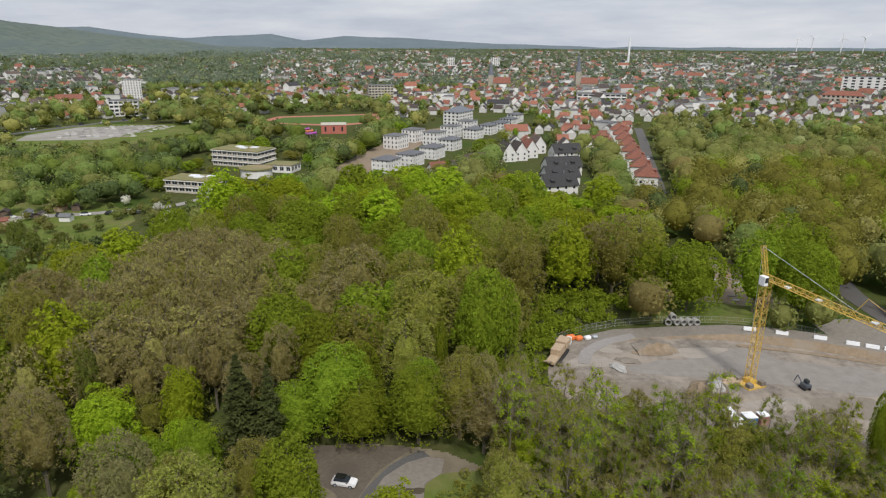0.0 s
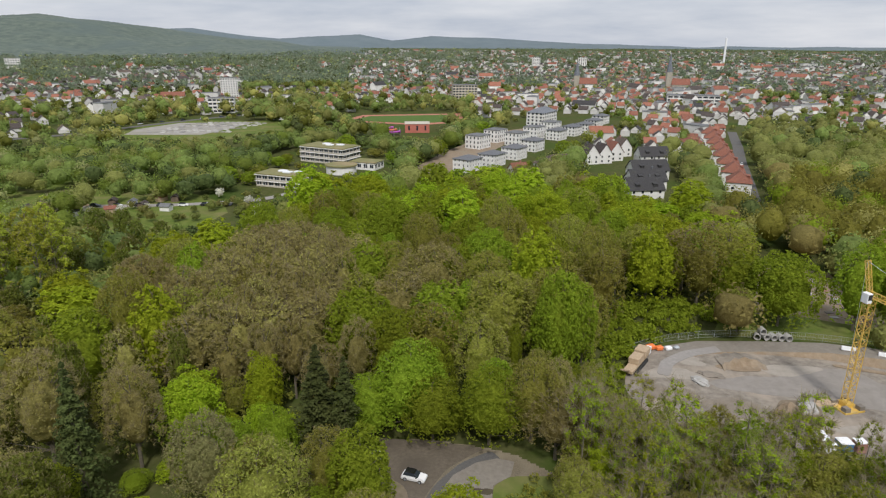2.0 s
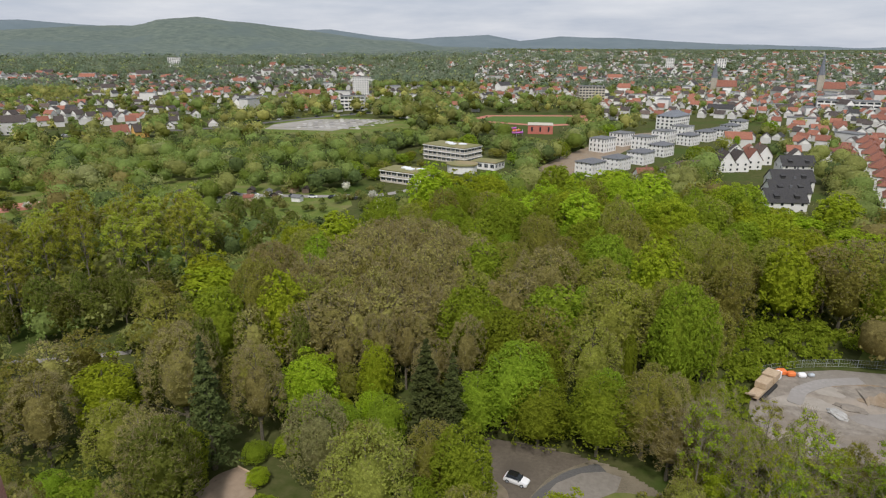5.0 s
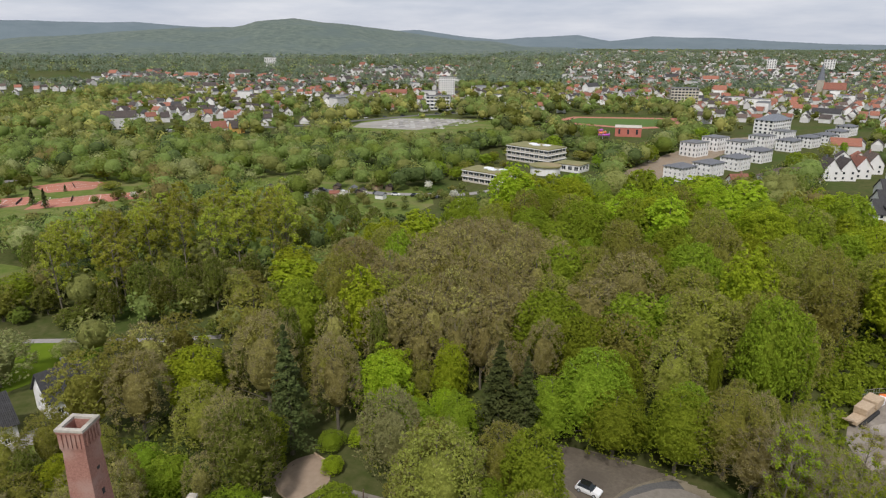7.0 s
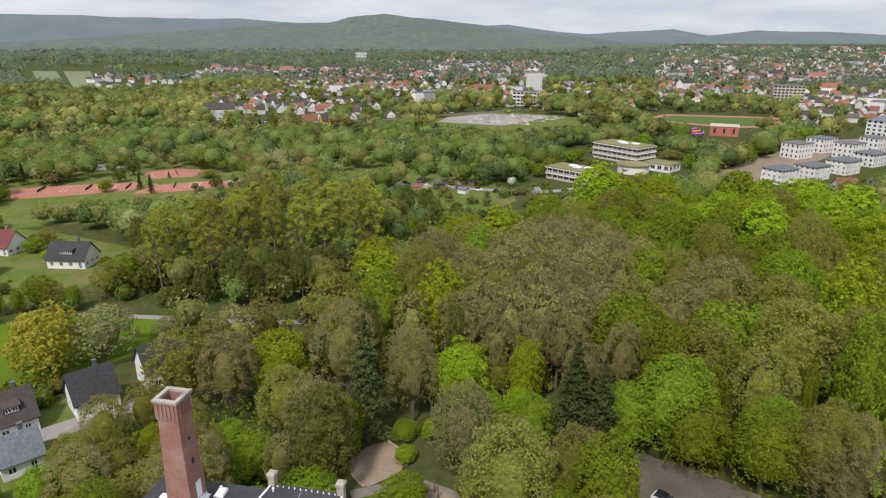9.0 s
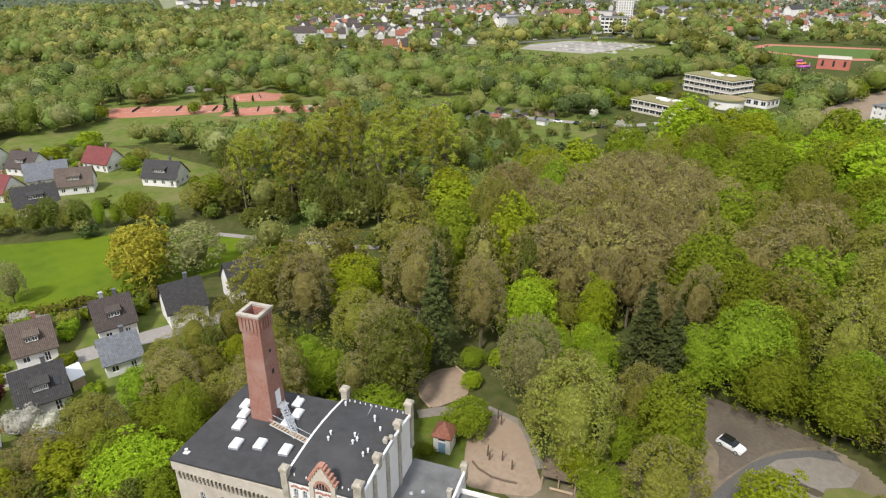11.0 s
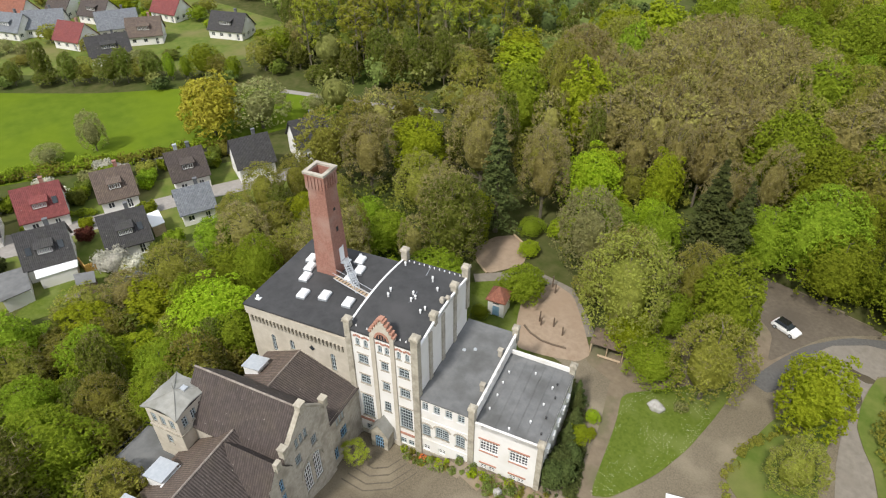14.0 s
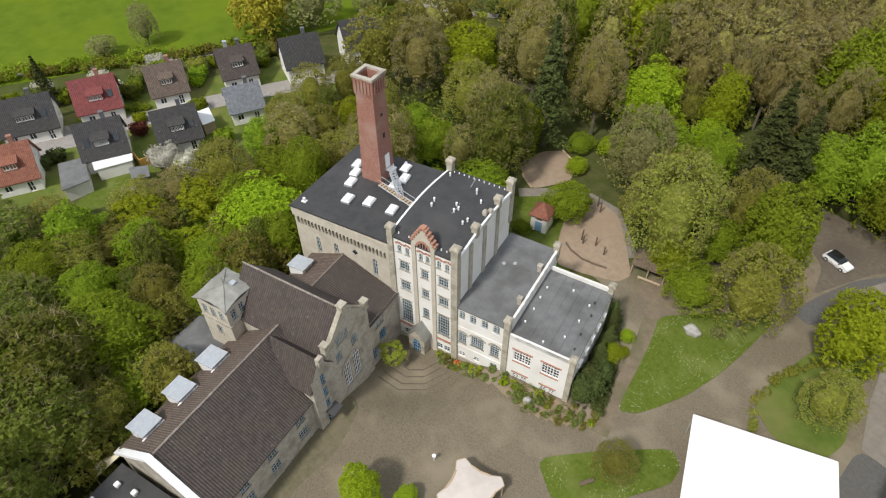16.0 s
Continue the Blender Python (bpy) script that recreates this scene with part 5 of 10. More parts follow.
add_tube(bm, (RU, -33.8, 11.32), (RU, -14.5, 11.32), 0.13, sides=6)
part("ridge", bm, M["ridge_tile"], rng_)
bm = bm_new()                                              # white coped end gable
for s, e in ((U0 + 0.5, 5.9), (U1 - 0.5, 5.9)):
    a, b = Vector((s, -34.05, e)), Vector((RU, -34.05, 11.65))
    q = [(s, -34.4, e), (s, -33.6, e), (RU, -33.6, 11.75), (RU, -34.4, 11.75)]
    slab(bm, q, 0.45)
part("coping", bm, M["white_metal"], rng_, "pale coping on the end gable")
for v in (-20.85, -25.9, -30.9):
    dm = new("roof_dormer")
    dm.parent = rng_
    dm.matrix_basis = pose(-11.7, v, 7.55)
    tagged(dm, "box-shaped metal ventilation dormer")
    bm = bm_new()
    slab(bm, [(-1.7, -1.35, 1.25), (1.2, -1.35, 1.6), (1.2, 1.35, 1.6), (-1.7, 1.35, 1.25)], 0.12)
    part("roof", bm, M["galvanised"], dm)
    bm = bm_new()
    add_box(bm, -1.5, 0.9, -1.15, 1.15, -0.6, 1.15)
    part("body", bm, M["white_metal"], dm)
    bm = bm_new()
    add_box(bm, 1.0, 1.3, -1.5, 1.5, 0.2, 1.0)
    part("flashing", bm, M["white_metal"], dm)
# great cross gable
cross = thing("gabled_hall", "stone hall with a tall stepped gable and pantile roof", "brewery building", BREW)
gv, gz, gh = -11.1, 15.0, 4.1
GM = face_m(U0 + 0.35, gv - gh, 90)
go = [(2.05, 2.6, 10.3, 11.8, 0, 2, 3, ST, B), (2.85, 3.4, 10.3, 11.8, 0, 2, 3, ST, B), (3.65, 4.2, 10.3, 11.8, 0, 2, 3, ST, B), (1.6, 2.6, 7.7, 9.2, 0, 3, 3, ST, B), (4.6, 5.6, 7.7, 9.2, 0, 3, 3, ST, B),
      (2.4, 3.75, 1.4, 6.4, 0.6, 4, 6, ST, "frame_white"), (4.3, 5.65, 1.4, 6.4, 0.6, 4, 6, ST, "frame_white")]
bm = bm_new()
wall_plate(bm, gh * 2, -1.6, 12.0, [o[:5] for o in go], GM)
bm.faces.new([bm.verts.new(GM @ Vector(p)) for p in ((0.9, 0, 12.0), (gh * 2 - 0.9, 0, 12.0), (gh + 0.35, 0, 15.2), (gh - 0.35, 0, 15.2))])
wall_plate(bm, 15, 0, 10.0, [], face_m(U0 + 0.35, gv + gh, 180))
wall_plate(bm, 15, 0, 10.0, [], face_m(U0 - 14.65, gv - gh, 0))
wall_plate(bm, gh * 2, 0, 10.0, [], face_m(U0 - 14.4, gv + gh, 270), top=[(0, 10.0), (gh * 2, 10.0), (gh, 14.8)])
part("wall", bm, M["grey_stone"], cross)
put_windows(cross, GM, go)
bm = bm_new()
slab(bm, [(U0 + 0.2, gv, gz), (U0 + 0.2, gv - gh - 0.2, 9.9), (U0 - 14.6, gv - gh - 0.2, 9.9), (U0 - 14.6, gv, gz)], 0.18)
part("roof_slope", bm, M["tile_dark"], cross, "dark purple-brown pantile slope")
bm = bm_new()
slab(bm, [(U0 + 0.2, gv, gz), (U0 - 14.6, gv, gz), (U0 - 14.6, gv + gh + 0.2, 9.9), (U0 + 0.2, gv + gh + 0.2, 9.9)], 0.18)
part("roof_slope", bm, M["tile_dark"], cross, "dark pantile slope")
bm = bm_new()
add_tube(bm, (U0 + 0.2, gv, gz + 0.03), (U0 - 14.6, gv, gz + 0.03), 0.13, sides=6)
part("ridge", bm, M["ridge_tile"], cross)
for (v, z, w) in ((gv, 15.75, 0.9), (gv - gh + 0.3, 12.6, 0.75), (gv + gh - 0.3, 12.6, 0.75)):
    bm = bm_new()
    add_box(bm, U0 - 0.15, U0 + 0.62, v - w / 2, v + w / 2, z - 1.3, z)
    add_box(bm, U0 - 0.22, U0 + 0.69, v - w / 2 - 0.08, v + w / 2 + 0.08, z, z + 0.16)
    part("finial_block", bm, M["sandstone"], cross, "stone block on the gable shoulder")
for s in (-1, 1):
    bm = bm_new()
    slab(bm, [(U0 - 0.05, gv + s * 0.5, 15.1), (U0 + 0.55, gv + s * 0.5, 15.1), (U0 + 0.55, gv + s * (gh - 0.6), 12.0), (U0 - 0.05, gv + s * (gh - 0.6), 12.0)], 0.3)
    part("coping", bm, M["sandstone"], cross, "sloping stone coping")
bm = bm_new()
for k in range(10):
    a0, a1 = math.pi * k / 10, math.pi * (k + 1) / 10
    pts = [(gh + r * math.cos(a) * 2.2, 4.6 + r * math.sin(a) * 2.35) for r, a in ((0.92, a0), (1.02, a0), (1.02, a1), (0.92, a1))]
    lo = [bm.verts.new(GM @ Vector((x, -0.16, z))) for x, z in pts]
    hi = [bm.verts.new(GM @ Vector((x, 0.02, z))) for x, z in pts]
    bm.faces.new(lo)
    for i in range(4):
        bm.faces.new((lo[i], lo[(i + 1) % 4], hi[(i + 1) % 4], hi[i]))
bmesh.ops.remove_doubles(bm, verts=bm.verts[:], dist=0.003)
part("arch", bm, M["sandstone"], cross, "broad stone arch over the paired windows")
# the small stair gable beside it
sg = thing("stair_gable", "narrow stone gable with blue arched window and door", "brewery building", BREW)
SGM = face_m(U0 + 0.75, -18.55, 90)
so = [(1.55, 2.2, 7.6, 9.6, 0.3, 2, 3, ST, "door_blue"), (1.55, 2.2, 5.3, 7.0, 0, 2, 3, ST, "door_blue"), (1.55, 2.2, 2.9, 4.6, 0, 2, 3, ST, "door_blue"), (1.4, 2.4, -0.1, 2.0, 0, 2, 3, "", "door_blue")]
bm = bm_new()
wall_plate(bm, 3.75, -1.0, 9.9, [o[:5] for o in so], SGM)
bm.faces.new([bm.verts.new(SGM @ Vector(p)) for p in ((0.3, 0, 9.9), (3.45, 0, 9.9), (2.15, 0, 11.9), (1.6, 0, 11.9))])
wall_plate(bm, 5.0, -0.5, 8.0, [], face_m(U0 + 0.75 - 5.0, -18.55, 0))
wall_plate(bm, 1.0, -0.5, 8.0, [], face_m(U0 + 0.75, -14.8, 180))
part("wall", bm, M["grey_stone"], sg)
put_windows(sg, SGM, so)
bm = bm_new()
slab(bm, [(U0 + 0.6, -16.4, 11.7), (U0 + 0.6, -18.85, 7.9), (-3.6, -18.85, 7.9), (RU + 0.4, -16.4, 11.7)], 0.16)
part("roof_slope", bm, M["tile_dark"], sg, "dark purple-brown pantile slope")
bm = bm_new()
slab(bm, [(U0 + 0.6, -16.4, 11.7), (RU + 0.4, -16.4, 11.7), (RU + 0.4, -14.4, 9.2), (U0 + 0.6, -14.4, 9.2)], 0.16)
part("roof_slope", bm, M["tile_dark"], sg, "dark pantile slope")
bm = bm_new()
add_box(bm, U0 + 0.4, U0 + 0.95, -16.9, -16.1, 11.2, 12.5)
part("finial_block", bm, M["sandstone"], sg)
bm = bm_new()
slab(bm, [(U0 + 0.75, -17.4, 2.75), (U0 + 1.9, -17.4, 2.45), (U0 + 1.9, -15.6, 2.45), (U0 + 0.75, -15.6, 2.75)], 0.1)
part("canopy", bm, M["bitumen"], sg, "small dark canopy over the door")
# the roof beside the malt house
side = thing("low_hall", "low stone hall with hipped dark pantile roof", "brewery building", BREW)
HM = face_m(U0 - 0.1, -7.0, 90)
ho = [(1.7, 2.15, 4.7, 6.2, 0, 2, 3, ST, B), (2.35, 2.8, 4.7, 6.2, 0, 2, 3, ST, B), (3.0, 3.45, 4.7, 6.2, 0, 2, 3, ST, B), (2.3, 3.7, 1.5, 3.4, 0, 3, 3, ST, "door_blue"), (0.6, 1.4, -0.9, 1.4, 0, 2, 3, "", "door_blue")]
bm = bm_new()
wall_plate(bm, 7.0, -2.2, 7.0, [o[:5] for o in ho], HM)
part("wall", bm, M["grey_stone"], side)
bm = bm_new()
wall_plate(bm, 8.0, 0, 6.2, [], face_m(U1, 0, 270))
part("wall", bm, M["grey_stone"], side)
put_windows(side, HM, ho)
bm = bm_new()
slab(bm, [(U0 + 0.15, -0.02, 6.8), (-7.9, -0.02, 10.0), (-7.9, -8.6, 10.0), (U0 + 0.15, -8.6, 6.8)], 0.18)
part("roof_slope", bm, M["tile_dark"], side, "dark pantile roof slope with lichen")
bm = bm_new()
slab(bm, [(-7.9, -0.02, 10.0), (U1 - 0.2, -0.02, 7.2), (U1 - 0.2, -8.6, 7.2), (-7.9, -8.6, 10.0)], 0.18)
part("roof_slope", bm, M["tile_brown"], side, "light brown pantile roof slope")
for a, b in (((-7.9, -0.05, 10.04), (-7.9, -8.5, 10.04)), ((-7.9, -0.06, 10.04), (U0 + 0.15, -0.06, 6.84)), ((-7.9, -0.06, 10.04), (U1 - 0.2, -0.06, 7.24))):
    bm = bm_new()
    add_tube(bm, a, b, 0.12 if a[1] > b[1] + 1 else 0.07, sides=6)
    part("ridge" if a[1] > b[1] + 1 else "flashing", bm, M["ridge_tile" if a[1] > b[1] + 1 else "sandstone"], side)
dm = new("roof_dormer")
dm.parent = side
dm.matrix_basis = pose(-12.4, -3.6, 7.6)
tagged(dm, "box-shaped metal ventilation dormer")
bm = bm_new()
slab(bm, [(-1.7, -1.2, 1.25), (1.2, -1.2, 1.6), (1.2, 1.2, 1.6), (-1.7, 1.2, 1.25)], 0.12)
part("roof", bm, M["galvanised"], dm)
bm = bm_new()
add_box(bm, -1.5, 0.9, -1.05, 1.05, -0.6, 1.15)
part("body", bm, M["white_metal"], dm)
# the turret
tur = thing("roof_turret", "square plastered turret with flared zinc roof", "turret", BREW)
TU, TV = -14.5, -14.4
bm = bm_new()
to = {d: [(0.62, 1.37, 10.75, 12.25, 0, 2, 3, ST, B), (1.97, 2.72, 10.75, 12.25, 0, 2, 3, ST, B), (3.32, 4.07, 10.75, 12.25, 0, 2, 3, ST, B), (1.95, 2.75, 7.5, 9.0, 0.2, 2, 2, ST, B)] for d in (0, 90)}
hw, hv = 2.35, 2.6
for deg, (a, b) in {0: (-hw, -hv), 90: (hw, -hv), 180: (hw, hv), 270: (-hw, hv)}.items():
    wall_plate(bm, 2 * (hv if deg % 180 else hw), 3.5, 12.9, [o[:5] for o in to.get(deg, [])], face_m(TU + a, TV + b, deg))
part("wall", bm, M["stone_wall"], tur)
for deg, (a, b) in {0: (-hw, -hv), 90: (hw, -hv)}.items():
    put_windows(tur, face_m(TU + a, TV + b, deg), to[deg])
bm = bm_new()
ring = []
for k in range(4):
    ca, sa = math.cos(k * math.pi / 2), math.sin(k * math.pi / 2)
    for x, y, z in ((-2.72, -2.72, 12.9), (-1.5, -2.48, 13.08), (0.0, -2.44, 13.28), (1.5, -2.48, 13.08)):
        ring.append((TU - 0.1 + x * ca - y * sa, TV + 0.05 + (x * sa + y * ca) * 1.06, z))
lo = [bm.verts.new((x, y, z - 0.16)) for x, y, z in ring]
hi = [bm.verts.new(p) for p in ring]
md = [bm.verts.new((TU - 0.1 + (x - TU + 0.1) * 0.45, TV + 0.05 + (y - TV - 0.05) * 0.45, 13.0 + (z - 12.9) * 0.5 + 0.45)) for x, y, z in ring]
c = bm.verts.new((TU - 0.1, TV + 0.05, 14.0))
for k in range(16):
    j = (k + 1) % 16
    bm.faces.new((lo[k], lo[j], hi[j], hi[k]))
    bm.faces.new((hi[k], hi[j], md[j], md[k]))
    bm.faces.new((md[k], md[j], c))
bm.faces.new(lo[::-1])
part("roof", bm, M["zinc"], tur, "weathered grey zinc roof with drawn-out corners")
for k in range(4):
    x, y, z = ring[k * 4]
    bm = bm_new()
    add_tube(bm, (x, y, z + 0.02), (TU - 0.1, TV + 0.05, 14.02), 0.05, sides=4)
    part("seam", bm, M["zinc"], tur)
bm = bm_new()
add_box(bm, TU + 0.2, TU + 0.9, TV + 0.5, TV + 1.2, 13.55, 13.85)
part("hatch", bm, M["galvanised"], tur, "small pale roof hatch")
bm = bm_new()
add_tube(bm, (TU - 0.1, TV + 0.05, 13.9), (TU - 0.1, TV + 0.05, 15.2), 0.06, 0.03, 6)
part("finial", bm, M["zinc"], tur)
bm = bm_new()
add_box(bm, TU - hw - 0.1, TU + hw + 0.1, TV - hv - 0.1, TV + hv + 0.1, 9.75, 10.0)
part("string_course", bm, M["sandstone"], tur)
# flat terrace behind the turret
ter = thing("roof_terrace", "flat-roofed rear extension with railing and moss", "extension", BREW)
bm = bm_new()
add_box(bm, -21.2, -13.75, -21.3, -15.2, 0, 4.5)
part("wall", bm, M["brick"], ter)
bm = bm_new()
slab(bm, [(-21.35, -21.45, 4.75), (-13.75, -21.45, 4.75), (-13.75, -15.0, 4.75), (-21.35, -15.0, 4.75)], 0.22)
part("roof", bm, M["felt"], ter)
bm = bm_new()
for a, b in (((-21.2, -21.3), (-21.2, -15.1)), ((-21.2, -15.1), (-16.6, -15.1)), ((-21.2, -21.3), (-17, -21.3))):
    add_tube(bm, (*a, 5.6), (*b, 5.6), 0.04, sides=5)
    for k in range(6):
        x, y = a[0] + (b[0] - a[0]) * k / 5, a[1] + (b[1] - a[1]) * k / 5
        add_tube(bm, (x, y, 4.7), (x, y, 5.6), 0.03, sides=4)
part("railing", bm, M["rubber"], ter)
# flat-roofed building at the range's end
low = thing("flat_extension", "low flat-roofed extension with dark felt roof", "extension", BREW)
bm = bm_new()
add_box(bm, -13.0, -3.0, -52, -34.6, 0, 4.6)
part("wall", bm, M["white_wall"], low)
bm = bm_new()
slab(bm, [(-13.2, -52, 4.85), (-2.8, -52, 4.85), (-2.8, -34.55, 4.85), (-13.2, -34.55, 4.85)], 0.25)
part("roof", bm, M["bitumen"], low)
for u, v in ((-11.5, -36.5), (-10, -38.5), (-12.4, -39), (-9.2, -36.2)):
    bm = bm_new()
    add_box(bm, u - 0.3, u + 0.3, v - 0.3, v + 0.3, 4.83, 5.3)
    part("roof_vent", bm, M["white_metal"], low, bevel=0.08)
can = thing("rear_canopy", "cream canvas canopy behind the range", "canopy", BREW)
bm = bm_new()
slab(bm, [(-13.4, -33.5, 5.8), (-15.5, -37.0, 3.2), (-18.0, -36.5, 2.4), (-15.2, -32.2, 3.4)], 0.06)
part("cloth", bm, M["canvas"], can)
bm = bm_new()
for u, v, z in ((-15.5, -37.0, 3.2), (-18.0, -36.5, 2.4), (-15.2, -32.2, 3.4)):
    add_tube(bm, (u, v, 0), (u, v, z), 0.05, sides=6)
part("pole", bm, M["timber"], can)


# ---- trees ----
def rays_on_ball(rng, n):
    z = rng.uniform(-1, 1, n)
    a = rng.uniform(0, math.tau, n)
    s = np.sqrt(1 - z * z)
    return np.stack([s * np.cos(a), s * np.sin(a), z], 1)


def leaf_mesh(name, centres, normals, size, rng, material, long=1.25, core=None, jit=0.65):
    """Many small three-cornered sprays at given places, each roughly facing its normal."""
    n = len(centres)
    nr = normals + rng.normal(0, jit, (n, 3))
    nr /= np.linalg.norm(nr, axis=1, keepdims=True) + 1e-9
    ref = rng.normal(0, 1, (n, 3))
    t = np.cross(nr, ref)
    t /= np.linalg.norm(t, axis=1, keepdims=True) + 1e-9
    b = np.cross(nr, t)
    s = size * rng.uniform(0.6, 1.35, (n, 1))
    v = np.empty((n, 3, 3))
    v[:, 0] = centres + t * s * long
    v[:, 1] = centres - t * s * 0.55 * long + b * s * 0.7
    v[:, 2] = centres - t * s * 0.55 * long - b * s * 0.7
    return tri_mesh(name, v, material, core)


BALLS, BALL_FACES = {}, {}
for _k in (1, 2, 3, 4):
    _bm = bmesh.new()
    bmesh.ops.create_icosphere(_bm, subdivisions=_k, radius=1.0)
    BALLS[_k] = np.array([v.co[:] for v in _bm.verts])
    BALL_FACES[_k] = np.array([[v.index for v in f.verts] for f in _bm.faces])
    _bm.free()


def heart(lobes, share, sub, seed):
    """The dense leafy inside of a crown: one lumpy body that follows its billows, so that a full crown lets no light through."""
    L = np.array(lobes)
    mid = np.array([0, 0, (L[:, 2].min() + L[:, 2].max()) * 0.5])
    d = BALLS[sub]
    oc = mid[None] - L[:, :3]
    bq = d @ oc.T
    disc = bq ** 2 - ((oc ** 2).sum(1) - (L[:, 3] * share) ** 2)[None]
    t = np.where(disc > 0, -bq + np.sqrt(np.maximum(disc, 0)), 0)
    reach = np.maximum(t.max(1), L[:, 3].max() * 0.7) * 0.9
    wob = 1 + 0.07 * np.sin(d[:, 0] * 17 + seed) * np.sin(d[:, 1] * 19 + seed * 2) + 0.05 * np.sin(d[:, 2] * 23 + seed * 3)
    return mid + d * (reach * wob)[:, None], BALL_FACES[sub]


def tri_mesh(name, v, material, core=None):
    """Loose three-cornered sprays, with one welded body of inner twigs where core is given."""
    n = len(v)
    co, ix = v.reshape(-1, 3), np.arange(n * 3)
    if core is not None:
        co = np.concatenate([co, core[0]])
        ix = np.concatenate([ix, core[1].reshape(-1) + n * 3])
    nf = len(ix) // 3
    me = bpy.data.meshes.new(name)
    me.vertices.add(len(co))
    me.vertices.foreach_set("co", co.reshape(-1).astype(np.float32))
    me.loops.add(len(ix))
    me.loops.foreach_set("vertex_index", ix.astype(np.int32))
    me.polygons.add(nf)
    me.polygons.foreach_set("loop_start", np.arange(0, nf * 3, 3, dtype=np.int32))
    me.materials.append(material)
    me.update(calc_edges=True)
    return me


def crown_lobes(rng, height, low, radius, count, lump, rough, shape, share, sub):
    """Centres and radii of the billows that cover the dome of a crown, and the way each one faces."""
    out, face = [], []
    rise = 0.36 if shape == "round" else 0.5
    zc = low + (height - low) * rise
    p1, p2, p3 = rng.uniform(0, 6.3, 3)
    for i in range(count):
        cz = 1 - 1.62 * (i + 0.5) / count
        a = i * 2.39996 + rng.uniform(-0.25, 0.25)
        r = radius * rng.uniform(*lump)
        wide = math.sqrt(max(0.0, 1 - cz * cz)) ** (0.86 if shape == "round" else 0.8)
        wide *= 1 + 0.11 * math.sin(2 * a + p1) + 0.07 * math.sin(3 * a + p2) + 0.04 * math.sin(5 * a + p3)
        f = 1 - 0.62 * r / radius + rng.normal(0, rough)
        z = zc + (height - zc) * cz * f if cz > 0 else zc + (zc - low) / 0.62 * cz
        out.append((radius * wide * f * math.cos(a), radius * wide * f * math.sin(a), z, r))
        n = Vector((wide * math.cos(a), wide * math.sin(a), cz * radius / (height - zc) + 0.25)).normalized()
        face.append(n[:])

    def shell(d, f):
        """Places on the dome that lie in the directions d, at the share f of its reach."""
        az = np.arctan2(d[:, 1], d[:, 0])
        wide = np.sqrt(np.maximum(0, 1 - d[:, 2] ** 2)) ** (0.86 if shape == "round" else 0.8)
        wide *= 1 + 0.11 * np.sin(2 * az + p1) + 0.07 * np.sin(3 * az + p2) + 0.04 * np.sin(5 * az + p3)
        z = np.where(d[:, 2] > 0, zc + (height - zc) * d[:, 2] * f, zc + (zc - low) * 0.95 * d[:, 2])
        return np.stack([radius * wide * f * np.cos(az), radius * wide * f * np.sin(az), z], 1)
    d = BALLS[sub]                     # the leafy inside: one body under the billows
    f = share * (1 + 0.06 * np.sin(d[:, 0] * 15 + p1) * np.sin(d[:, 1] * 17 + p2) + 0.05 * np.sin(d[:, 2] * 19 + p3))
    return out, np.array(face), (shell(d, f), BALL_FACES[sub]), shell


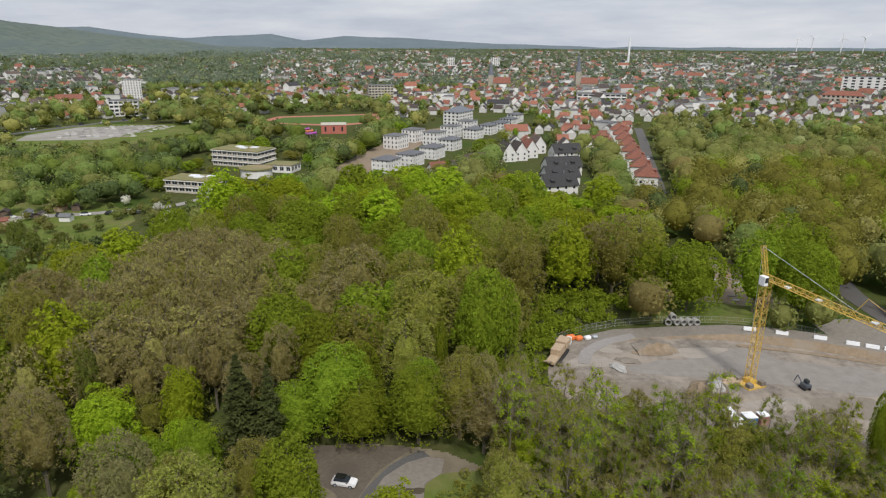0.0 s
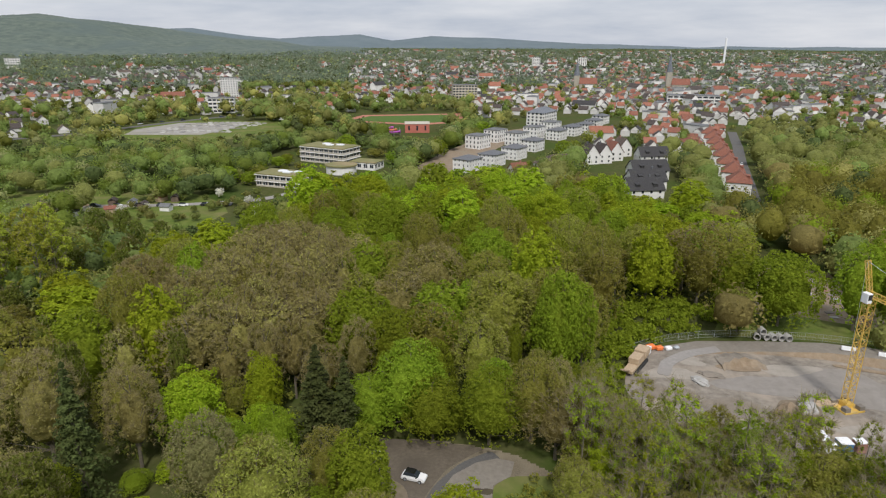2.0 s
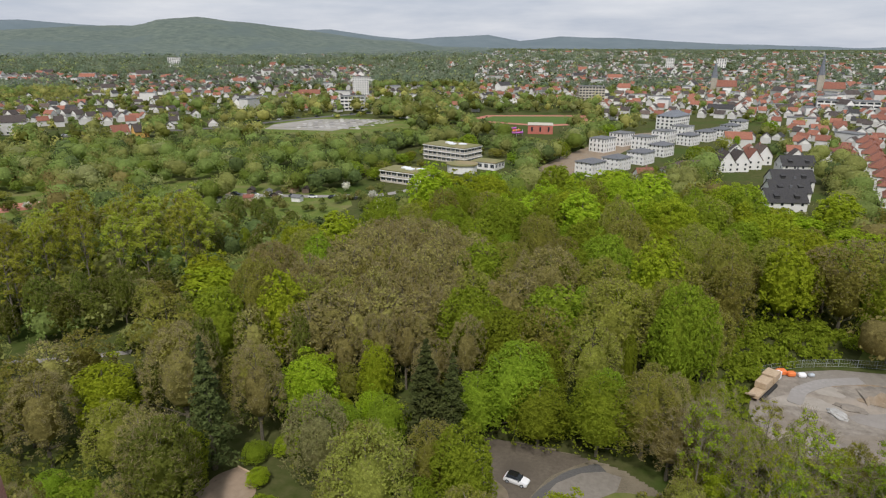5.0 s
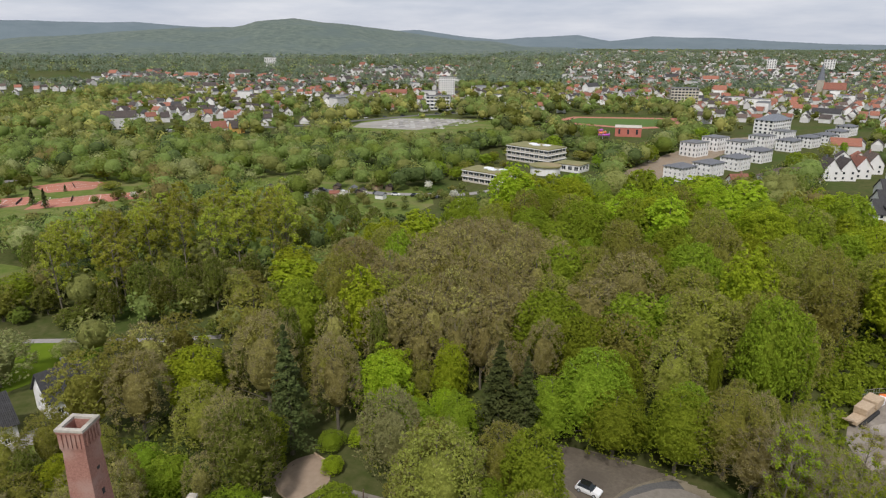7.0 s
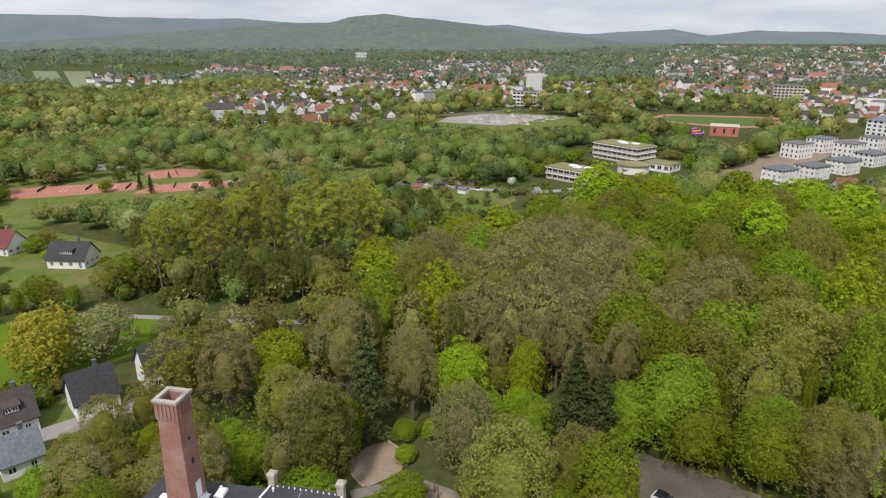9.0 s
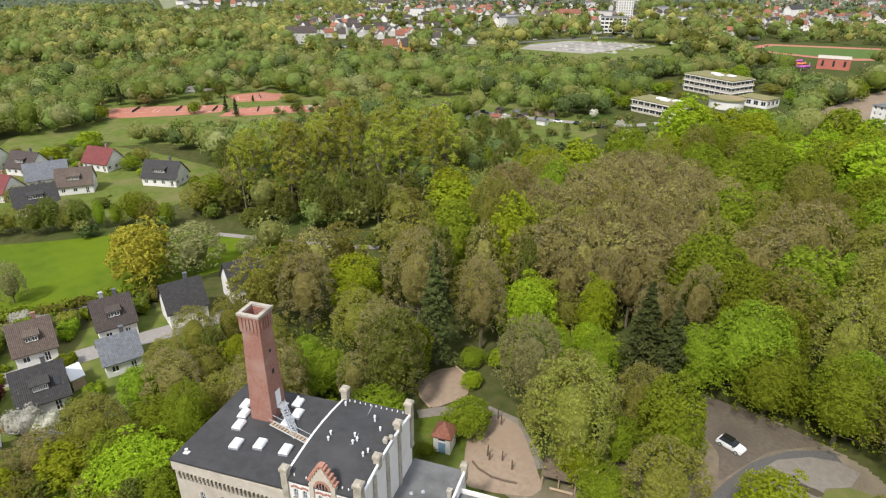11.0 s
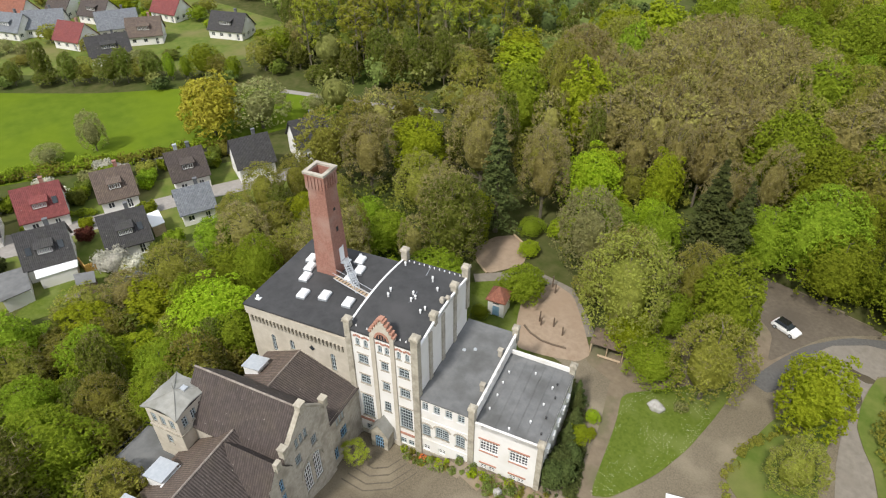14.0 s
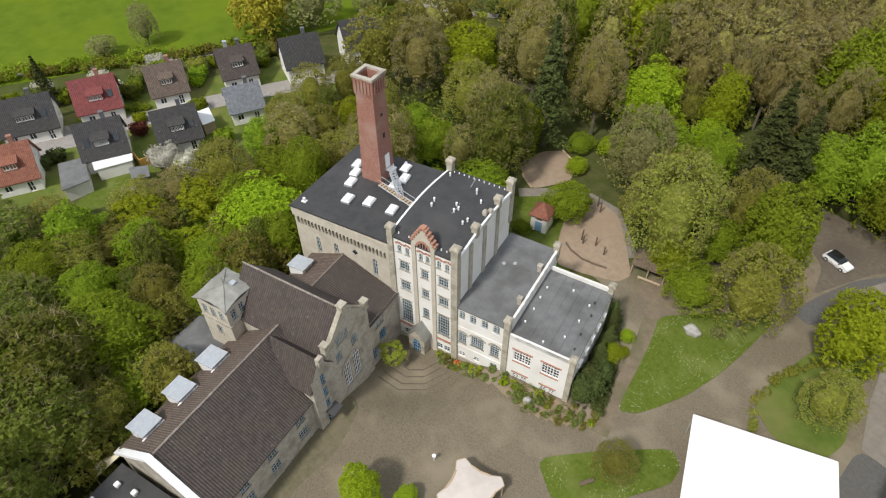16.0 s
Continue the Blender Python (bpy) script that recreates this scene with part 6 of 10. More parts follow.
def build_tree(kind, height, radius, leaves, size, seed, label, category, leafmat, low=0.28, lobes=60, lump=(0.17, 0.27), rough=0.05, shape="round", twigs=0, twig_len=1.2, share=0.8, sub=3, limbs=6):
    """One tree: a tapered trunk with limbs, a dome of leafy billows and, where it is half bare, fine twigs."""
    rng = np.random.default_rng(seed)
    lo = height * low
    lobe, face, body, shell = crown_lobes(rng, height, lo, radius, lobes, lump, rough, shape, share, sub)
    root = thing(kind, label, category)
    bm = bm_new()
    tr = max(0.10, height * (0.016 if share else 0.0075))
    lean = rng.uniform(-0.03, 0.03, 2) * height
    add_tube(bm, (0, 0, -0.2), (lean[0] * 0.4, lean[1] * 0.4, height * 0.45), tr * 1.25, tr * 0.8, 6)
    add_tube(bm, (lean[0] * 0.4, lean[1] * 0.4, height * 0.45), (lean[0], lean[1], height * 0.93), tr * 0.8, tr * 0.15, 5)
    for (x, y, z, r) in lobe[:: max(1, lobes // limbs)]:
        z0 = max(lo * 0.7, z - math.hypot(x, y) * rng.uniform(0.9, 1.4) - r * 0.2)
        f = min(1, z0 / (height * 0.93))
        add_tube(bm, (lean[0] * f, lean[1] * f, z0), (x * 1.05, y * 1.05, z + r * 0.4), tr * 0.42, tr * 0.1, 3, caps=False)
    part("trunk", bm, M["bark" if share else "pale_bark"], root)
    L = np.array(lobe)
    wt = L[:, 3] ** 2 * np.where(L[:, 2] < lo + (height - lo) * 0.22, 0.35, 1.0)
    if leaves:
        bunch = 3                       # sprays stand in tufts at the ends of twigs
        many = leaves * 5 // bunch + 40
        idx = rng.choice(len(L), many, p=wt / wt.sum())
        d = rays_on_ball(rng, many)
        back = (d * face[idx]).sum(1)
        d -= (np.where(back < -0.1, 2 * back, 0))[:, None] * face[idx]
        rr = L[idx, 3] * (rng.uniform(0.78, 1.08, many) if share else rng.uniform(0.2, 1.0, many))
        c = L[idx, :3] + d * rr[:, None]
        if share:           # only tufts that are not buried in another billow
            gap = ((c[:, None, :] - L[None, :, :3]) ** 2).sum(2) / (L[None, :, 3] * 0.74) ** 2
            gap[np.arange(many), idx] = 9
            c, d, idx = c[gap.min(1) > 1], d[gap.min(1) > 1], idx[gap.min(1) > 1]
        k = min(leaves // bunch, len(c))
        c, d = np.repeat(c[:k], bunch, 0), np.repeat(d[:k], bunch, 0)
        ball = rays_on_ball(rng, len(c))
        c = c + ball * np.array([1, 1, 0.7]) * (size * 1.25 * rng.uniform(0.3, 1.0, len(c)))[:, None] - d * (size * 0.4)
        d = d * 0.6 + face[np.repeat(idx[:k], bunch)] * 0.5 + ball * 0.5
        if share:           # loose sprays between the billows
            far = rays_on_ball(rng, leaves // 3)
            far[:, 2] = np.where(far[:, 2] < -0.45, -far[:, 2], far[:, 2])
            c = np.concatenate([c, shell(far, rng.uniform(0.78, 0.98, len(far)))])
            d = np.concatenate([d, far + rays_on_ball(rng, len(far)) * 0.4])
        nr = d.copy()
        nr[:, 2] += 0.25
        shared("crown", leaf_mesh("crown", c, nr, size, rng, leafmat, core=body if share else None), root)
    if twigs:
        idx = rng.choice(len(L), twigs, p=wt / wt.sum())
        d = rays_on_ball(rng, twigs) * 0.8 + face[idx] * 0.8
        d /= np.linalg.norm(d, axis=1, keepdims=True)
        base = L[idx, :3] + d * (L[idx, 3] * rng.uniform(0.3 if share else 0.1, 1.0, twigs))[:, None]
        out = face[idx] * 0.55 + np.array([0, 0, 0.5]) + rng.normal(0, 0.5, (twigs, 3))
        out /= np.linalg.norm(out, axis=1, keepdims=True)
        ln = (twig_len * rng.uniform(0.5, 1.3, twigs))[:, None]
        side = np.cross(out, rng.normal(0, 1, (twigs, 3)))
        side /= np.linalg.norm(side, axis=1, keepdims=True) + 1e-9
        w = 0.06 * size / 0.3
        v = np.stack([base + side * w, base - side * w, base + out * ln], 1)
        tagged(shared("twig_haze", tri_mesh("twig_haze", v, M["twig" if share else "pale_twig"]), root), "fine bare twigs", kind="stuff")
    return root


def build_conifer(height, radius, seed, leaves, size, label):
    rng = np.random.default_rng(seed)
    root = thing("spruce_tree", label, "conifer")
    bm = bm_new()
    add_tube(bm, (0, 0, -0.2), (0, 0, height * 0.97), height * 0.016, 0.04, 7)
    part("trunk", bm, M["bark"], root)
    f = rng.uniform(0.06, 1, leaves) ** 0.75
    tier = np.round(f * 20) / 20 + rng.normal(0, 0.006, leaves)
    a = rng.integers(0, 13, leaves) * (math.tau / 13) + tier * 47 + rng.normal(0, 0.13, leaves)
    reach = radius * (1.03 - np.clip(tier, 0, 1)) * (0.82 + 0.3 * np.sin(a * 3 + tier * 31))
    q = rng.uniform(0.15, 1, leaves) ** 0.6
    c = np.stack([np.cos(a) * reach * q, np.sin(a) * reach * q, tier * height * 0.98 - q * reach * 0.42], 1)
    nr = np.stack([np.cos(a) * 0.5, np.sin(a) * 0.5, np.full(leaves, 0.9)], 1)
    shared("crown", leaf_mesh("crown", c, nr, size, rng, M["leaf_dark"], long=1.4), root)
    return root


KINDS = {
    # kind: name, height, radius, leaf material, share bare, label
    "green": ("beech_tree", 21, 6.2, "leaf_green", 0, "broad beech in fresh green spring leaf"),
    "lime": ("maple_tree", 19, 4.8, "leaf_lime", 0, "maple with bright yellow-green young leaves"),
    "olive": ("oak_tree", 20, 5.6, "leaf_olive", 1, "oak just breaking into olive-green leaf"),
    "brown": ("hornbeam_tree", 21, 5.4, "leaf_brown", 2, "still half-bare tree with grey-brown twigs and buds"),
    "pale": ("willow_tree", 15, 5.6, "leaf_pale", 1, "pale silvery-green willow in spring"),
    "crack": ("willow_tree", 18, 7.0, "leaf_crack", 1, "large old willow in thin yellow-green leaf"),
    "gold": ("golden_willow", 13, 5.2, "leaf_gold", 0, "round willow with golden young foliage"),
    "ash": ("ash_tree", 17, 2.6, "leaf_olive", 3, "slender half-bare ash with a thin pale trunk"),
    "alder": ("alder_tree", 14, 4.2, "leaf_alder", 1, "grey-green alder in thin spring leaf"),
    "poplar": ("poplar_tree", 25, 3.6, "leaf_poplar", 1, "tall slender poplar with thin yellow-green leaf"),
    "dark": ("lime_tree", 18, 5.0, "leaf_green", 0, "full-leaved broad tree in deep green"),
}
STOCK = {}


def stock(kind, near, variant):
    """The first tree of each kind, size class and shape; copies share its meshes."""
    key = (kind, near, variant)
    if key in STOCK:
        return STOCK[key]
    seed = 17 + 31 * variant + sum(map(ord, kind)) + (500 if near else 0)
    n = {3: 8200, 2: 6400, 1: 2600, 0: 900}[near]
    s = {3: 0.31, 2: 0.195, 1: 0.32, 0: 0.62}[near]
    sub = {3: 3, 2: 4, 1: 3, 0: 2}[near]
    if kind == "yew":
        ob = build_tree("yew_tree", 4.5, 1.4, 1600, 0.13, seed, "dense dark yew", "conifer", M["leaf_dark"], low=0.06, lobes=50, shape="tall")
    elif kind == "spruce":
        ob = build_conifer(21, 4.0, seed, n, s * 0.95, "tall dark green spruce with drooping boughs")
    else:
        name, h, r, lm, bare, label = KINDS[kind]
        if near == 3:                  # great crowns have more and smaller billows for their size
            h, r = 22, 9.2
        if kind in ("lime", "gold"):
            ob = build_tree(name, h, r, n, s, seed, label, "tree", M[lm], low=0.16, lobes=110, lump=(0.13, 0.25), rough=0.10, share=0.60, sub=sub)
        elif bare == 0:
            ob = build_tree(name, h, r, n, s, seed, label, "tree", M[lm], low=0.16, lobes=130, lump=(0.14, 0.24), rough=0.06, share=0.64, sub=sub)
        elif kind == "poplar":
            ob = build_tree(name, h, r, int(n * 1.35), s * 0.74, seed, label, "tree", M[lm], lobes=44, lump=(0.24, 0.38), rough=0.10, twigs=int(n * 0.10), twig_len=1.3, shape="tall", low=0.26, share=0.0, sub=sub, limbs=16)
        elif bare == 1:
            big = kind == "crack"
            ob = build_tree(name, h, r, int(n * (1.3 if big else 0.8)), s * (0.8 if big else 0.86), seed, label, "tree", M[lm], lobes=130, lump=(0.12, 0.22), rough=0.065, twigs=int(n * 0.32), twig_len=0.75, 
                            low=0.18, share=0.52, sub=sub, limbs=12)
        elif bare == 2:
            ob = build_tree(name, h, r, int(n * 0.5), s * 0.82, seed, label, "tree", M[lm], lobes=120, lump=(0.11, 0.19), rough=0.05, twigs=int(n * 0.66), twig_len=0.9, share=0.5, sub=sub, limbs=14)
        else:
            ob = build_tree(name, h, r, int(n * 0.36), s * 0.66, seed, label, "tree", M[("leaf_poplar", "leaf_lime", "leaf_green")[variant]], lobes=26, lump=(0.26, 0.42), twigs=int(n * 0.12), twig_len=1.4, shape="tall", low=0.3, share=0, limbs=12)
    ob["height"] = {"spruce": 21.0, "yew": 4.5}[kind] if kind in ("spruce", "yew") else float(h)
    ob["radius"] = {"spruce": 4.0, "yew": 1.4}[kind] if kind in ("spruce", "yew") else float(r)
    STOCK[key] = ob
    ob["used"] = 0
    return ob


def plant(kind, x, y, height=None, radius=None, near=None, variant=None, group="", label=""):
    """Set one tree; the first use of a shape takes the stock tree itself."""
    d = math.hypot(x, y)
    if near is None:
        near = 2 if d < 118 else 1 if d < 250 else 0
    if (radius or 0) > 7.2 and near == 1:
        near = 3                       # a great crown carries more sprays
    rnd = random.Random(int(x * 131 + y * 7919))
    variant = rnd.randrange(3) if variant is None else variant
    ob = stock(kind, near, variant)
    sz = (height or ob["height"] * rnd.uniform(0.85, 1.12)) / ob["height"]
    sr = (radius or ob["radius"] * sz * rnd.uniform(0.9, 1.1)) / ob["radius"]
    m = pose(x, y, 0, 0, 0, rnd.uniform(0, 360)) @ Matrix.Diagonal((sr, sr, sz, 1))
    if ob["used"] == 0:
        ob["used"] = 1
        ob.matrix_basis = m
    else:
        ob = copy_thing(ob, m)
    if label:
        tagged(ob, label)
    return tagged(ob, group=group or "woodland trees")


# ---- open ground that the trees keep clear of ----
EAST_WOOD = [(80, 222), (104, 206), (112, 166), (125, 166), (133, 205), (165, 200), (190, 140), (300, 150), (300, 330), (160, 340), (112, 300), (96, 260), (78, 262)]
OPEN = [MEADOW, SITE, [(-342, 130), (-334, 158), (-318, 222), (-285, 218), (-252, 212), (-270, 172), (-318, 126)], [(-318, 466), (-328, 505), (-312, 560), (-238, 572), (-200, 540), (-240, 470)], [(-145, 292), (-145, 405), (-75, 405), (-80, 345), (-98, 296)],
        [(-64, 350), (-48, 420), (-26, 510), (4, 620), (60, 690), (95, 620), (40, 490), (4, 400), (-18, 350)], [(-185, 602), (-172, 655), (-72, 685), (-55, 610), (-70, 505), (-105, 490)], [(-310, 30), (-300, 95), (-250, 112), (-200, 118), (-182, 98), (-186, 76), (-200, 50), (-225, 28), (-262, 8)],
        [(52, 318), (84, 318), (88, 400), (50, 400)], [(104, 316), (124, 316), (162, 500), (144, 506)], [(-1440, 640), (-1300, 735), (-900, 545), (-1010, 455)], [(-1030, 520), (-980, 640), (-820, 600), (-800, 520), (-870, 430)], [(-1500, 700), (-1400, 900), (-1050, 900), (-1000, 760)],
        [(-137, -60), (-134, 10), (-131, 62), (-108, 72), (-99, 10), (-108, -60)], [(58, 150), (62, 215), (95, 210), (105, 150)], [(100, 130), (130, 120), (125, 165), (98, 160)]]
ROADS = [[(-440, 372), (-400, 410), (-350, 470), (-332, 520), (-300, 590), (-260, 640)], [(-215, 250), (-180, 255), (-150, 262), (-120, 275), (-105, 300)], [(96, 255), (104, 285), (121, 350), (136, 410), (154, 475), (175, 560)], [(-148, 86), (-131, 96), (-112, 116)]]


def near_line(x, y, line, gap):
    for (x0, y0), (x1, y1) in zip(line, line[1:]):
        dx, dy = x1 - x0, y1 - y0
        t = min(1, max(0, ((x - x0) * dx + (y - y0) * dy) / (dx * dx + dy * dy)))
        if (x - x0 - t * dx) ** 2 + (y - y0 - t * dy) ** 2 < gap * gap:
            return True
    return False


# ---- the wood ----
GRAVES = [(62, 168), (64, 214), (102, 208), (98, 160)]
SCRUB = [(14, 114), (40, 100), (42, 150), (56, 156), (60, 166), (46, 172), (30, 168), (20, 146)]
BLOCKED = [YARD, SAND_A, SAND_B, SITE, MEADOW, GRAVES, SCRUB]
PLANTED = []


def free(x, y, gap):
    return all((x - a) ** 2 + (y - b) ** 2 > (gap * 0.5 + g * 0.5) ** 2 for a, b, g in PLANTED)


def set_tree(kind, x, y, h=None, r=None, keep=1.25, **k):
    PLANTED.append((x, y, (r or 4.2) * keep))
    return plant(kind, x, y, h, r, **k)


# trees that stand out
for kind, x, y, h, r in [("crack", -33.5, 69.0, 18.5, 7.2), ("pale", -46.5, 77.8, 16.3, 5.6), ("green", -25.2, 64.4, 6.5, 4.0), ("lime", -30.8, 67.2, 7.0, 3.6), ("olive", -18.1, 66.0, 14.5, 5.0),
                         ("lime", -6.2, 70.6, 13.0, 4.6), ("olive", -3.6, 60.6, 12.0, 3.7), ("lime", -56.2, 74.3, 8.0, 2.5), ("dark", -48.8, 63.8, 7.0, 3.5), ("green", -51.3, 56.3, 5.0, 2.3)]:
    set_tree(kind, x, y, h, r, near=2, group="park trees")
for kind, x, y, h, r in [("crack", -14.6, 35.4, 6.5, 2.3), ("lime", -29.9, 11.4, 7.0, 2.3), ("lime", -26.8, 15.3, 4.0, 1.3), ("poplar", -43.9, 25.6, 4.6, 1.6)]:
    set_tree(kind, x, y, h, r, near=2, group="courtyard trees").location.z = dip(x, y)
for kind, x, y, h, r in [("lime", -77.9, 12.0, 15, 5.6), ("lime", -75.0, 23.6, 16, 6.0), ("olive", -96.0, -2.7, 11, 4.6), ("olive", -87.0, 23.0, 13, 4.2), ("lime", -89.3, 77.3, 22.5, 6.4),
                         ("spruce", -65.6, 75.5, 25.5, 6.0), ("brown", -62.0, 84.5, 20, 4.6), ("lime", -55.5, 90.5, 23, 5.2), ("lime", -49.8, 92.0, 22.5, 5.0), ("lime", -46.4, 101.0, 22, 3.6),
                         ("spruce", -33.0, 92.6, 18, 4.8), ("spruce", -28.4, 93.4, 19.5, 5.2), ("green", -26.2, 107.5, 24, 7.4), ("green", -18.6, 102.5, 19, 6.4), ("dark", -10.5, 104.0, 17, 5.2), ("olive", -27.5, 79.5, 15, 4.6)]:
    set_tree(kind, x, y, h, r, near=2)
for kind, x, y, h, r in [("green", -84.5, 59.8, 19, 5.0), ("brown", -70.5, 66.0, 17, 4.8), ("lime", -90.5, 49.5, 13, 3.0), ("dark", -75.1, 56.6, 8, 4.5), ("lime", 36.1, 169.5, 23.5, 5.8), ("green", 68.3, 160.5, 20, 8.4),
                         ("green", 95.8, 154, 22, 7.4), ("green", 86.5, 160, 24, 6.4), ("green", -23.3, 117, 20, 7.4), ("lime", -97.6, 161.4, 18, 7.6), ("lime", -109.3, 132.9, 17, 6.0), ("lime", -88, 168, 17, 6)]:
    set_tree(kind, x, y, h, r)
for kind, x, y, h, r in [("lime", -8.2, 246, 22, 9.0), ("lime", 30.9, 256, 24, 10.5), ("lime", -35.7, 240, 22, 9.4), ("green", 7.3, 230, 22, 9.4),
                         ("lime", -18.7, 203, 20, 7.0), ("lime", -76.8, 212, 18, 8.0), ("green", -62, 214, 21, 8.2), ("green", -24, 222, 22, 9), ("olive", 22, 226, 21, 8.2), ("lime", 68, 257, 15, 7)]:
    set_tree(kind, x, y, h, r, near=1, group="beeches at the wood's edge")
for kind, x, y, h, r in [("spruce", -139.1, 7.5, 11.2, 3.0), ("pale", -153.0, 32.5, 10, 3.2), ("gold", -140.6, 56.5, 14.6, 7.2), ("pale", -136.4, 67.0, 12.4, 7.0), ("pale", -154.2, 22.5, 7.0, 5.6), ("pale", -135.2, 82.6, 5.6, 2.8)]:
    set_tree(kind, x, y, h, r, near=1, group="meadow trees")

for kind, x, y, h, r in [("olive", -97.0, 39.5, 14, 4.6), ("olive", -99.5, 46.5, 17, 4.8), ("olive", -99.5, 54.0, 18, 5.0), ("olive", -100.5, 62.0, 19, 5.4), ("olive", -100.5, 70.5, 18, 5.2), ("brown", -103.0, 78.0, 17, 5.2), ("olive", -103.5, 86.0, 17, 5.4), ("olive", -91.0, 57.0, 15, 4.6), ("brown", -92.5, 67.0, 18, 5.2),
                         ("olive", -3.0, 132.0, 23, 10.5), ("brown", -21.0, 151.5, 21, 8.4), ("brown", -26.5, 133.5, 20, 7.0), ("olive", -17.0, 117.0, 20, 6.2), ("brown", -31.0, 112.5, 18, 3.8), ("green", -39.0, 153.5, 21, 6.6), ("lime", -102.5, 125.5, 18, 6.0), ("lime", -59.0, 234.0, 22, 11.0), ("green", -43.5, 198.0, 22, 11.0)]:
    set_tree(kind, x, y, h, r)

BUILT = [[bw(-15.5, -46), bw(3, -46), bw(3, -2), bw(30, -2), bw(30, 17), bw(-18.5, 18), bw(-18.5, -6), bw(-15.5, -9), bw(-15.5, -13.5), bw(-22.5, -13.5), bw(-22.5, -22.5), bw(-15.5, -22.5)], [bw(6, 26), bw(12.5, 26), bw(12.5, 33), bw(6, 33)], [(-137, -60), (-134, 10), (-131, 62), (-108, 72), (-103, 36), (-99, 10), (-104, -10), (-108, -60)]]
WOOD = [(-97, -50), (-94, 0), (-96.5, 24), (-98, 42), (-95, 64), (-93, 84), (-91, 104), (-92, 128), (-92, 148), (-86, 174), (-78, 198), (-84, 226), (-76, 246), (-20, 262), (60, 262), (75, 225), (72, 160), (45, 152), (25, 142), (20, 118), (40, 98),
        (130, 88), (120, 40), (70, 40), (20, 50), (10, 66), (10, 96), (-4, 101), (-25, 101), (-26, 90), (-18, 70), (-26, 62), (-32, 66), (-37, 68), (-47, 74), (-55, 80), (-66, 80), (-66, 64), (-58, 58), (-60, 40), (-56, 20), (-44, -20), (-34, -50)]


DOME = [(-75, 122), (-60, 100), (-38, 112), (-38, 140), (-44, 168), (-70, 184), (-83, 156)]


def wood_kind(x, y, r):
    """Which tree grows where in the wood."""
    q = r.random()
    if inside(x, y, DOME):
        return "brown"
    # dark alder leaf stands in for the deep shade of this corner
    if y < -8:
        return "alder" if q < 0.45 else "brown" if q < 0.65 else "olive" if q < 0.9 else "green"
    if y > 196 and x < 60:
        return "green" if q < 0.52 else "lime" if q < 0.80 else "olive"
    if y < 112 and x > 12:
        return "ash" if q < 0.46 else "olive" if q < 0.72 else "lime" if q < 0.88 else "green"
    if x < -95 and y > 95:
        return "olive" if q < 0.55 else "brown" if q < 0.75 else "green"
    if x < -58 and y < 62:
        return "lime" if q < 0.12 else "green" if q < 0.42 else "olive" if q < 0.74 else "alder" if q < 0.9 else "brown"
    # some alders: shade between the crowns put into darker leaf colour
    if x < -58 and y < 112:
        return "brown" if q < 0.12 else "alder" if q < 0.22 else "olive" if q < 0.62 else "green" if q < 0.84 else "lime" if q < 0.93 else "spruce"
    if x > -36 and 112 < y < 196:
        return "olive" if q < 0.55 else "brown" if q < 0.58 else "green" if q < 0.86 else "lime"
    patchy = noise.noise(Vector((x * 0.035, y * 0.035, 2.0)))
    if patchy > 0.18:
        return "green" if q < 0.6 else "lime" if q < 0.75 else "olive"
    return "olive" if q < 0.52 else "brown" if q < 0.62 else "green" if q < 0.84 else "lime" if q < 0.94 else "dark"


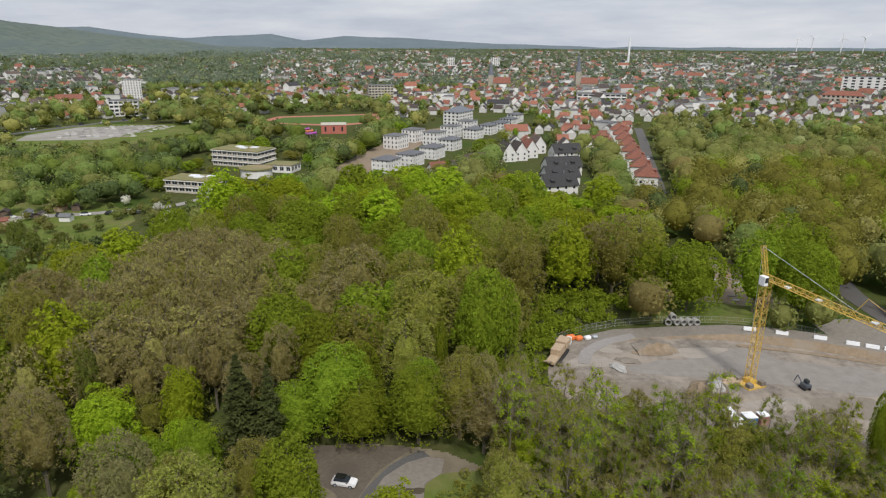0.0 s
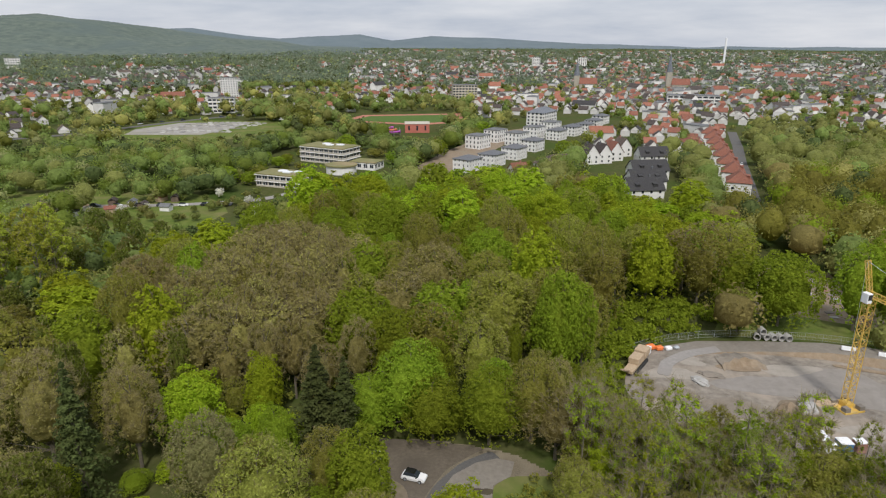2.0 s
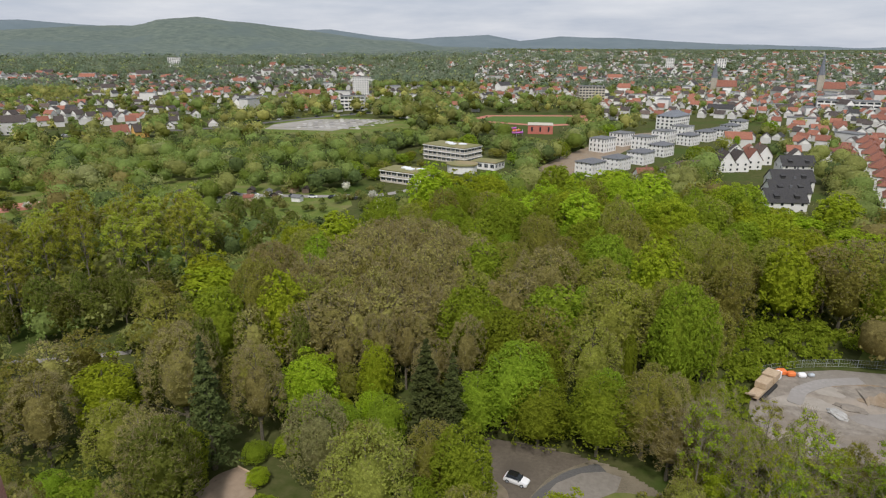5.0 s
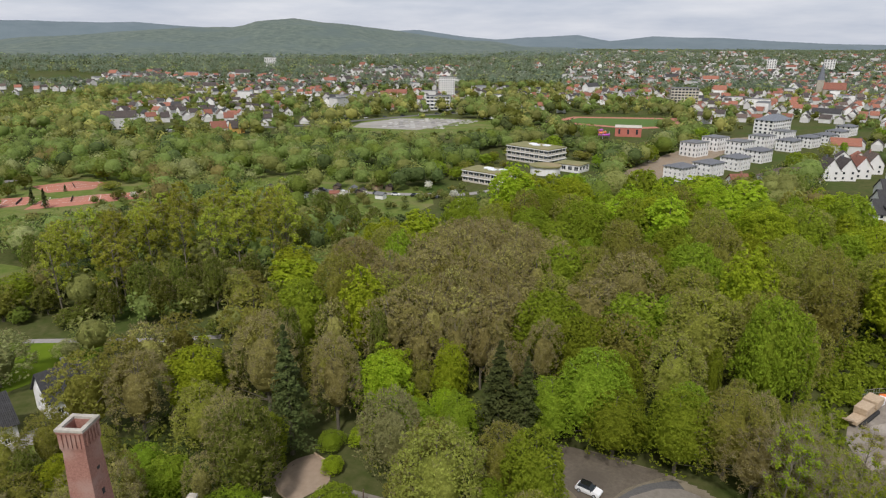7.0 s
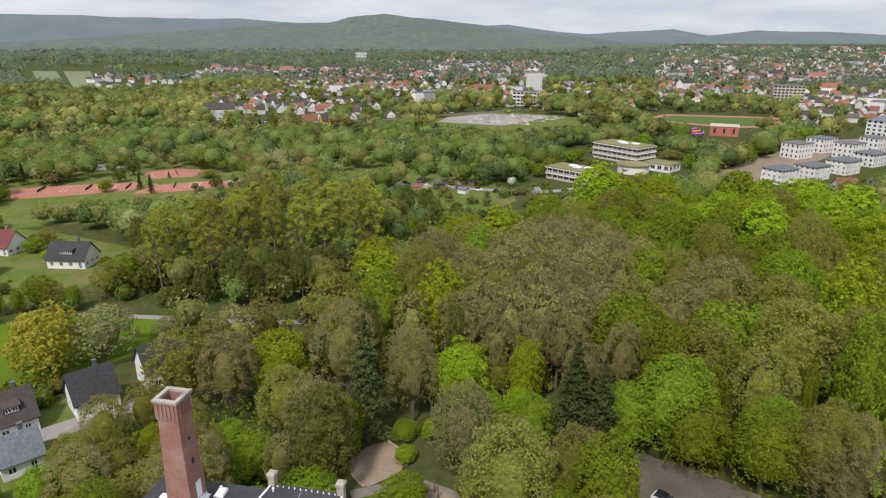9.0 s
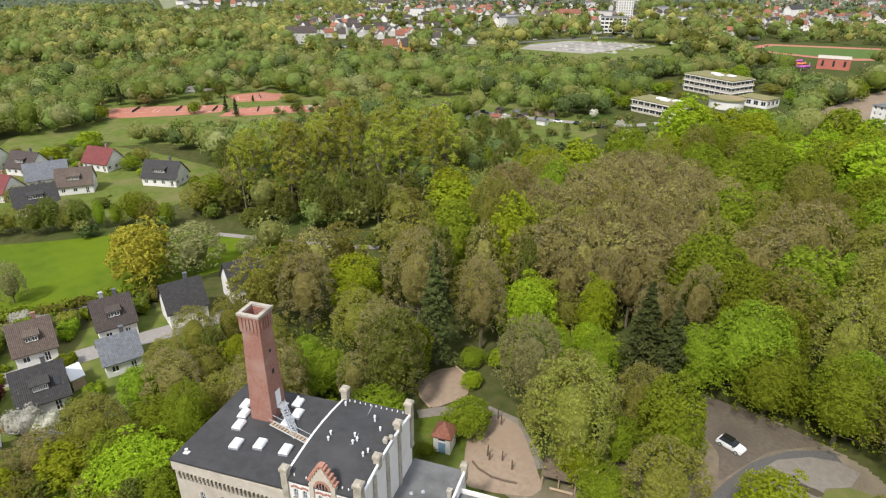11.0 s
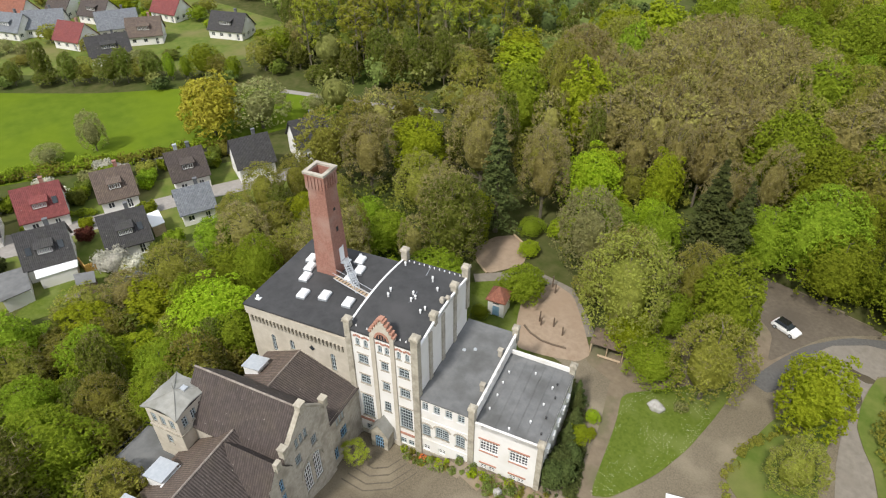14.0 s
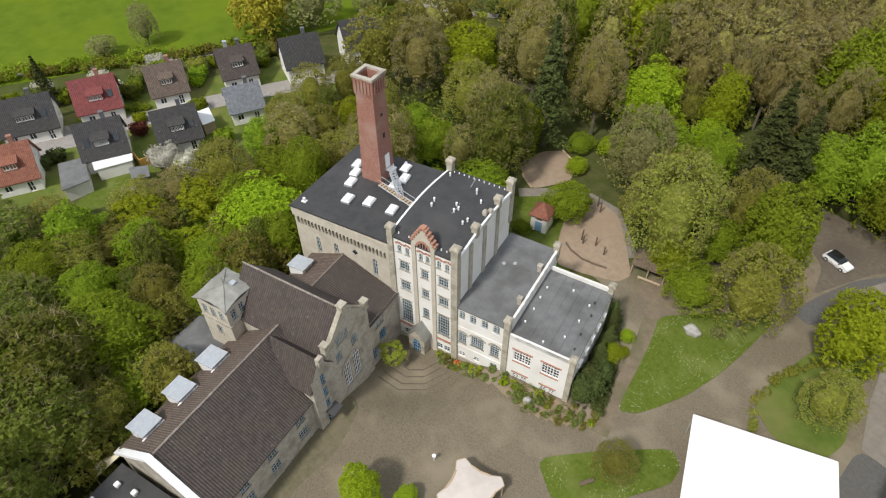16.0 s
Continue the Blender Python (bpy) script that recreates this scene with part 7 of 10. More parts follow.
def fill_wood():
    r = random.Random(11)
    y = 100.0                      # the close-grown stand of half-bare trees forms one smooth rise
    while y < 184:
        x = -88.0
        while x < -34:
            px, py = x + r.uniform(-1.4, 1.4), y + r.uniform(-1.4, 1.4)
            x += 6.4
            if inside(px, py, DOME) and free(px, py, 3.0):
                d = ((px + 61) / 27) ** 2 + ((py - 142) / 42) ** 2
                set_tree("brown" if r.random() < 0.93 else "olive", px, py, 23.5 - 4.8 * d + r.uniform(-0.6, 0.6), r.uniform(3.9, 5.0), keep=1.0)
        y += 5.8
    y = -50.0                      # close young growth beside the brewery and before the building site
    while y < 108:
        x = -98.0
        while x < 132:
            thin = x > 12
            px, py = x + r.uniform(-2.2, 2.2), y + r.uniform(-2.2, 2.2)
            x += 5.9 if thin else 7.0
            edge = px < -82 and py < 50
            if not (thin or py < 20 or edge) or not inside(px, py, WOOD) or any(inside(px, py, b) for b in BLOCKED + BUILT):
                continue
            if not free(px, py, 4.2) or inside(px + 3.4, py + 1.3, BUILT[0]):
                continue
            k = wood_kind(px, py, r)
            set_tree(k, px, py, r.uniform(13, 19) if thin else r.uniform(8, 12) if edge else r.uniform(12, 17), r.uniform(2.4, 3.3) if thin else r.uniform(4.2, 5.6), keep=1.25)
            if thin and r.random() < 0.7:
                plant("ash", px + r.uniform(1.5, 3.0), py + r.uniform(-2.5, 2.5), r.uniform(12, 18), r.uniform(1.7, 2.4))
        y += 5.4
    for tries, r0, r1, h0, h1, keep in ((2600, 6.4, 8.8, 19, 24, 1.62), (3200, 4.6, 6.2, 16, 22, 1.5), (3600, 3.2, 4.4, 12, 18, 1.35)):
        for _ in range(tries):         # old crowns first, then what grows in the gaps between them
            px, py, rad = r.uniform(-98, 76), r.uniform(16, 262), r.uniform(r0, r1)
            if px > 12 and py < 108 or py < 20 or px < -82 and py < 50 or not inside(px, py, WOOD) or any(inside(px, py, b) for b in BLOCKED + BUILT):
                continue
            if not free(px, py, rad * keep) or inside(px + 3.4, py + 1.3, BUILT[0]):
                continue
            k = wood_kind(px, py, r)
            lowly = -62 < px < -42 and py < 89
            if k in ("lime", "spruce") and rad > 6.2 and py < 190:
                k = "olive"
            tall = r.uniform(9, 13) if lowly or (px > 38 and py > 205) else r.uniform(h0, h1) * r.uniform(0.92, 1.1)
            set_tree(k, px, py, tall, rad * (0.88 if py < 112 else 1.0), keep=keep)


def fill_gaps():
    """Lower trees that close the gaps beside the brewery and before the building site."""
    r = random.Random(51)
    for box, n, lo, hi in (((-96, -28, -48, 48), 545, 6, 11), ((12, 120, 52, 104), 330, 5, 11)):
        for _ in range(n):
            x, y = r.uniform(box[0], box[1]), r.uniform(box[2], box[3])
            if not inside(x, y, WOOD) or any(inside(x, y, b) for b in BLOCKED + BUILT) or not free(x, y, 1.4):
                continue
            q = r.random()
            # alders among the low trees darken this part in place of shade
            set_tree("alder" if y < -4 and q < 0.6 else "green" if q < 0.36 else "lime" if q < 0.46 and y > -4 else "alder" if q < 0.7 and x < 0 else "olive", x, y, r.uniform(lo, hi), r.uniform(2.8, 3.8), keep=0.8, near=1)


fill_wood()
fill_gaps()


def wood_edge():
    """Trees that lean out over clearings: along the car park, the sand and the drive."""
    r = random.Random(19)
    for line in ([(-29, 86), (-28, 93), (-25, 98.5), (-14, 99.5), (-4, 99.8), (4, 98.5), (11.5, 94)], [(11.5, 92), (11.5, 70), (9.5, 52)], [(-66.5, 66), (-67, 78), (-60, 80.5), (-53, 77)], [(-44, 74), (-37, 70), (-31, 71), (-24, 73), (-19, 78), (-20, 84)],
                 [bw(-18, 19), bw(-4, 19.5), bw(8, 20)], [bw(-19.5, 15), bw(-19.5, 2), bw(-20, -8), bw(-25, -14), bw(-24, -26), bw(-19, -30), bw(-21, -42)]):
        for (x0, y0), (x1, y1) in zip(line, line[1:]):
            n = max(1, round(math.hypot(x1 - x0, y1 - y0) / 4.2))
            for i in range(n):
                x, y = x0 + (x1 - x0) * i / n + r.uniform(-0.8, 0.8), y0 + (y1 - y0) * i / n + r.uniform(-0.8, 0.8)
                if free(x, y, 2.4):
                    q = r.random()
                    set_tree("green" if q < 0.35 else "olive" if q < 0.75 else "lime" if q < 0.9 else "brown", x, y, *((r.uniform(14, 19), r.uniform(4.4, 5.6)) if y > 92 else (r.uniform(9, 15), r.uniform(3.4, 4.6))))


wood_edge()


def poplars():
    """The tall rows by the stream and the alders before them, down to the meadow."""
    r = random.Random(3)
    stand = [(-200, 112), (-176, 104), (-172, 87), (-160, 90), (-138, 100), (-110, 108), (-101, 126), (-102, 160), (-112, 190), (-138, 200), (-165, 195), (-190, 165), (-200, 130)]
    tall = [(-175, 90), (-159, 90), (-146, 104), (-140, 128), (-118, 148), (-126, 160), (-140, 167), (-162, 150), (-174, 132)]
    y = 88.0
    while y < 205:
        x = -205.0
        while x < -98:
            px, py = x + r.uniform(-2, 2), y + r.uniform(-2, 2)
            x += 6.6
            if not inside(px, py, stand) or not free(px, py, 4.4) or near_line(px, py, ROADS[3], 4):
                continue
            q = r.random()
            if inside(px, py, tall) and q < 0.62:
                k, h, w = "poplar", r.uniform(22, 27), r.uniform(3.2, 4.4)
            else:
                k, h, w = "alder" if q < 0.82 else "olive" if q < 0.9 else "green" if q < 0.95 else "brown", r.uniform(8, 13), r.uniform(3.6, 5.0)
            set_tree(k, px, py, h, w, keep=1.0, near=1, group="trees by the stream")
        y += 6.2
    line = [(-300, -50), (-262, -18), (-213, 28), (-193, 49), (-180, 68), (-168, 82)]
    for (x0, y0), (x1, y1) in zip(line, line[1:]):
        n = round(math.hypot(x1 - x0, y1 - y0) / 5.0)
        for i in range(n):
            q = r.random()
            set_tree("alder" if q < 0.5 else "green" if q < 0.8 else "olive", x0 + (x1 - x0) * i / n + r.uniform(-2, 2), y0 + (y1 - y0) * i / n + r.uniform(-2, 3), r.uniform(5.5, 9) + 3 * max(0, (y0 - 20) / 60), r.uniform(3.0, 4.6), near=1, group="trees along the meadow")


# ---- undergrowth and far woods, uncountable ----
def clumps(name, spots, per, size, material, label, rng, sub=0):
    """Joined far foliage: spots of x, y, z, height and radius become domed crowns of leaf sprays on billows round a dense inside."""
    S = np.array(spots, float)
    n = len(S) * per
    idx = np.repeat(np.arange(len(S)), per)
    lob = rng.integers(0, 26, n)
    cz = 1 - 1.5 * (lob + 0.5) / 26
    a = lob * 2.39996 + S[idx, 0] * 3.0
    far = 0.72 + 0.12 * np.sin(lob * 5.1 + S[idx, 1])
    flat = np.sqrt(1 - cz ** 2) ** 0.85 * (1 + 0.13 * np.sin(2 * a + S[idx, 0]))
    face = np.stack([flat * np.cos(a), flat * np.sin(a), cz], 1)
    d = rays_on_ball(rng, n)
    back = (d * face).sum(1)
    d -= np.where(back < -0.1, 2 * back, 0)[:, None] * face
    mid = np.stack([S[:, 0], S[:, 1], S[:, 2] + S[:, 3] * 0.52], 1)
    rad = np.stack([S[:, 4], S[:, 4], S[:, 3] * 0.45], 1)
    c = mid[idx] + face * far[:, None] * rad[idx] + d * (np.minimum(S[idx, 4], S[idx, 3] * 0.45) * 0.30 * rng.uniform(0.75, 1.08, n))[:, None]
    nr = d * 0.7 + face * 0.5
    nr[:, 2] += 0.25
    core = None
    if sub:
        ball = BALLS[sub]
        wob = 0.66 + 0.07 * np.sin(ball[None, :, 0] * 4.1 + S[:, 0, None]) * np.sin(ball[None, :, 1] * 4.3 + S[:, 1, None]) + 0.05 * np.sin(ball[None, :, 2] * 7 + S[:, 0, None] * 3)
        body = (mid[:, None, :] + ball[None] * rad[:, None, :] * wob[..., None]).reshape(-1, 3)
        core = (body, (BALL_FACES[sub][None] + (np.arange(len(S)) * len(ball))[:, None, None]).reshape(-1, 3))
    me = leaf_mesh(name, c, nr, size, rng, material, core=core)
    return tagged(new(name, me), label, "woodland", kind="stuff")


def undergrowth():
    r, rng = random.Random(21), np.random.default_rng(8)
    a, b = [], []
    for _ in range(2700):
        x, y = r.uniform(-130, 125), r.uniform(-45, 262)
        if not inside(x, y, WOOD) or any(inside(x, y, q) for q in BLOCKED + BUILT):
            continue
        (a if r.random() < 0.6 else b).append((x, y, 0, r.uniform(2.5, 7.5), r.uniform(1.6, 3.4)))
    # darker leaf here puts the shade of the gaps into the bushes' colour
    clumps("undergrowth", a, 64, 0.34, M["leaf_alder"], "dark green bushes and saplings under the trees", rng)
    clumps("undergrowth", b, 64, 0.34, M["leaf_olive"], "olive scrub under the trees", rng)


undergrowth()


poplars()


# trees and hedges between the tennis courts
for kind, x, y, h, r in [("alder", -312, 176, 7, 3.2), ("green", -297, 160, 6, 3.0), ("spruce", -288, 172, 8, 2.2), ("alder", -322, 190, 8, 3.6), ("spruce", -300, 196, 9, 2.4), ("olive", -283, 208, 8, 3.8), ("green", -306, 224, 9, 4.2),
                         ("spruce", -276, 170, 9, 2.4), ("brown", -331, 152, 7, 3.2), ("alder", -262, 196, 9, 4.0), ("green", -318, 124, 7, 3.4), ("spruce", -346, 146, 11, 3.0)]:
    set_tree(kind, x, y, h, r, near=0, group="trees round the tennis courts")


# ---- houses ----
def roof_mesh(w, d, eave, ridge, over=0.45, hip=0.0):
    """Two slopes (or four) over a plan w by d, ridge along x."""
    bm = bm_new()
    k = (ridge - eave) / (d / 2)
    lo = eave - over * k
    x0, x1, y1 = -w / 2 - over, w / 2 + over, d / 2 + over
    for s in (-1, 1):
        slab(bm, [(x0, s * y1, lo), (x1, s * y1, lo), (x1 - hip - (over if hip else 0), 0, ridge), (x0 + hip + (over if hip else 0), 0, ridge)][::s], 0.22)
    if hip:
        for s, x in ((-1, x0), (1, x1)):
            slab(bm, [(x, -y1, lo), (x, y1, lo), (x - s * (hip + over), 0, ridge)][::-s], 0.22)
    return bm


def house(label, x, y, deg, w, d, eave, ridge, wall, roof, rows=1, dormer=0, chimneys=1, hip=0.0, skylight=0, z=0.0, name="house", group="houses", win=1.0):
    """A dwelling with plastered walls, windows in their reveals, a tiled roof, dormers and chimney."""
    h = thing(name, label, "house", pose(x, y, z, 0, 0, deg), group)
    bm = bm_new()
    sides = [(w, pose(-w / 2, -d / 2, 0)), (d, pose(w / 2, -d / 2, 0, 0, 0, 90)), (w, pose(w / 2, d / 2, 0, 0, 0, 180)), (d, pose(-w / 2, d / 2, 0, 0, 0, 270))]
    opens = []
    for n, (length, m) in enumerate(sides):
        o = []
        count = max(2, int(length / 2.7)) if y < 250 else 0 if n == 2 else max(2, int(length / 4))
        for r in range(rows):
            z0 = 0.9 + r * 2.75
            for k in range(count):
                c = length * (k + 0.5) / count
                if n == 0 and r == 0 and k == count - 1:
                    o.append((c - 0.5, c + 0.5, 0.1, 2.15, 0))
                else:
                    o.append((c - 0.6 * win, c + 0.6 * win, z0, z0 + 1.25, 0))
        if n in (1, 3) and not hip and ridge - eave > 3:
            z0 = eave - 0.2 if rows == 1 else eave + 0.1
            o += [(length / 2 - 1.5, length / 2 - 0.5, z0 + 0.5, z0 + 1.6, 0), (length / 2 + 0.5, length / 2 + 1.5, z0 + 0.5, z0 + 1.6, 0)]
        top = None
        if n in (1, 3) and not hip:
            zt = max(eave, max(q[3] for q in o) + 0.15)
            cut = length / 2 * (zt - eave) / (ridge - eave)
            wall_plate(bm, length, 0, eave, [q for q in o if q[3] < eave], m, 0.2)
            # gable: a plate cut to the roof line
            gab = [q for q in o if q[3] >= eave]
            pts = [(0, eave), (length, eave), (length / 2, ridge)]
            bm.faces.new([bm.verts.new(m @ Vector((px, 0, pz))) for px, pz in pts])
            for q in gab:
                window(h, m @ pose(q[0], -0.16, q[2]), q[1] - q[0], q[3] - q[2], 2, 1, 0, "frame_white", plain=y > 250)
            o = [q for q in o if q[3] < eave]
        else:
            o = [q for q in o if q[3] < eave]
            wall_plate(bm, length, 0, eave, o, m, 0.2)
        for q in o:
            window(h, m @ pose(q[0], 0, q[2]), q[1] - q[0], q[3] - q[2], 2, 1 if q[3] - q[2] < 1.6 else 2, 0, "frame_white", name="window" if q[2] > 0.5 else "door", plain=y > 250)
    part("wall", bm, M[wall], h)
    r = part("roof", roof_mesh(w, d, eave, ridge, hip=hip), M[roof], h)
    k = (ridge - eave) / (d / 2)
    for i in range(dormer):
        dx = 0.0 if dormer == 1 else (-w / 4 + i * w / 2)
        dw = w * 0.36 if dormer == 1 else 2.0
        y0 = -d / 2 + 1.0
        zb = eave + k * 1.0
        do = new("dormer")
        do.parent = h
        bm = bm_new()
        yt = -d / 2 + (1.0 + 1.5 / k + 0.9)
        slab(bm, [(dx - dw / 2 - 0.2, y0 - 0.3, zb + 1.45), (dx + dw / 2 + 0.2, y0 - 0.3, zb + 1.45), (dx + dw / 2 + 0.2, yt + 0.6, zb + 2.2), (dx - dw / 2 - 0.2, yt + 0.6, zb + 2.2)], 0.14)
        part("roof", bm, M[roof], do)
        bm = bm_new()
        add_box(bm, dx - dw / 2, dx + dw / 2, y0, yt, zb - 0.2, zb + 1.38)
        part("cheek", bm, M[roof], do)
        nwin = 3 if dw > 2.6 else 2
        for j in range(nwin):
            window(do, pose(dx - dw / 2 + 0.15 + j * (dw - 0.3) / nwin, y0 - 0.16, zb + 0.2), (dw - 0.3) / nwin - 0.12, 1.0, 2, 1, 0, "frame_white", plain=y > 250)
    for i in range(chimneys):
        cx = (w * 0.18) * (1 - 2 * (i % 2))
        bm = bm_new()
        add_box(bm, cx - 0.35, cx + 0.35, 0.3, 0.95, ridge - 1.2, ridge + 0.9)
        add_box(bm, cx - 0.42, cx + 0.42, 0.23, 1.02, ridge + 0.9, ridge + 1.05)
        part("chimney", bm, M["slate" if i == 0 and roof in ("tile_black", "tile_dark", "tile_grey") else "brick" if i == 0 else "galvanised"], h)
    for i in range(skylight):
        bm = bm_new()
        yy = -d * 0.30
        zz = eave + k * (d / 2 + yy) + 0.06
        add_box(bm, -0.45, 0.45, -0.7, 0.7, -0.03, 0.06, pose((w * 0.34) * (1 - 2 * i), yy, zz, math.degrees(math.atan(k)), 0, 0))
        part("skylight", bm, M["glass"], h)
    return h


ROW = [("white house with black tiled roof and broad dormer", -131.2, 2.2, 10.5, 9.2, 3.2, 8.6, "white_wall", "tile_black", 1, 1, 1),
       ("cream house with wine-red tiled roof and dormer", -129.9, 14.8, 8.6, 9.6, 3.6, 8.8, "white_wall", "tile_wine", 1, 1, 1),
       ("cream house with brown tiled roof and long dormer", -127.2, 27.9, 7.6, 9.0, 3.4, 8.4, "white_wall", "tile_brown", 1, 1, 0),
       ("cream house with dark brown roof and two chimneys", -124.0, 41.9, 7.8, 9.2, 3.8, 8.8, "white_wall", "tile_dark", 1, 2, 0),
       ("modern house with blue-black roof and glass terrace roof", -113.8, 10.9, 8.2, 9.6, 3.6, 8.8, "white_wall", "tile_black", 1, 1, 2),
       ("house with weathered black tiled roof and dormer", -110.3, 23.3, 8.2, 9.4, 3.2, 8.2, "white_wall", "tile_black", 1, 1, 1),
       ("white house with slate-grey roof half hidden by trees", -111.3, 37.2, 7.0, 8.2, 3.4, 7.2, "white_wall", "tile_grey", 0, 1, 0),
       ("house with orange tiled roof and dormer", -116.4, -3.6, 7.6, 9.2, 3.4, 8.6, "white_wall", "tile_red", 1, 1, 0),
       ("white gabled house with plain black roof", -118.4, 54.2, 8.6, 9.0, 4.4, 9.6, "white_wall", "tile_black", 0, 1, 0),
       ("white gabled house with black roof behind trees", -116.8, 68.0, 8.4, 9.0, 5.0, 10.0, "white_wall", "tile_black", 0, 1, 0),
       ("white house with dark roof by the street", -135.5, -12.5, 9.0, 9.2, 3.4, 8.6, "white_wall", "tile_dark", 1, 1, 0)]
for lab, x, y, w, d, e, rg, wm, rm, dn, ch, sk in ROW:
    house(lab, x, y, 75.6, w * 0.9, d * 0.88, e * 0.95, rg * 0.92, wm, rm, 1, dn, ch, 0, sk, group="street houses")
VALLEY = [("white house with dark roof by the lane", -272, 65, 20, "tile_dark"), ("long white house with dark brown roof", -255, 71, 25, "tile_dark"), ("white house with pale slate roof", -236, 70.5, 70, "tile_grey"),
          ("cream gabled house with brown roof", -221.5, 74, 60, "tile_brown"), ("white house with red tiled roof and dormer", -240, 91, 20, "tile_wine"), ("white house with black roof and terrace", -206.5, 97, 30, "tile_black"),
          ("house with wine-red roof", -233, 55.5, 25, "tile_wine"), ("white house with black roof and conservatory", -212, 58.5, 75, "tile_black"), ("small white house with slate roof", -254, 53, 60, "tile_grey"),
          ("white house with grey roof at the lane's end", -258, 44, 30, "tile_grey"), ("white house with red roof by the lane", -277, 50, 30, "tile_red")]
for i, (lab, x, y, dg, rm) in enumerate(VALLEY):
    house(lab, x, y, dg, 10.5 + (i % 3), 8.6, 3.4, 8.0, "white_wall", rm, 1, i % 2, 1, group="valley houses")
patch("valley_grass", [(-310, 30), (-300, 95), (-250, 112), (-200, 118), (-182, 98), (-186, 76), (-200, 50), (-225, 28), (-262, 8)], 0.055, M["rough_grass"], "house gardens with lawns and hedges in the valley", "garden")

def valley_gardens():
    """Hedges, fruit trees and bushes between the valley houses."""
    r = random.Random(83)
    ring = [(-296, 34), (-292, 92), (-250, 108), (-204, 112), (-188, 98), (-192, 74), (-206, 50), (-228, 32), (-262, 14)]
    n = 0
    while n < 58:
        x, y = r.uniform(-298, -186), r.uniform(12, 112)
        if inside(x, y, ring) and all((x - a) ** 2 + (y - b) ** 2 > 81 for _, a, b, _, _ in VALLEY) and free(x, y, 3.0):
            h = r.uniform(2.8, 6.5)
            set_tree(r.choice(("green", "alder", "olive", "pale", "lime", "dark")), x, y, h, h * r.uniform(0.42, 0.6), keep=0.9, near=0, group="garden trees of the valley")
            n += 1


valley_gardens()


# small garden buildings
def shed(label, ring, h, wall, roof, name="garden_shed", over=0.25, tilt=0.2):
    t = thing(name, label, "shed", group="garden buildings")
    cx, cy = sum(p[0] for p in ring) / 4, sum(p[1] for p in ring) / 4
    t.matrix_basis = pose(cx, cy, 0)
    rel = [(x - cx, y - cy) for x, y in ring]
    bm = bm_new()
    add_poly(bm, [(x * 0.94, y * 0.94) for x, y in rel], 0, h)
    part("wall", bm, M[wall], t)
    bm = bm_new()
    slab(bm, [(x * 1.05, y * 1.05, h + 0.16 + (tilt if i > 1 else 0)) for i, (x, y) in enumerate(rel)], 0.14)
    part("roof", bm, M[roof], t)
    return t


shed("flat-roofed garage with grey felt roof", [(-105.0, 0.9), (-105.1, 5.3), (-112.1, 6.5), (-112.9, 2.4)], 2.7, "white_wall", "felt", "garage", tilt=0)
shed("small dark garden pavilion with pale roof", [(-101.2, 11.2), (-100.0, 13.8), (-102.9, 14.6), (-104.3, 11.8)], 2.3, "timber_dark", "felt", "garden_pavilion")
shed("terrace roof of clear sheets on posts", [(-107.6, 7.0), (-106.4, 13.0), (-109.2, 13.8), (-110.2, 7.4)], 2.4, "white_wall", "acrylic", "terrace_roof")
shed("corrugated carport beside the house", [(-109.1, 27.5), (-109.1, 29.9), (-113.7, 30.7), (-113.7, 28.3)], 2.4, "timber", "acrylic", "carport")
for k in range(9):
    bm = bm_new()
    add_box(bm, -0.06, 0.06, -0.42, 0.42, 0, 1.7)
    f = part("fence_panel", bm, M["timber_gold"])
    f.matrix_basis = pose(-107.0 - (k > 4) * 0.2, 14.6 + (k % 5) * 0.9, 0.05, 0, 0, 8) if k < 5 else pose(-107.4 - (k - 5) * 0.9, 14.2, 0.05, 0, 0, 98)
    tagged(f, "golden stained timber fence panel by the terrace", "fence", "fence panels")
patch("garden_lawn", [(-100.5, 2), (-98.5, 15.5), (-105.6, 17.0), (-106.5, 6.8), (-104.2, 1.5)], 0.075, M["lawn"], "trim garden lawn of the modern house", "lawn")
patch("garden_terrace", [(-101.0, 8.6), (-100.3, 11.6), (-102.6, 12.2), (-103.4, 9.2)], 0.11, M["concrete"], "paved garden seat with table", "terrace")
patch("yard_paving", [(-122.0, 4.5), (-120.5, 9), (-128, 10.0), (-130, 7.0)], 0.10, M["street"], "paved drive between the houses", "drive")

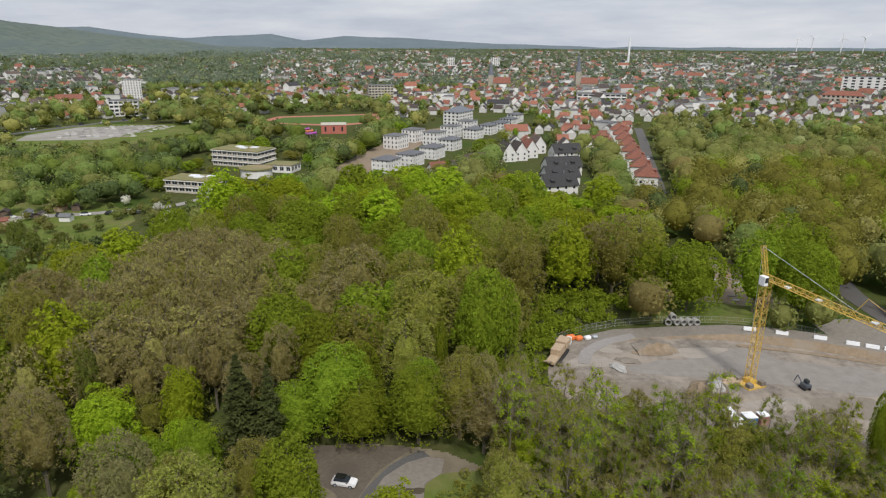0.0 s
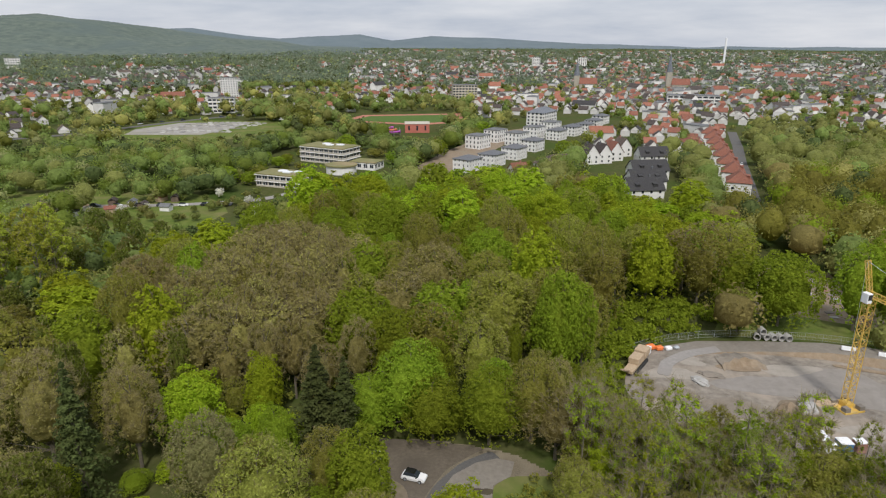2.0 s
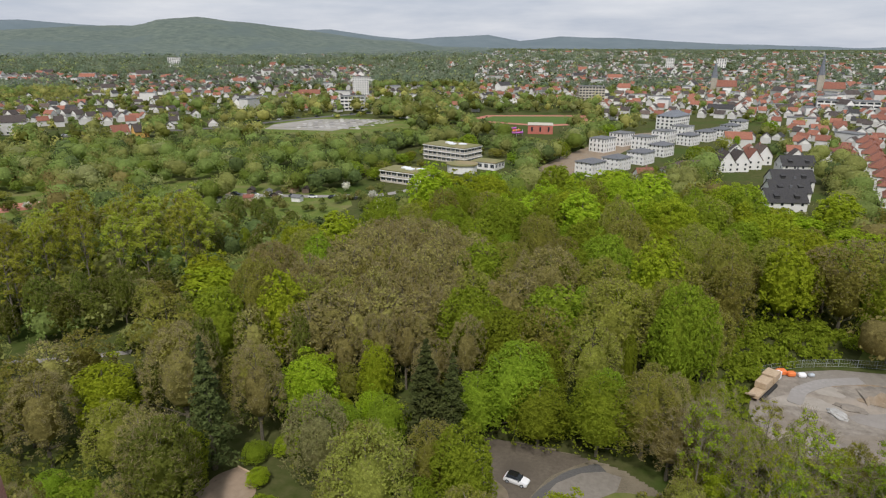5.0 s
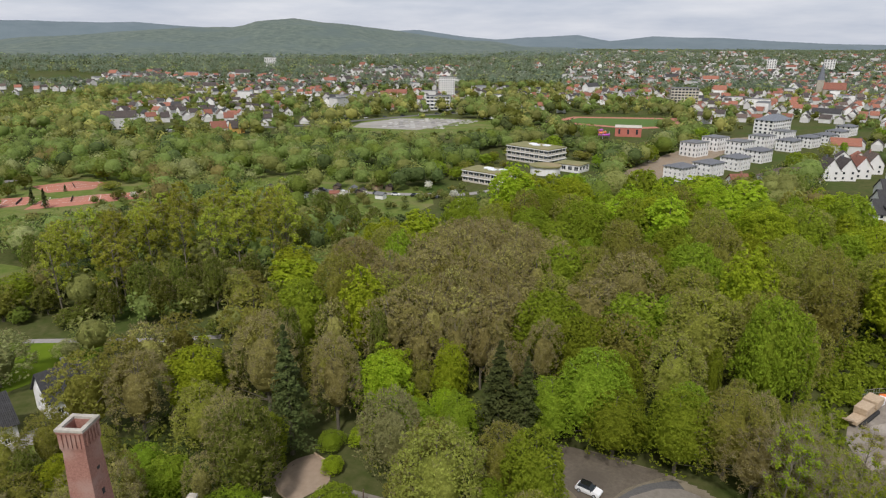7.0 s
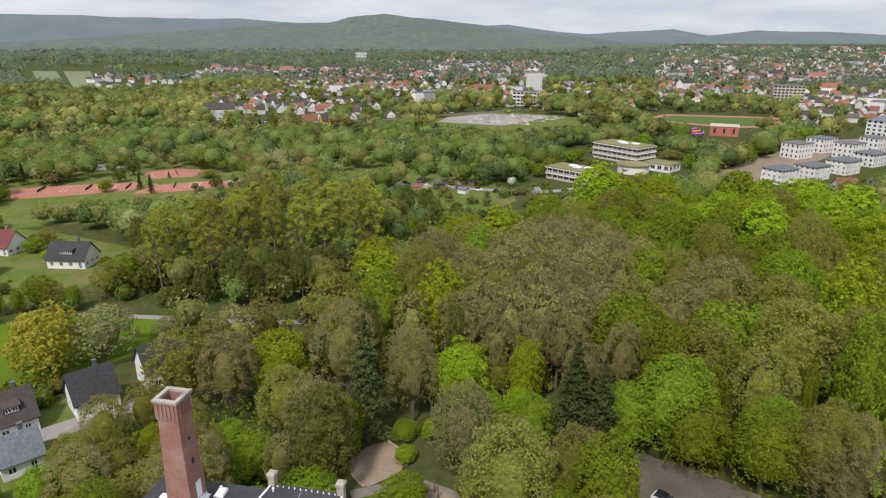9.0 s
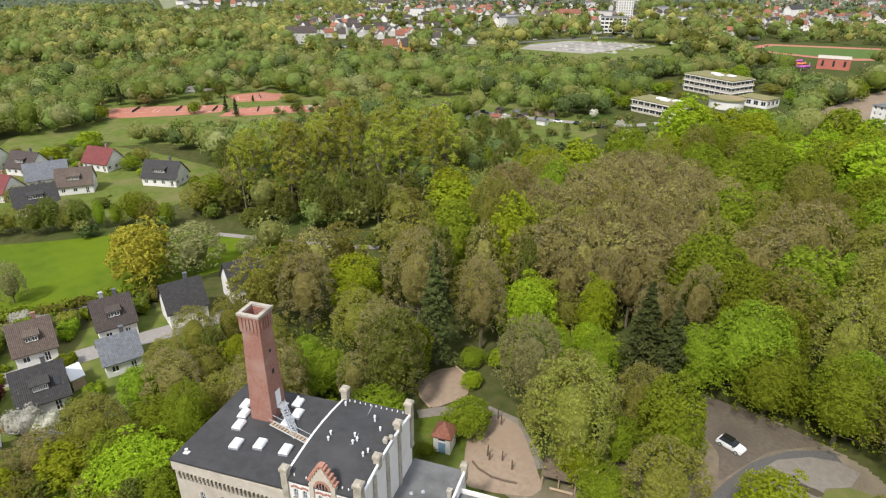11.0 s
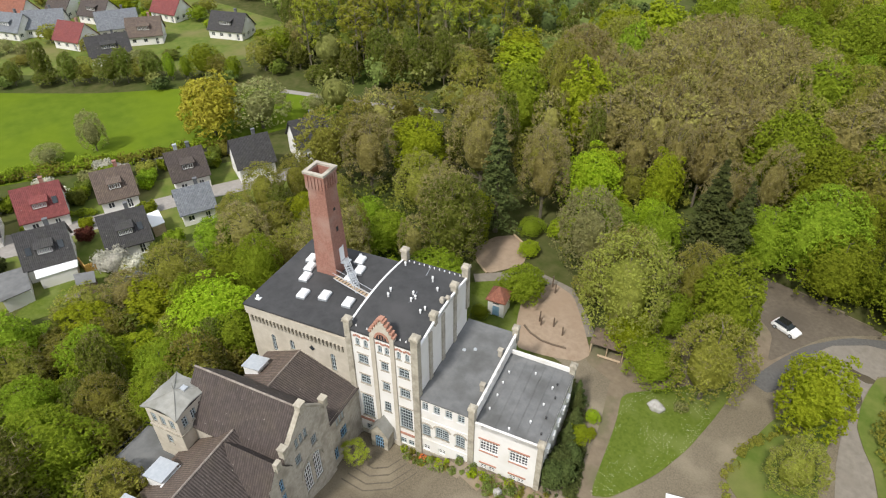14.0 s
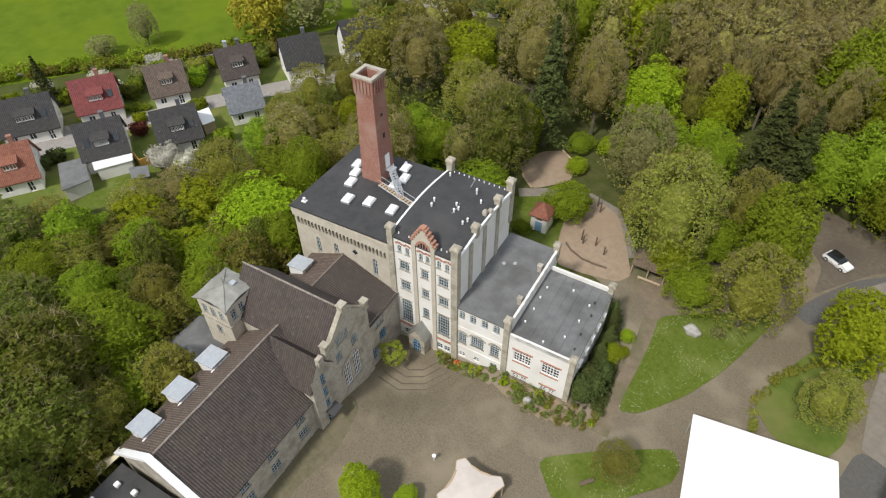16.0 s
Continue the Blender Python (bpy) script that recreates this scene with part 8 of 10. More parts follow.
# ---- middle distance: school, new flats, terraces ----
def block(label, x, y, deg, w, d, h, wall, roof, rows, cols, z=0.0, name="apartment_block", category="apartment block", hip=0.0, rim=0.3, group="", wfac=0.5, frame_mat="frame_white"):
    """A larger building: walls with rows of windows, flat or hipped roof."""
    t = thing(name, label, category, pose(x, y, z, 0, 0, deg), group)
    bm = bm_new()
    sides = [(w, pose(-w / 2, -d / 2, 0), cols), (d, pose(w / 2, -d / 2, 0, 0, 0, 90), max(2, int(cols * d / w))), (w, pose(w / 2, d / 2, 0, 0, 0, 180), 0), (d, pose(-w / 2, d / 2, 0, 0, 0, 270), max(2, int(cols * d / w)))]
    st = h / rows
    if math.hypot(x, y) > 600:
        sides = [(a, b, min(c, 9) if i == 0 else min(c, 3)) for i, (a, b, c) in enumerate(sides)]
    for length, m, c in sides:
        o = []
        for r in range(rows if c else 0):
            for k in range(c):
                cx, half = length * (k + 0.5) / c, length / c * wfac / 2
                o.append((cx - half, cx + half, st * r + st * 0.28, st * r + st * 0.82, 0))
        wall_plate(bm, length, 0, h, o, m, 0.25)
        for q in o:
            window(t, m @ pose(q[0], 0, q[2]), q[1] - q[0], q[3] - q[2], 2 if half < 1.6 else 4, 1, 0, frame_mat, plain=math.hypot(x, y) > 420)
    part("wall", bm, M[wall], t)
    if hip:
        part("roof", roof_mesh(w, d, h, h + hip, 0.5, hip=d / 2 - 0.5), M[roof], t)
    else:
        bm = bm_new()
        add_box(bm, -w / 2 - 0.3, w / 2 + 0.3, -d / 2 - 0.3, d / 2 + 0.3, h + 0.002, h + rim)
        part("roof", bm, M[roof], t)
    return t


FLAT_AT = [(-30, 361), (-17, 380), (-4, 406), (8, 440), (27, 496), (40, 521), (52, 540), (62, 568), (72, 604)]
for i, (x, y) in enumerate(FLAT_AT):
    block("new white apartment house with dark hipped roof", x, y, 62, 13.5, 11.5, 7.6, "white_wall", "slate", 3, 5, hip=1.6, wfac=0.36, group="new apartment houses")
for i, (x, y) in enumerate([(-30, 446), (-19, 478), (-3, 464), (10, 500), (24, 534)]):
    block("white flat-roofed apartment house with wide windows", x, y, 62, 14.5, 12, 9.0, "white_wall", "felt", 3, 5, wfac=0.36, group="new apartment houses")
block("large pale block with grey hipped roof", 18, 592, 62, 29, 16, 11.5, "white_wall", "tile_grey", 4, 8, hip=4, group="new apartment houses")
def school_wing(label, x, y, deg, w, d, rows, bays, roof):
    """Ribbon windows between projecting floor bands, a planted flat roof with a white edge and glazed lanterns."""
    st = 3.1
    h = rows * st
    t = block(label, x, y, deg, w, d, h, "stone_wall", roof, rows, bays, name="school_building", category="school", wfac=0.82, frame_mat="frame_white", rim=0.5)
    for k in range(1, rows + 1):
        bm = bm_new()
        add_box(bm, -w / 2 - 0.5, w / 2 + 0.5, -d / 2 - 0.5, d / 2 + 0.5, k * st - 0.42, k * st - 0.04)
        part("floor_band", bm, M["white_wall"], t, "white projecting floor band")
        if k < rows:
            bm = bm_new()
            for z in (0.55, 1.0):
                add_box(bm, -w / 2 - 0.45, w / 2 + 0.45, -d / 2 - 0.45, -d / 2 - 0.4, k * st + z, k * st + z + 0.06)
            part("railing", bm, M["galvanised"], t)
    for i, (a, b) in enumerate(((-0.12, 0.1), (0.02, -0.05), (0.2, 0.12))):
        bm = bm_new()
        add_box(bm, w * a - 2.2, w * a + 2.2, d * b - 1.6, d * b + 1.6, h + 0.503, h + 1.3)
        part("roof_lantern", bm, M["acrylic"], t, "pale blue glazed roof lantern", bevel=0.15)
    return t


def school():
    school_wing("two-storey school with planted flat roof", -118, 308, -14, 29, 14, 2, 8, "green_roof")
    school_wing("three-storey school wing with planted roof and balconies", -117, 380, -20, 32, 18, 3, 9, "green_roof")
    block("low school annex with flat roof", -89, 360, -14, 16, 12, 4.2, "white_wall", "green_roof", 1, 4, name="school_building", category="school", wfac=0.62)
    bm = bm_new()
    add_poly(bm, blob(-100, 344, 8.5, 7.5, wob=0, n=24), 0, 4.4)
    h = thing("round_hall", "round school hall with planted roof", "school")
    part("wall", bm, M["white_wall"], h)
    bm = bm_new()
    add_poly(bm, blob(-100, 344, 9.2, 8.2, wob=0, n=24), 4.404, 5.0)
    part("roof", bm, M["green_roof"], h)


school()
bath = block("low red bath hall with flat roof", -86, 524, 10, 20, 17, 7, "pink_wall", "stone_wall", 1, 3, wfac=0.22, name="bath_hall", category="swimming bath")
sl = thing("water_slide", "looping violet and pink tube water slide", "water slide", pose(-99, 500, 0))
for k in range(3):
    bm = bm_new()
    prev = None
    for s in range(25):
        a = s * math.tau / 24 * 1.0
        p = Vector((-2 - k * 2 + (5 - k * 0.8) * math.cos(a), (4.5 - k) * math.sin(a), 2.0 + k * 1.6 + s * 0.05))
        if prev is not None:
            add_tube(bm, prev, p, 0.8, sides=6, caps=False)
        prev = p
    part("tube", bm, M["purple"] if k != 1 else M["orange"], sl)
bm = bm_new()
for x, y in ((-6, 0), (3, 0), (-1, 4), (-1, -4)):
    add_tube(bm, (x, y, 0), (x, y, 5.5), 0.2, sides=6)
part("support", bm, M["galvanised"], sl)
for i, (x, y, h) in enumerate([(-138, 306, 7), (-140, 322, 8), (-96, 308, 6), (-90, 318, 7), (-78, 338, 6), (-72, 356, 7), (-76, 374, 8), (-92, 398, 9), (-106, 404, 9), (-124, 404, 10), (-138, 394, 9), (-142, 372, 8), (-140, 352, 7), (-128, 336, 4), (-84, 330, 5), (-146, 338, 7), (-132, 284, 3), (-104, 290, 3), (-150, 308, 9), (-152, 324, 10), (-156, 344, 10), (-150, 360, 11), (-146, 384, 11), (-132, 412, 12), (-116, 414, 12), (-98, 412, 11), (-82, 398, 10), (-70, 388, 9), (-66, 372, 8), (-64, 340, 8), (-76, 322, 6), (-84, 306, 4), (-144, 292, 5), (-158, 300, 8), (-126, 348, 5), (-134, 346, 6), (-138, 360, 7)]):
    set_tree(("green", "olive", "alder")[i % 3], x, y, h, h * 0.5, near=0, group="trees round the school")
# trees that screen the new flats
for i, (x, y) in enumerate([(6, 356), (14, 372), (20, 392), (28, 412), (34, 432), (42, 452), (49, 472), (57, 490), (66, 508), (74, 528), (84, 548), (92, 572), (-46, 338), (-36, 340), (-24, 344), (-12, 342), (2, 344), (-64, 362), (-60, 384), (-54, 404), (-50, 428), (-44, 452), (-38, 480), (-30, 505)]):
    set_tree(("green", "dark", "olive", "green")[i % 4], x + (i * 7 % 5) - 2, y, 8.5 + (i * 5 % 4) if y > 350 else 7.0, 4.2 + (i * 3 % 4) * 0.6, near=0, group="trees round the new flats")
# terraces with black roofs
for i, (x, y, w) in enumerate([(58, 303, 17), (63, 324, 18), (69, 352, 20), (80, 400, 18)]):
    house("terrace of white houses with black roof", x, y, 14, w, 11, 5.6, 10.5, "white_wall", "tile_black", 2, 2, 1, name="terrace_house", group="black-roofed terraces")
for i, (x, y) in enumerate([(42, 396), (50, 400), (58, 410), (66, 428)]):
    house("tall white house with steep gable", x, y, 110, 11, 9, 6.0, 12.0, "white_wall", ("tile_dark", "tile_dark", "tile_red", "tile_brown")[i], 2, 0, 1, group="gabled houses")
for i in range(8):
    f = i / 7
    x, y = 110 + 34 * f, 318 + 180 * f
    house("old town house with red hipped roof", x - 4, y, 75, 13 - i % 2, 11, 7.5, 12.0, "white_wall", "tile_red", 2, 1, 1, hip=4.0, name="town_house", group="red-roofed villas")
house("villa with red pyramid roof", 117, 455, 20, 11, 11, 6, 10.5, "white_wall", "tile_red", 2, 1, 1, hip=4.5, name="villa", group="red-roofed villas")
house("large house with low brown hipped roof", 22, 360, 30, 24, 16, 6.0, 11.0, "white_wall", "tile_brown", 2, 0, 0, hip=6, name="villa", group="red-roofed villas")
house("small house with red roof behind trees", -1, 350, 30, 9, 8, 3.5, 7.5, "white_wall", "tile_red", 1, 0, 1, group="red-roofed villas")
patch("town_street", strip([(96, 255), (104, 285), (121, 350), (136, 410), (154, 475), (175, 560)], 7), 0.11, M["asphalt"], "tree-lined town street", "street")
# landmarks of the town
block("white high-rise block of flats", -391, 832, 25, 22, 16, 25, "white_wall", "felt", 8, 7, name="high_rise", category="high-rise", wfac=0.45)
block("white office block with ribbon windows", -312, 643, 20, 26, 15, 15, "white_wall", "felt", 4, 6, name="office_block", category="office block", wfac=0.8)
block("beige slab block of offices", -71, 790, 12, 30, 15, 22, "stone_wall", "felt", 7, 8, name="office_block", category="office block", wfac=0.7)
block("low white building with red roof edge", -224, 592, 15, 24, 11, 6, "white_wall", "tile_red", 2, 6, name="office_block", category="office block")
block("white hospital slab with many windows", 620, 920, -32, 86, 18, 28, "white_wall", "felt", 7, 16, name="hospital", category="hospital", wfac=0.45)
block("long red-roofed public building", 500, 800, -30, 46, 16, 12, "stone_wall", "tile_red", 3, 10, hip=5, name="public_building", category="public building")
block("pale long hall with flat roof", 205, 820, -8, 60, 26, 11, "white_wall", "felt", 3, 10, name="hall", category="hall", wfac=0.8)
block("white flats on the hillside", -1158, 1372, 40, 30, 18, 26, "white_wall", "felt", 7, 6, z=8, name="high_rise", category="high-rise")
block("small white tower block far off", 30, 1700, 0, 20, 16, 28, "white_wall", "felt", 8, 4, z=9, name="high_rise", category="high-rise")
block("small white tower block far off", 150, 1750, 0, 22, 16, 27, "white_wall", "felt", 8, 4, z=9, name="high_rise", category="high-rise")
house("house with bright yellow gable", -376, 398, 60, 10, 9, 5, 10.5, "timber_gold", "tile_dark", 1, 0, 1, group="roadside houses")
house("white house with orange tiled roof", -390, 392, 60, 12, 9, 4.5, 9.5, "white_wall", "tile_red", 1, 0, 1, group="roadside houses")


# church and far chimney on the town's skyline
def spire(x, y, h, label, z):
    t = thing("church", label, "church", pose(x, y, z))
    bm = bm_new()
    add_box(bm, -4, 4, -4, 4, 0, h * 0.5)
    part("tower", bm, M["sandstone"], t)
    bm = bm_new()
    add_tube(bm, (0, 0, h * 0.5), (0, 0, h), 4.6, 0.1, 8)
    part("spire", bm, M["tile_grey"], t)
    bm = bm_new()
    add_box(bm, 4, 30, -7, 7, 0, 12)
    part("nave", bm, M["sandstone"], t)
    r = part("roof", roof_mesh(26, 14, 12, 20), M["tile_red"], t)
    r.matrix_basis = pose(17, 0, 0)


spire(215, 1010, 58, "stone church with slender grey spire", 1)
spire(80, 1010, 46, "stone church with pointed spire", 1)
ch = thing("works_chimney", "tall slim pale works chimney", "chimney", pose(560, 1950, 12))
bm = bm_new()
add_tube(bm, (0, 0, 0), (0, 0, 75), 3.6, 2.4, 12)
part("shaft", bm, M["white_metal"], ch)
for i, (a, r) in enumerate(((-28.4, 3600), (-29.4, 3700), (-31.3, 3600), (-32.7, 3650))):
    x, y = -math.sin(radians(a)) * r, math.cos(radians(a)) * r
    t = thing("wind_turbine", "white wind turbine on the horizon", "wind turbine", pose(x, y, land(x, y)), "wind turbines")
    bm = bm_new()
    add_tube(bm, (0, 0, 0), (0, 0, 72), 2.6, 1.6, 8)
    part("mast", bm, M["white_metal"], t)
    for k in range(3):
        bm = bm_new()
        an = k * math.tau / 3 + i
        add_tube(bm, (0, -3, 72), (30 * math.sin(an), -3, 72 + 30 * math.cos(an)), 1.5, 0.4, 5)
        part("blade", bm, M["white_metal"], t)


# ---- the town ----
def town_share(x, y):
    """How built-up the land is at a place, 0 to 1."""
    r = math.hypot(x, y)
    a = math.degrees(math.atan2(-x, y))
    if r < 330 or r > 3500:
        return 0.0
    patchy = noise.noise(Vector((x * 0.004, y * 0.004, 5.0)))
    if -40 < a < -17:
        return (r > 640) * (0.95 if r < 1900 else 0.45) * (0.75 + 0.5 * patchy)
    if -17 <= a < -6:
        return (r > 455) * (0.95 if r < 1900 else 0.5) * (0.75 + 0.5 * patchy)
    if -6 <= a < 4:
        return (r > 640) * (0.95 if r < 1800 else 0.5) * (0.7 + 0.6 * patchy)
    if 4 <= a < 15:
        return (r > 790) * (0.85 if r < 1700 else 0.4) * (0.65 + 0.7 * patchy)
    if 15 <= a < 24:
        return (0.4 if 640 < r < 1000 else 0.10 if r > 1000 else 0) * (0.7 + 0.6 * patchy)
    if 24 <= a < 37:
        return (r > 640) * (0.85 if r < 1750 else 0.05 if r < 2500 else 0.4) * (0.7 + 0.7 * patchy)
    if 37 <= a < 53:
        return (r > 590) * (0.80 if r < 1500 else 0.0) * (0.6 + 0.8 * patchy)
    if a < 62:
        return 0.30 if 1050 < r < 1350 else 0.0
    return 0.0


HOUSE_AT = []
SKIP = [[(-330, 455), (-350, 500), (-330, 580), (-200, 580), (-190, 500), (-230, 445)], [(-150, 290), (-150, 420), (-70, 410), (-75, 300)], [(-90, 340), (-60, 470), (-20, 640), (100, 700), (110, 600), (40, 470), (0, 340)],
        [(-200, 590), (-175, 670), (-60, 690), (-50, 500), (-110, 490)], [(-460, 360), (-330, 540), (-250, 650), (-270, 655), (-350, 560), (-480, 370)]]


def scatter_town():
    """Rows of houses along bent streets: near ones as things of their own, the rest joined."""
    r = random.Random(5)
    near, rest = [], []
    y = 330.0
    while y < 3400:
        grow = 1.0 if y < 1300 else 1.35 if y < 2000 else 2.2
        x = -1.25 * y - 350
        while x < 0.85 * y + 60:
            px, py = x + r.uniform(-5, 5), y + r.uniform(-5, 5)
            q = r.random()
            x += 17.0 * grow
            if q > town_share(px, py) or any(inside(px, py, s) for s in SKIP) or abs(px - (96 + (py - 255) * 0.26)) < 26 and py < 520 or (25 < px < 95 and py < 440):
                continue
            wav = noise.noise(Vector((px * 0.003, py * 0.003, 0.0)))
            HOUSE_AT.append((px, py))
            big = r.random() < (0.06 if py < 900 else 0.12)
            w = (r.uniform(9, 13) if not big else r.uniform(22, 38)) * (1 if py < 2000 else 1.2)
            d = r.uniform(8.5, 10.5) if not big else r.uniform(11, 16)
            e = r.choice((3.6, 5.6, 6.2)) if not big else r.uniform(6, 13)
            far_left = px < -0.36 * py
            mix = (0.46, 0.76) if not far_left else (0.30, 0.72)
            k = r.random()
            roof = "tile_orange" if k < mix[0] * 0.6 else "tile_red" if k < mix[0] else "tile_dark" if k < mix[1] else "tile_black" if k < 0.86 else "tile_brown"
            if big and r.random() < 0.6:
                roof = "felt"
            w, d, e = w * 0.74, d * 0.78, e * 0.8
            near_it = math.hypot(px, py) < 760
            item = (px, py, land(px, py), (wav * 150 + r.choice((0, 90))) % 360, w, d, e, 0.5 if roof == "felt" else d * r.uniform(0.38, 0.52), roof)
            (near if near_it else rest).append(item)
        y += 24.0 * grow
    return near, rest


near_houses, rest_houses = scatter_town()
for (x, y, z, deg, w, d, e, rise, roof) in near_houses[:240]:
    h = thing("house", {"tile_red": "white plastered house with red tiled roof", "tile_orange": "cream plastered house with orange-red tiled roof", "tile_dark": "white house with dark brown tiled roof", "tile_black": "white house with black tiled roof",
                        "tile_brown": "cream house with brown tiled roof", "felt": "flat-roofed pale building among houses"}[roof], "house", pose(x, y, z, 0, 0, deg), "houses of the town")
    bm = bm_new()
    add_box(bm, -w / 2, w / 2, -d / 2, d / 2, -1, e)
    if roof != "felt":
        for s in (-1, 1):
            bm.faces.new([bm.verts.new(p) for p in ((s * w / 2, -d / 2, e), (s * w / 2, d / 2, e), (s * w / 2, 0, e + rise - 0.1))])
    part("wall", bm, M["town_wall"], h)
    if roof == "felt":
        bm = bm_new()
        add_box(bm, -w / 2 - 0.3, w / 2 + 0.3, -d / 2 - 0.3, d / 2 + 0.3, e + 0.004, e + 0.5)
        part("roof", bm, M["felt"], h)
    else:
        part("roof", roof_mesh(w, d, e, e + rise, 0.35), M[roof], h)
    for s in (-1, 1):
        for k in range(max(2, int(w / 3.5))):
            c = -w / 2 + w * (k + 0.5) / max(2, int(w / 3.5))
            if s < 0 and math.hypot(x, y) < 620:
                bm = bm_new()
                add_box(bm, c - 0.7, c + 0.7, s * d / 2 - 0.03, s * d / 2 + 0.04, 1.0, 2.4)
                part("window", bm, M["glass"], h)


def joined(name, verts, faces, material, label, category):
    me = bpy.data.meshes.new(name)
    me.from_pydata(verts, [], faces)
    me.materials.append(material)
    roof_uv(me)
    return tagged(new(name, me), label, category, kind="stuff")


def far_town(items):
    """The far houses, joined: walls in one mesh, roofs by colour."""
    wv, wf = [], []
    rv, rf = {}, {}
    for (x, y, z, deg, w, d, e, rise, roof) in items:
        m = pose(x, y, z, 0, 0, deg)
        a = len(wv)
        for p in ((-w / 2, -d / 2, -2), (w / 2, -d / 2, -2), (w / 2, d / 2, -2), (-w / 2, d / 2, -2), (-w / 2, -d / 2, e), (w / 2, -d / 2, e), (w / 2, d / 2, e), (-w / 2, d / 2, e), (-w / 2, 0, e + rise - 0.2), (w / 2, 0, e + rise - 0.2)):
            wv.append(tuple(m @ Vector(p)))
        for f in ((0, 1, 5, 4), (1, 2, 6, 5), (2, 3, 7, 6), (3, 0, 4, 7), (5, 6, 9), (7, 4, 8)):
            wf.append(tuple(a + k for k in f))
        v, f_ = rv.setdefault(roof, []), rf.setdefault(roof, [])
        b = len(v)
        o = 0.4
        lo = e - o * rise / (d / 2)
        for p in ((-w / 2 - o, -d / 2 - o, lo), (w / 2 + o, -d / 2 - o, lo), (w / 2 + o, 0, e + rise), (-w / 2 - o, 0, e + rise), (w / 2 + o, d / 2 + o, lo), (-w / 2 - o, d / 2 + o, lo)):
            v.append(tuple(m @ Vector(p)))
        f_ += [(b, b + 1, b + 2, b + 3), (b + 3, b + 2, b + 4, b + 5)]
    joined("town_walls", wv, wf, M["town_wall"], "white and cream walls of far town houses", "town")
    for k in rv:
        joined("town_roofs", rv[k], rf[k], M[k], {"tile_red": "red tiled roofs", "tile_orange": "orange-red tiled roofs", "tile_dark": "dark brown roofs", "tile_black": "black roofs", "tile_brown": "brown roofs", "felt": "grey flat roofs"}[k] + " of the far town", "town")


far_town(rest_houses + near_houses[240:])


def far_woods():
    r, rng = random.Random(77), np.random.default_rng(5)
    grid = {}
    for hx, hy in HOUSE_AT:
        grid.setdefault((int(hx // 30), int(hy // 30)), []).append((hx, hy))

    def by_house(x, y, gap):
        return any((x - a) ** 2 + (y - b) ** 2 < gap * gap for i in (-1, 0, 1) for j in (-1, 0, 1) for a, b in grid.get((int(x // 30) + i, int(y // 30) + j), ()))
    KEEP = OPEN[2:6] + OPEN[7:10] + [[(-140, 285), (-96, 285), (-90, 330), (-140, 332)], [(-145, 350), (-80, 345), (-72, 380), (-95, 405), (-142, 405)], [(-110, 500), (-66, 500), (-62, 545), (-108, 545)],
                         [(40, 318), (84, 318), (92, 445), (40, 445)], [(102, 325), (126, 325), (162, 505), (140, 512)], [(-185, 232), (-110, 236), (-106, 262), (-180, 258)]]

    def hides(x, y, h):
        """Does a tree here stand before open ground or houses, as seen from the aircraft?"""
        for k in range(6):
            f = 1 + (EYE / (EYE - h) - 1) * k / 5
            if any(inside(x * f, y * f, o) for o in KEEP) or (k and math.hypot(x, y) < 1000 and by_house(x * f, y * f, 6.5)):
                return True
        return False
    kinds = ("leaf_valley", "leaf_dun", "leaf_dark", "leaf_alder", "leaf_pale", "leaf_brown")
    rings = {"mid": {k: [] for k in kinds}, "far": {k: [] for k in kinds}, "town": {k: [] for k in kinds}}
    for ring, r0, r1, count in (("mid", 150, 480, 3700), ("far", 480, 1050, 9000), ("town", 1050, 3700, 21000)):
        for _ in range(count):
            d = math.sqrt(r.uniform(r0 * r0, r1 * r1)) if ring != "town" else r0 + (r1 - r0) * r.random() ** 1.5
            a = radians(r.uniform(-42, 92))
            x, y = -math.sin(a) * d, math.cos(a) * d
            if inside(x, y, WOOD) or inside(x, y, EAST_WOOD) or any(inside(x, y, o) for o in OPEN) or any(near_line(x, y, l, 7) for l in ROADS):
                continue
            if by_house(x, y, 8) and r.random() < 0.9:
                continue
            if x < -300 and y < 30:
                continue
            n1 = noise.noise(Vector((x * 0.012, y * 0.012, 9.0)))
            n2 = noise.noise(Vector((x * 0.004, y * 0.004, 4.0)))
            left = x < -60 - 0.2 * max(0, y - 250)
            if left and d < 560 and n1 < -0.38:
                continue
            s = town_share(x, y)
            if s > 0.35 and r.random() < 0.12:
                continue
            q = r.random() + n2 * 0.5
            k = "leaf_dark" if q < 0.06 else "leaf_alder" if q < 0.20 and d < 1050 else "leaf_valley" if q < 0.54 else "leaf_dun" if q < 0.82 else "leaf_pale" if q < 0.89 else "leaf_brown"
            if x > 60 and d < 620 and r.random() < 0.6:
                k = "leaf_dun"
            h = r.uniform(7, 15) if left and d < 560 else r.uniform(9, 18) if s < 0.3 else r.uniform(5, 11)
            rad = h * r.uniform(0.40, 0.56)
            if ring == "town":
                h, rad = h * 1.05, rad * (1.15 if d < 2000 else 1.8)
            if ring != "town" and hides(x, y, h):
                h = r.uniform(3.0, 5.0)
                rad = h * 0.6
                if hides(x, y, h):
                    continue
            rings[ring][k].append((x, y, land(x, y), h, rad))
    words = {"leaf_valley": "green", "leaf_dun": "olive-green", "leaf_dark": "dark evergreen", "leaf_alder": "deep green", "leaf_pale": "pale silvery", "leaf_brown": "brownish budding"}
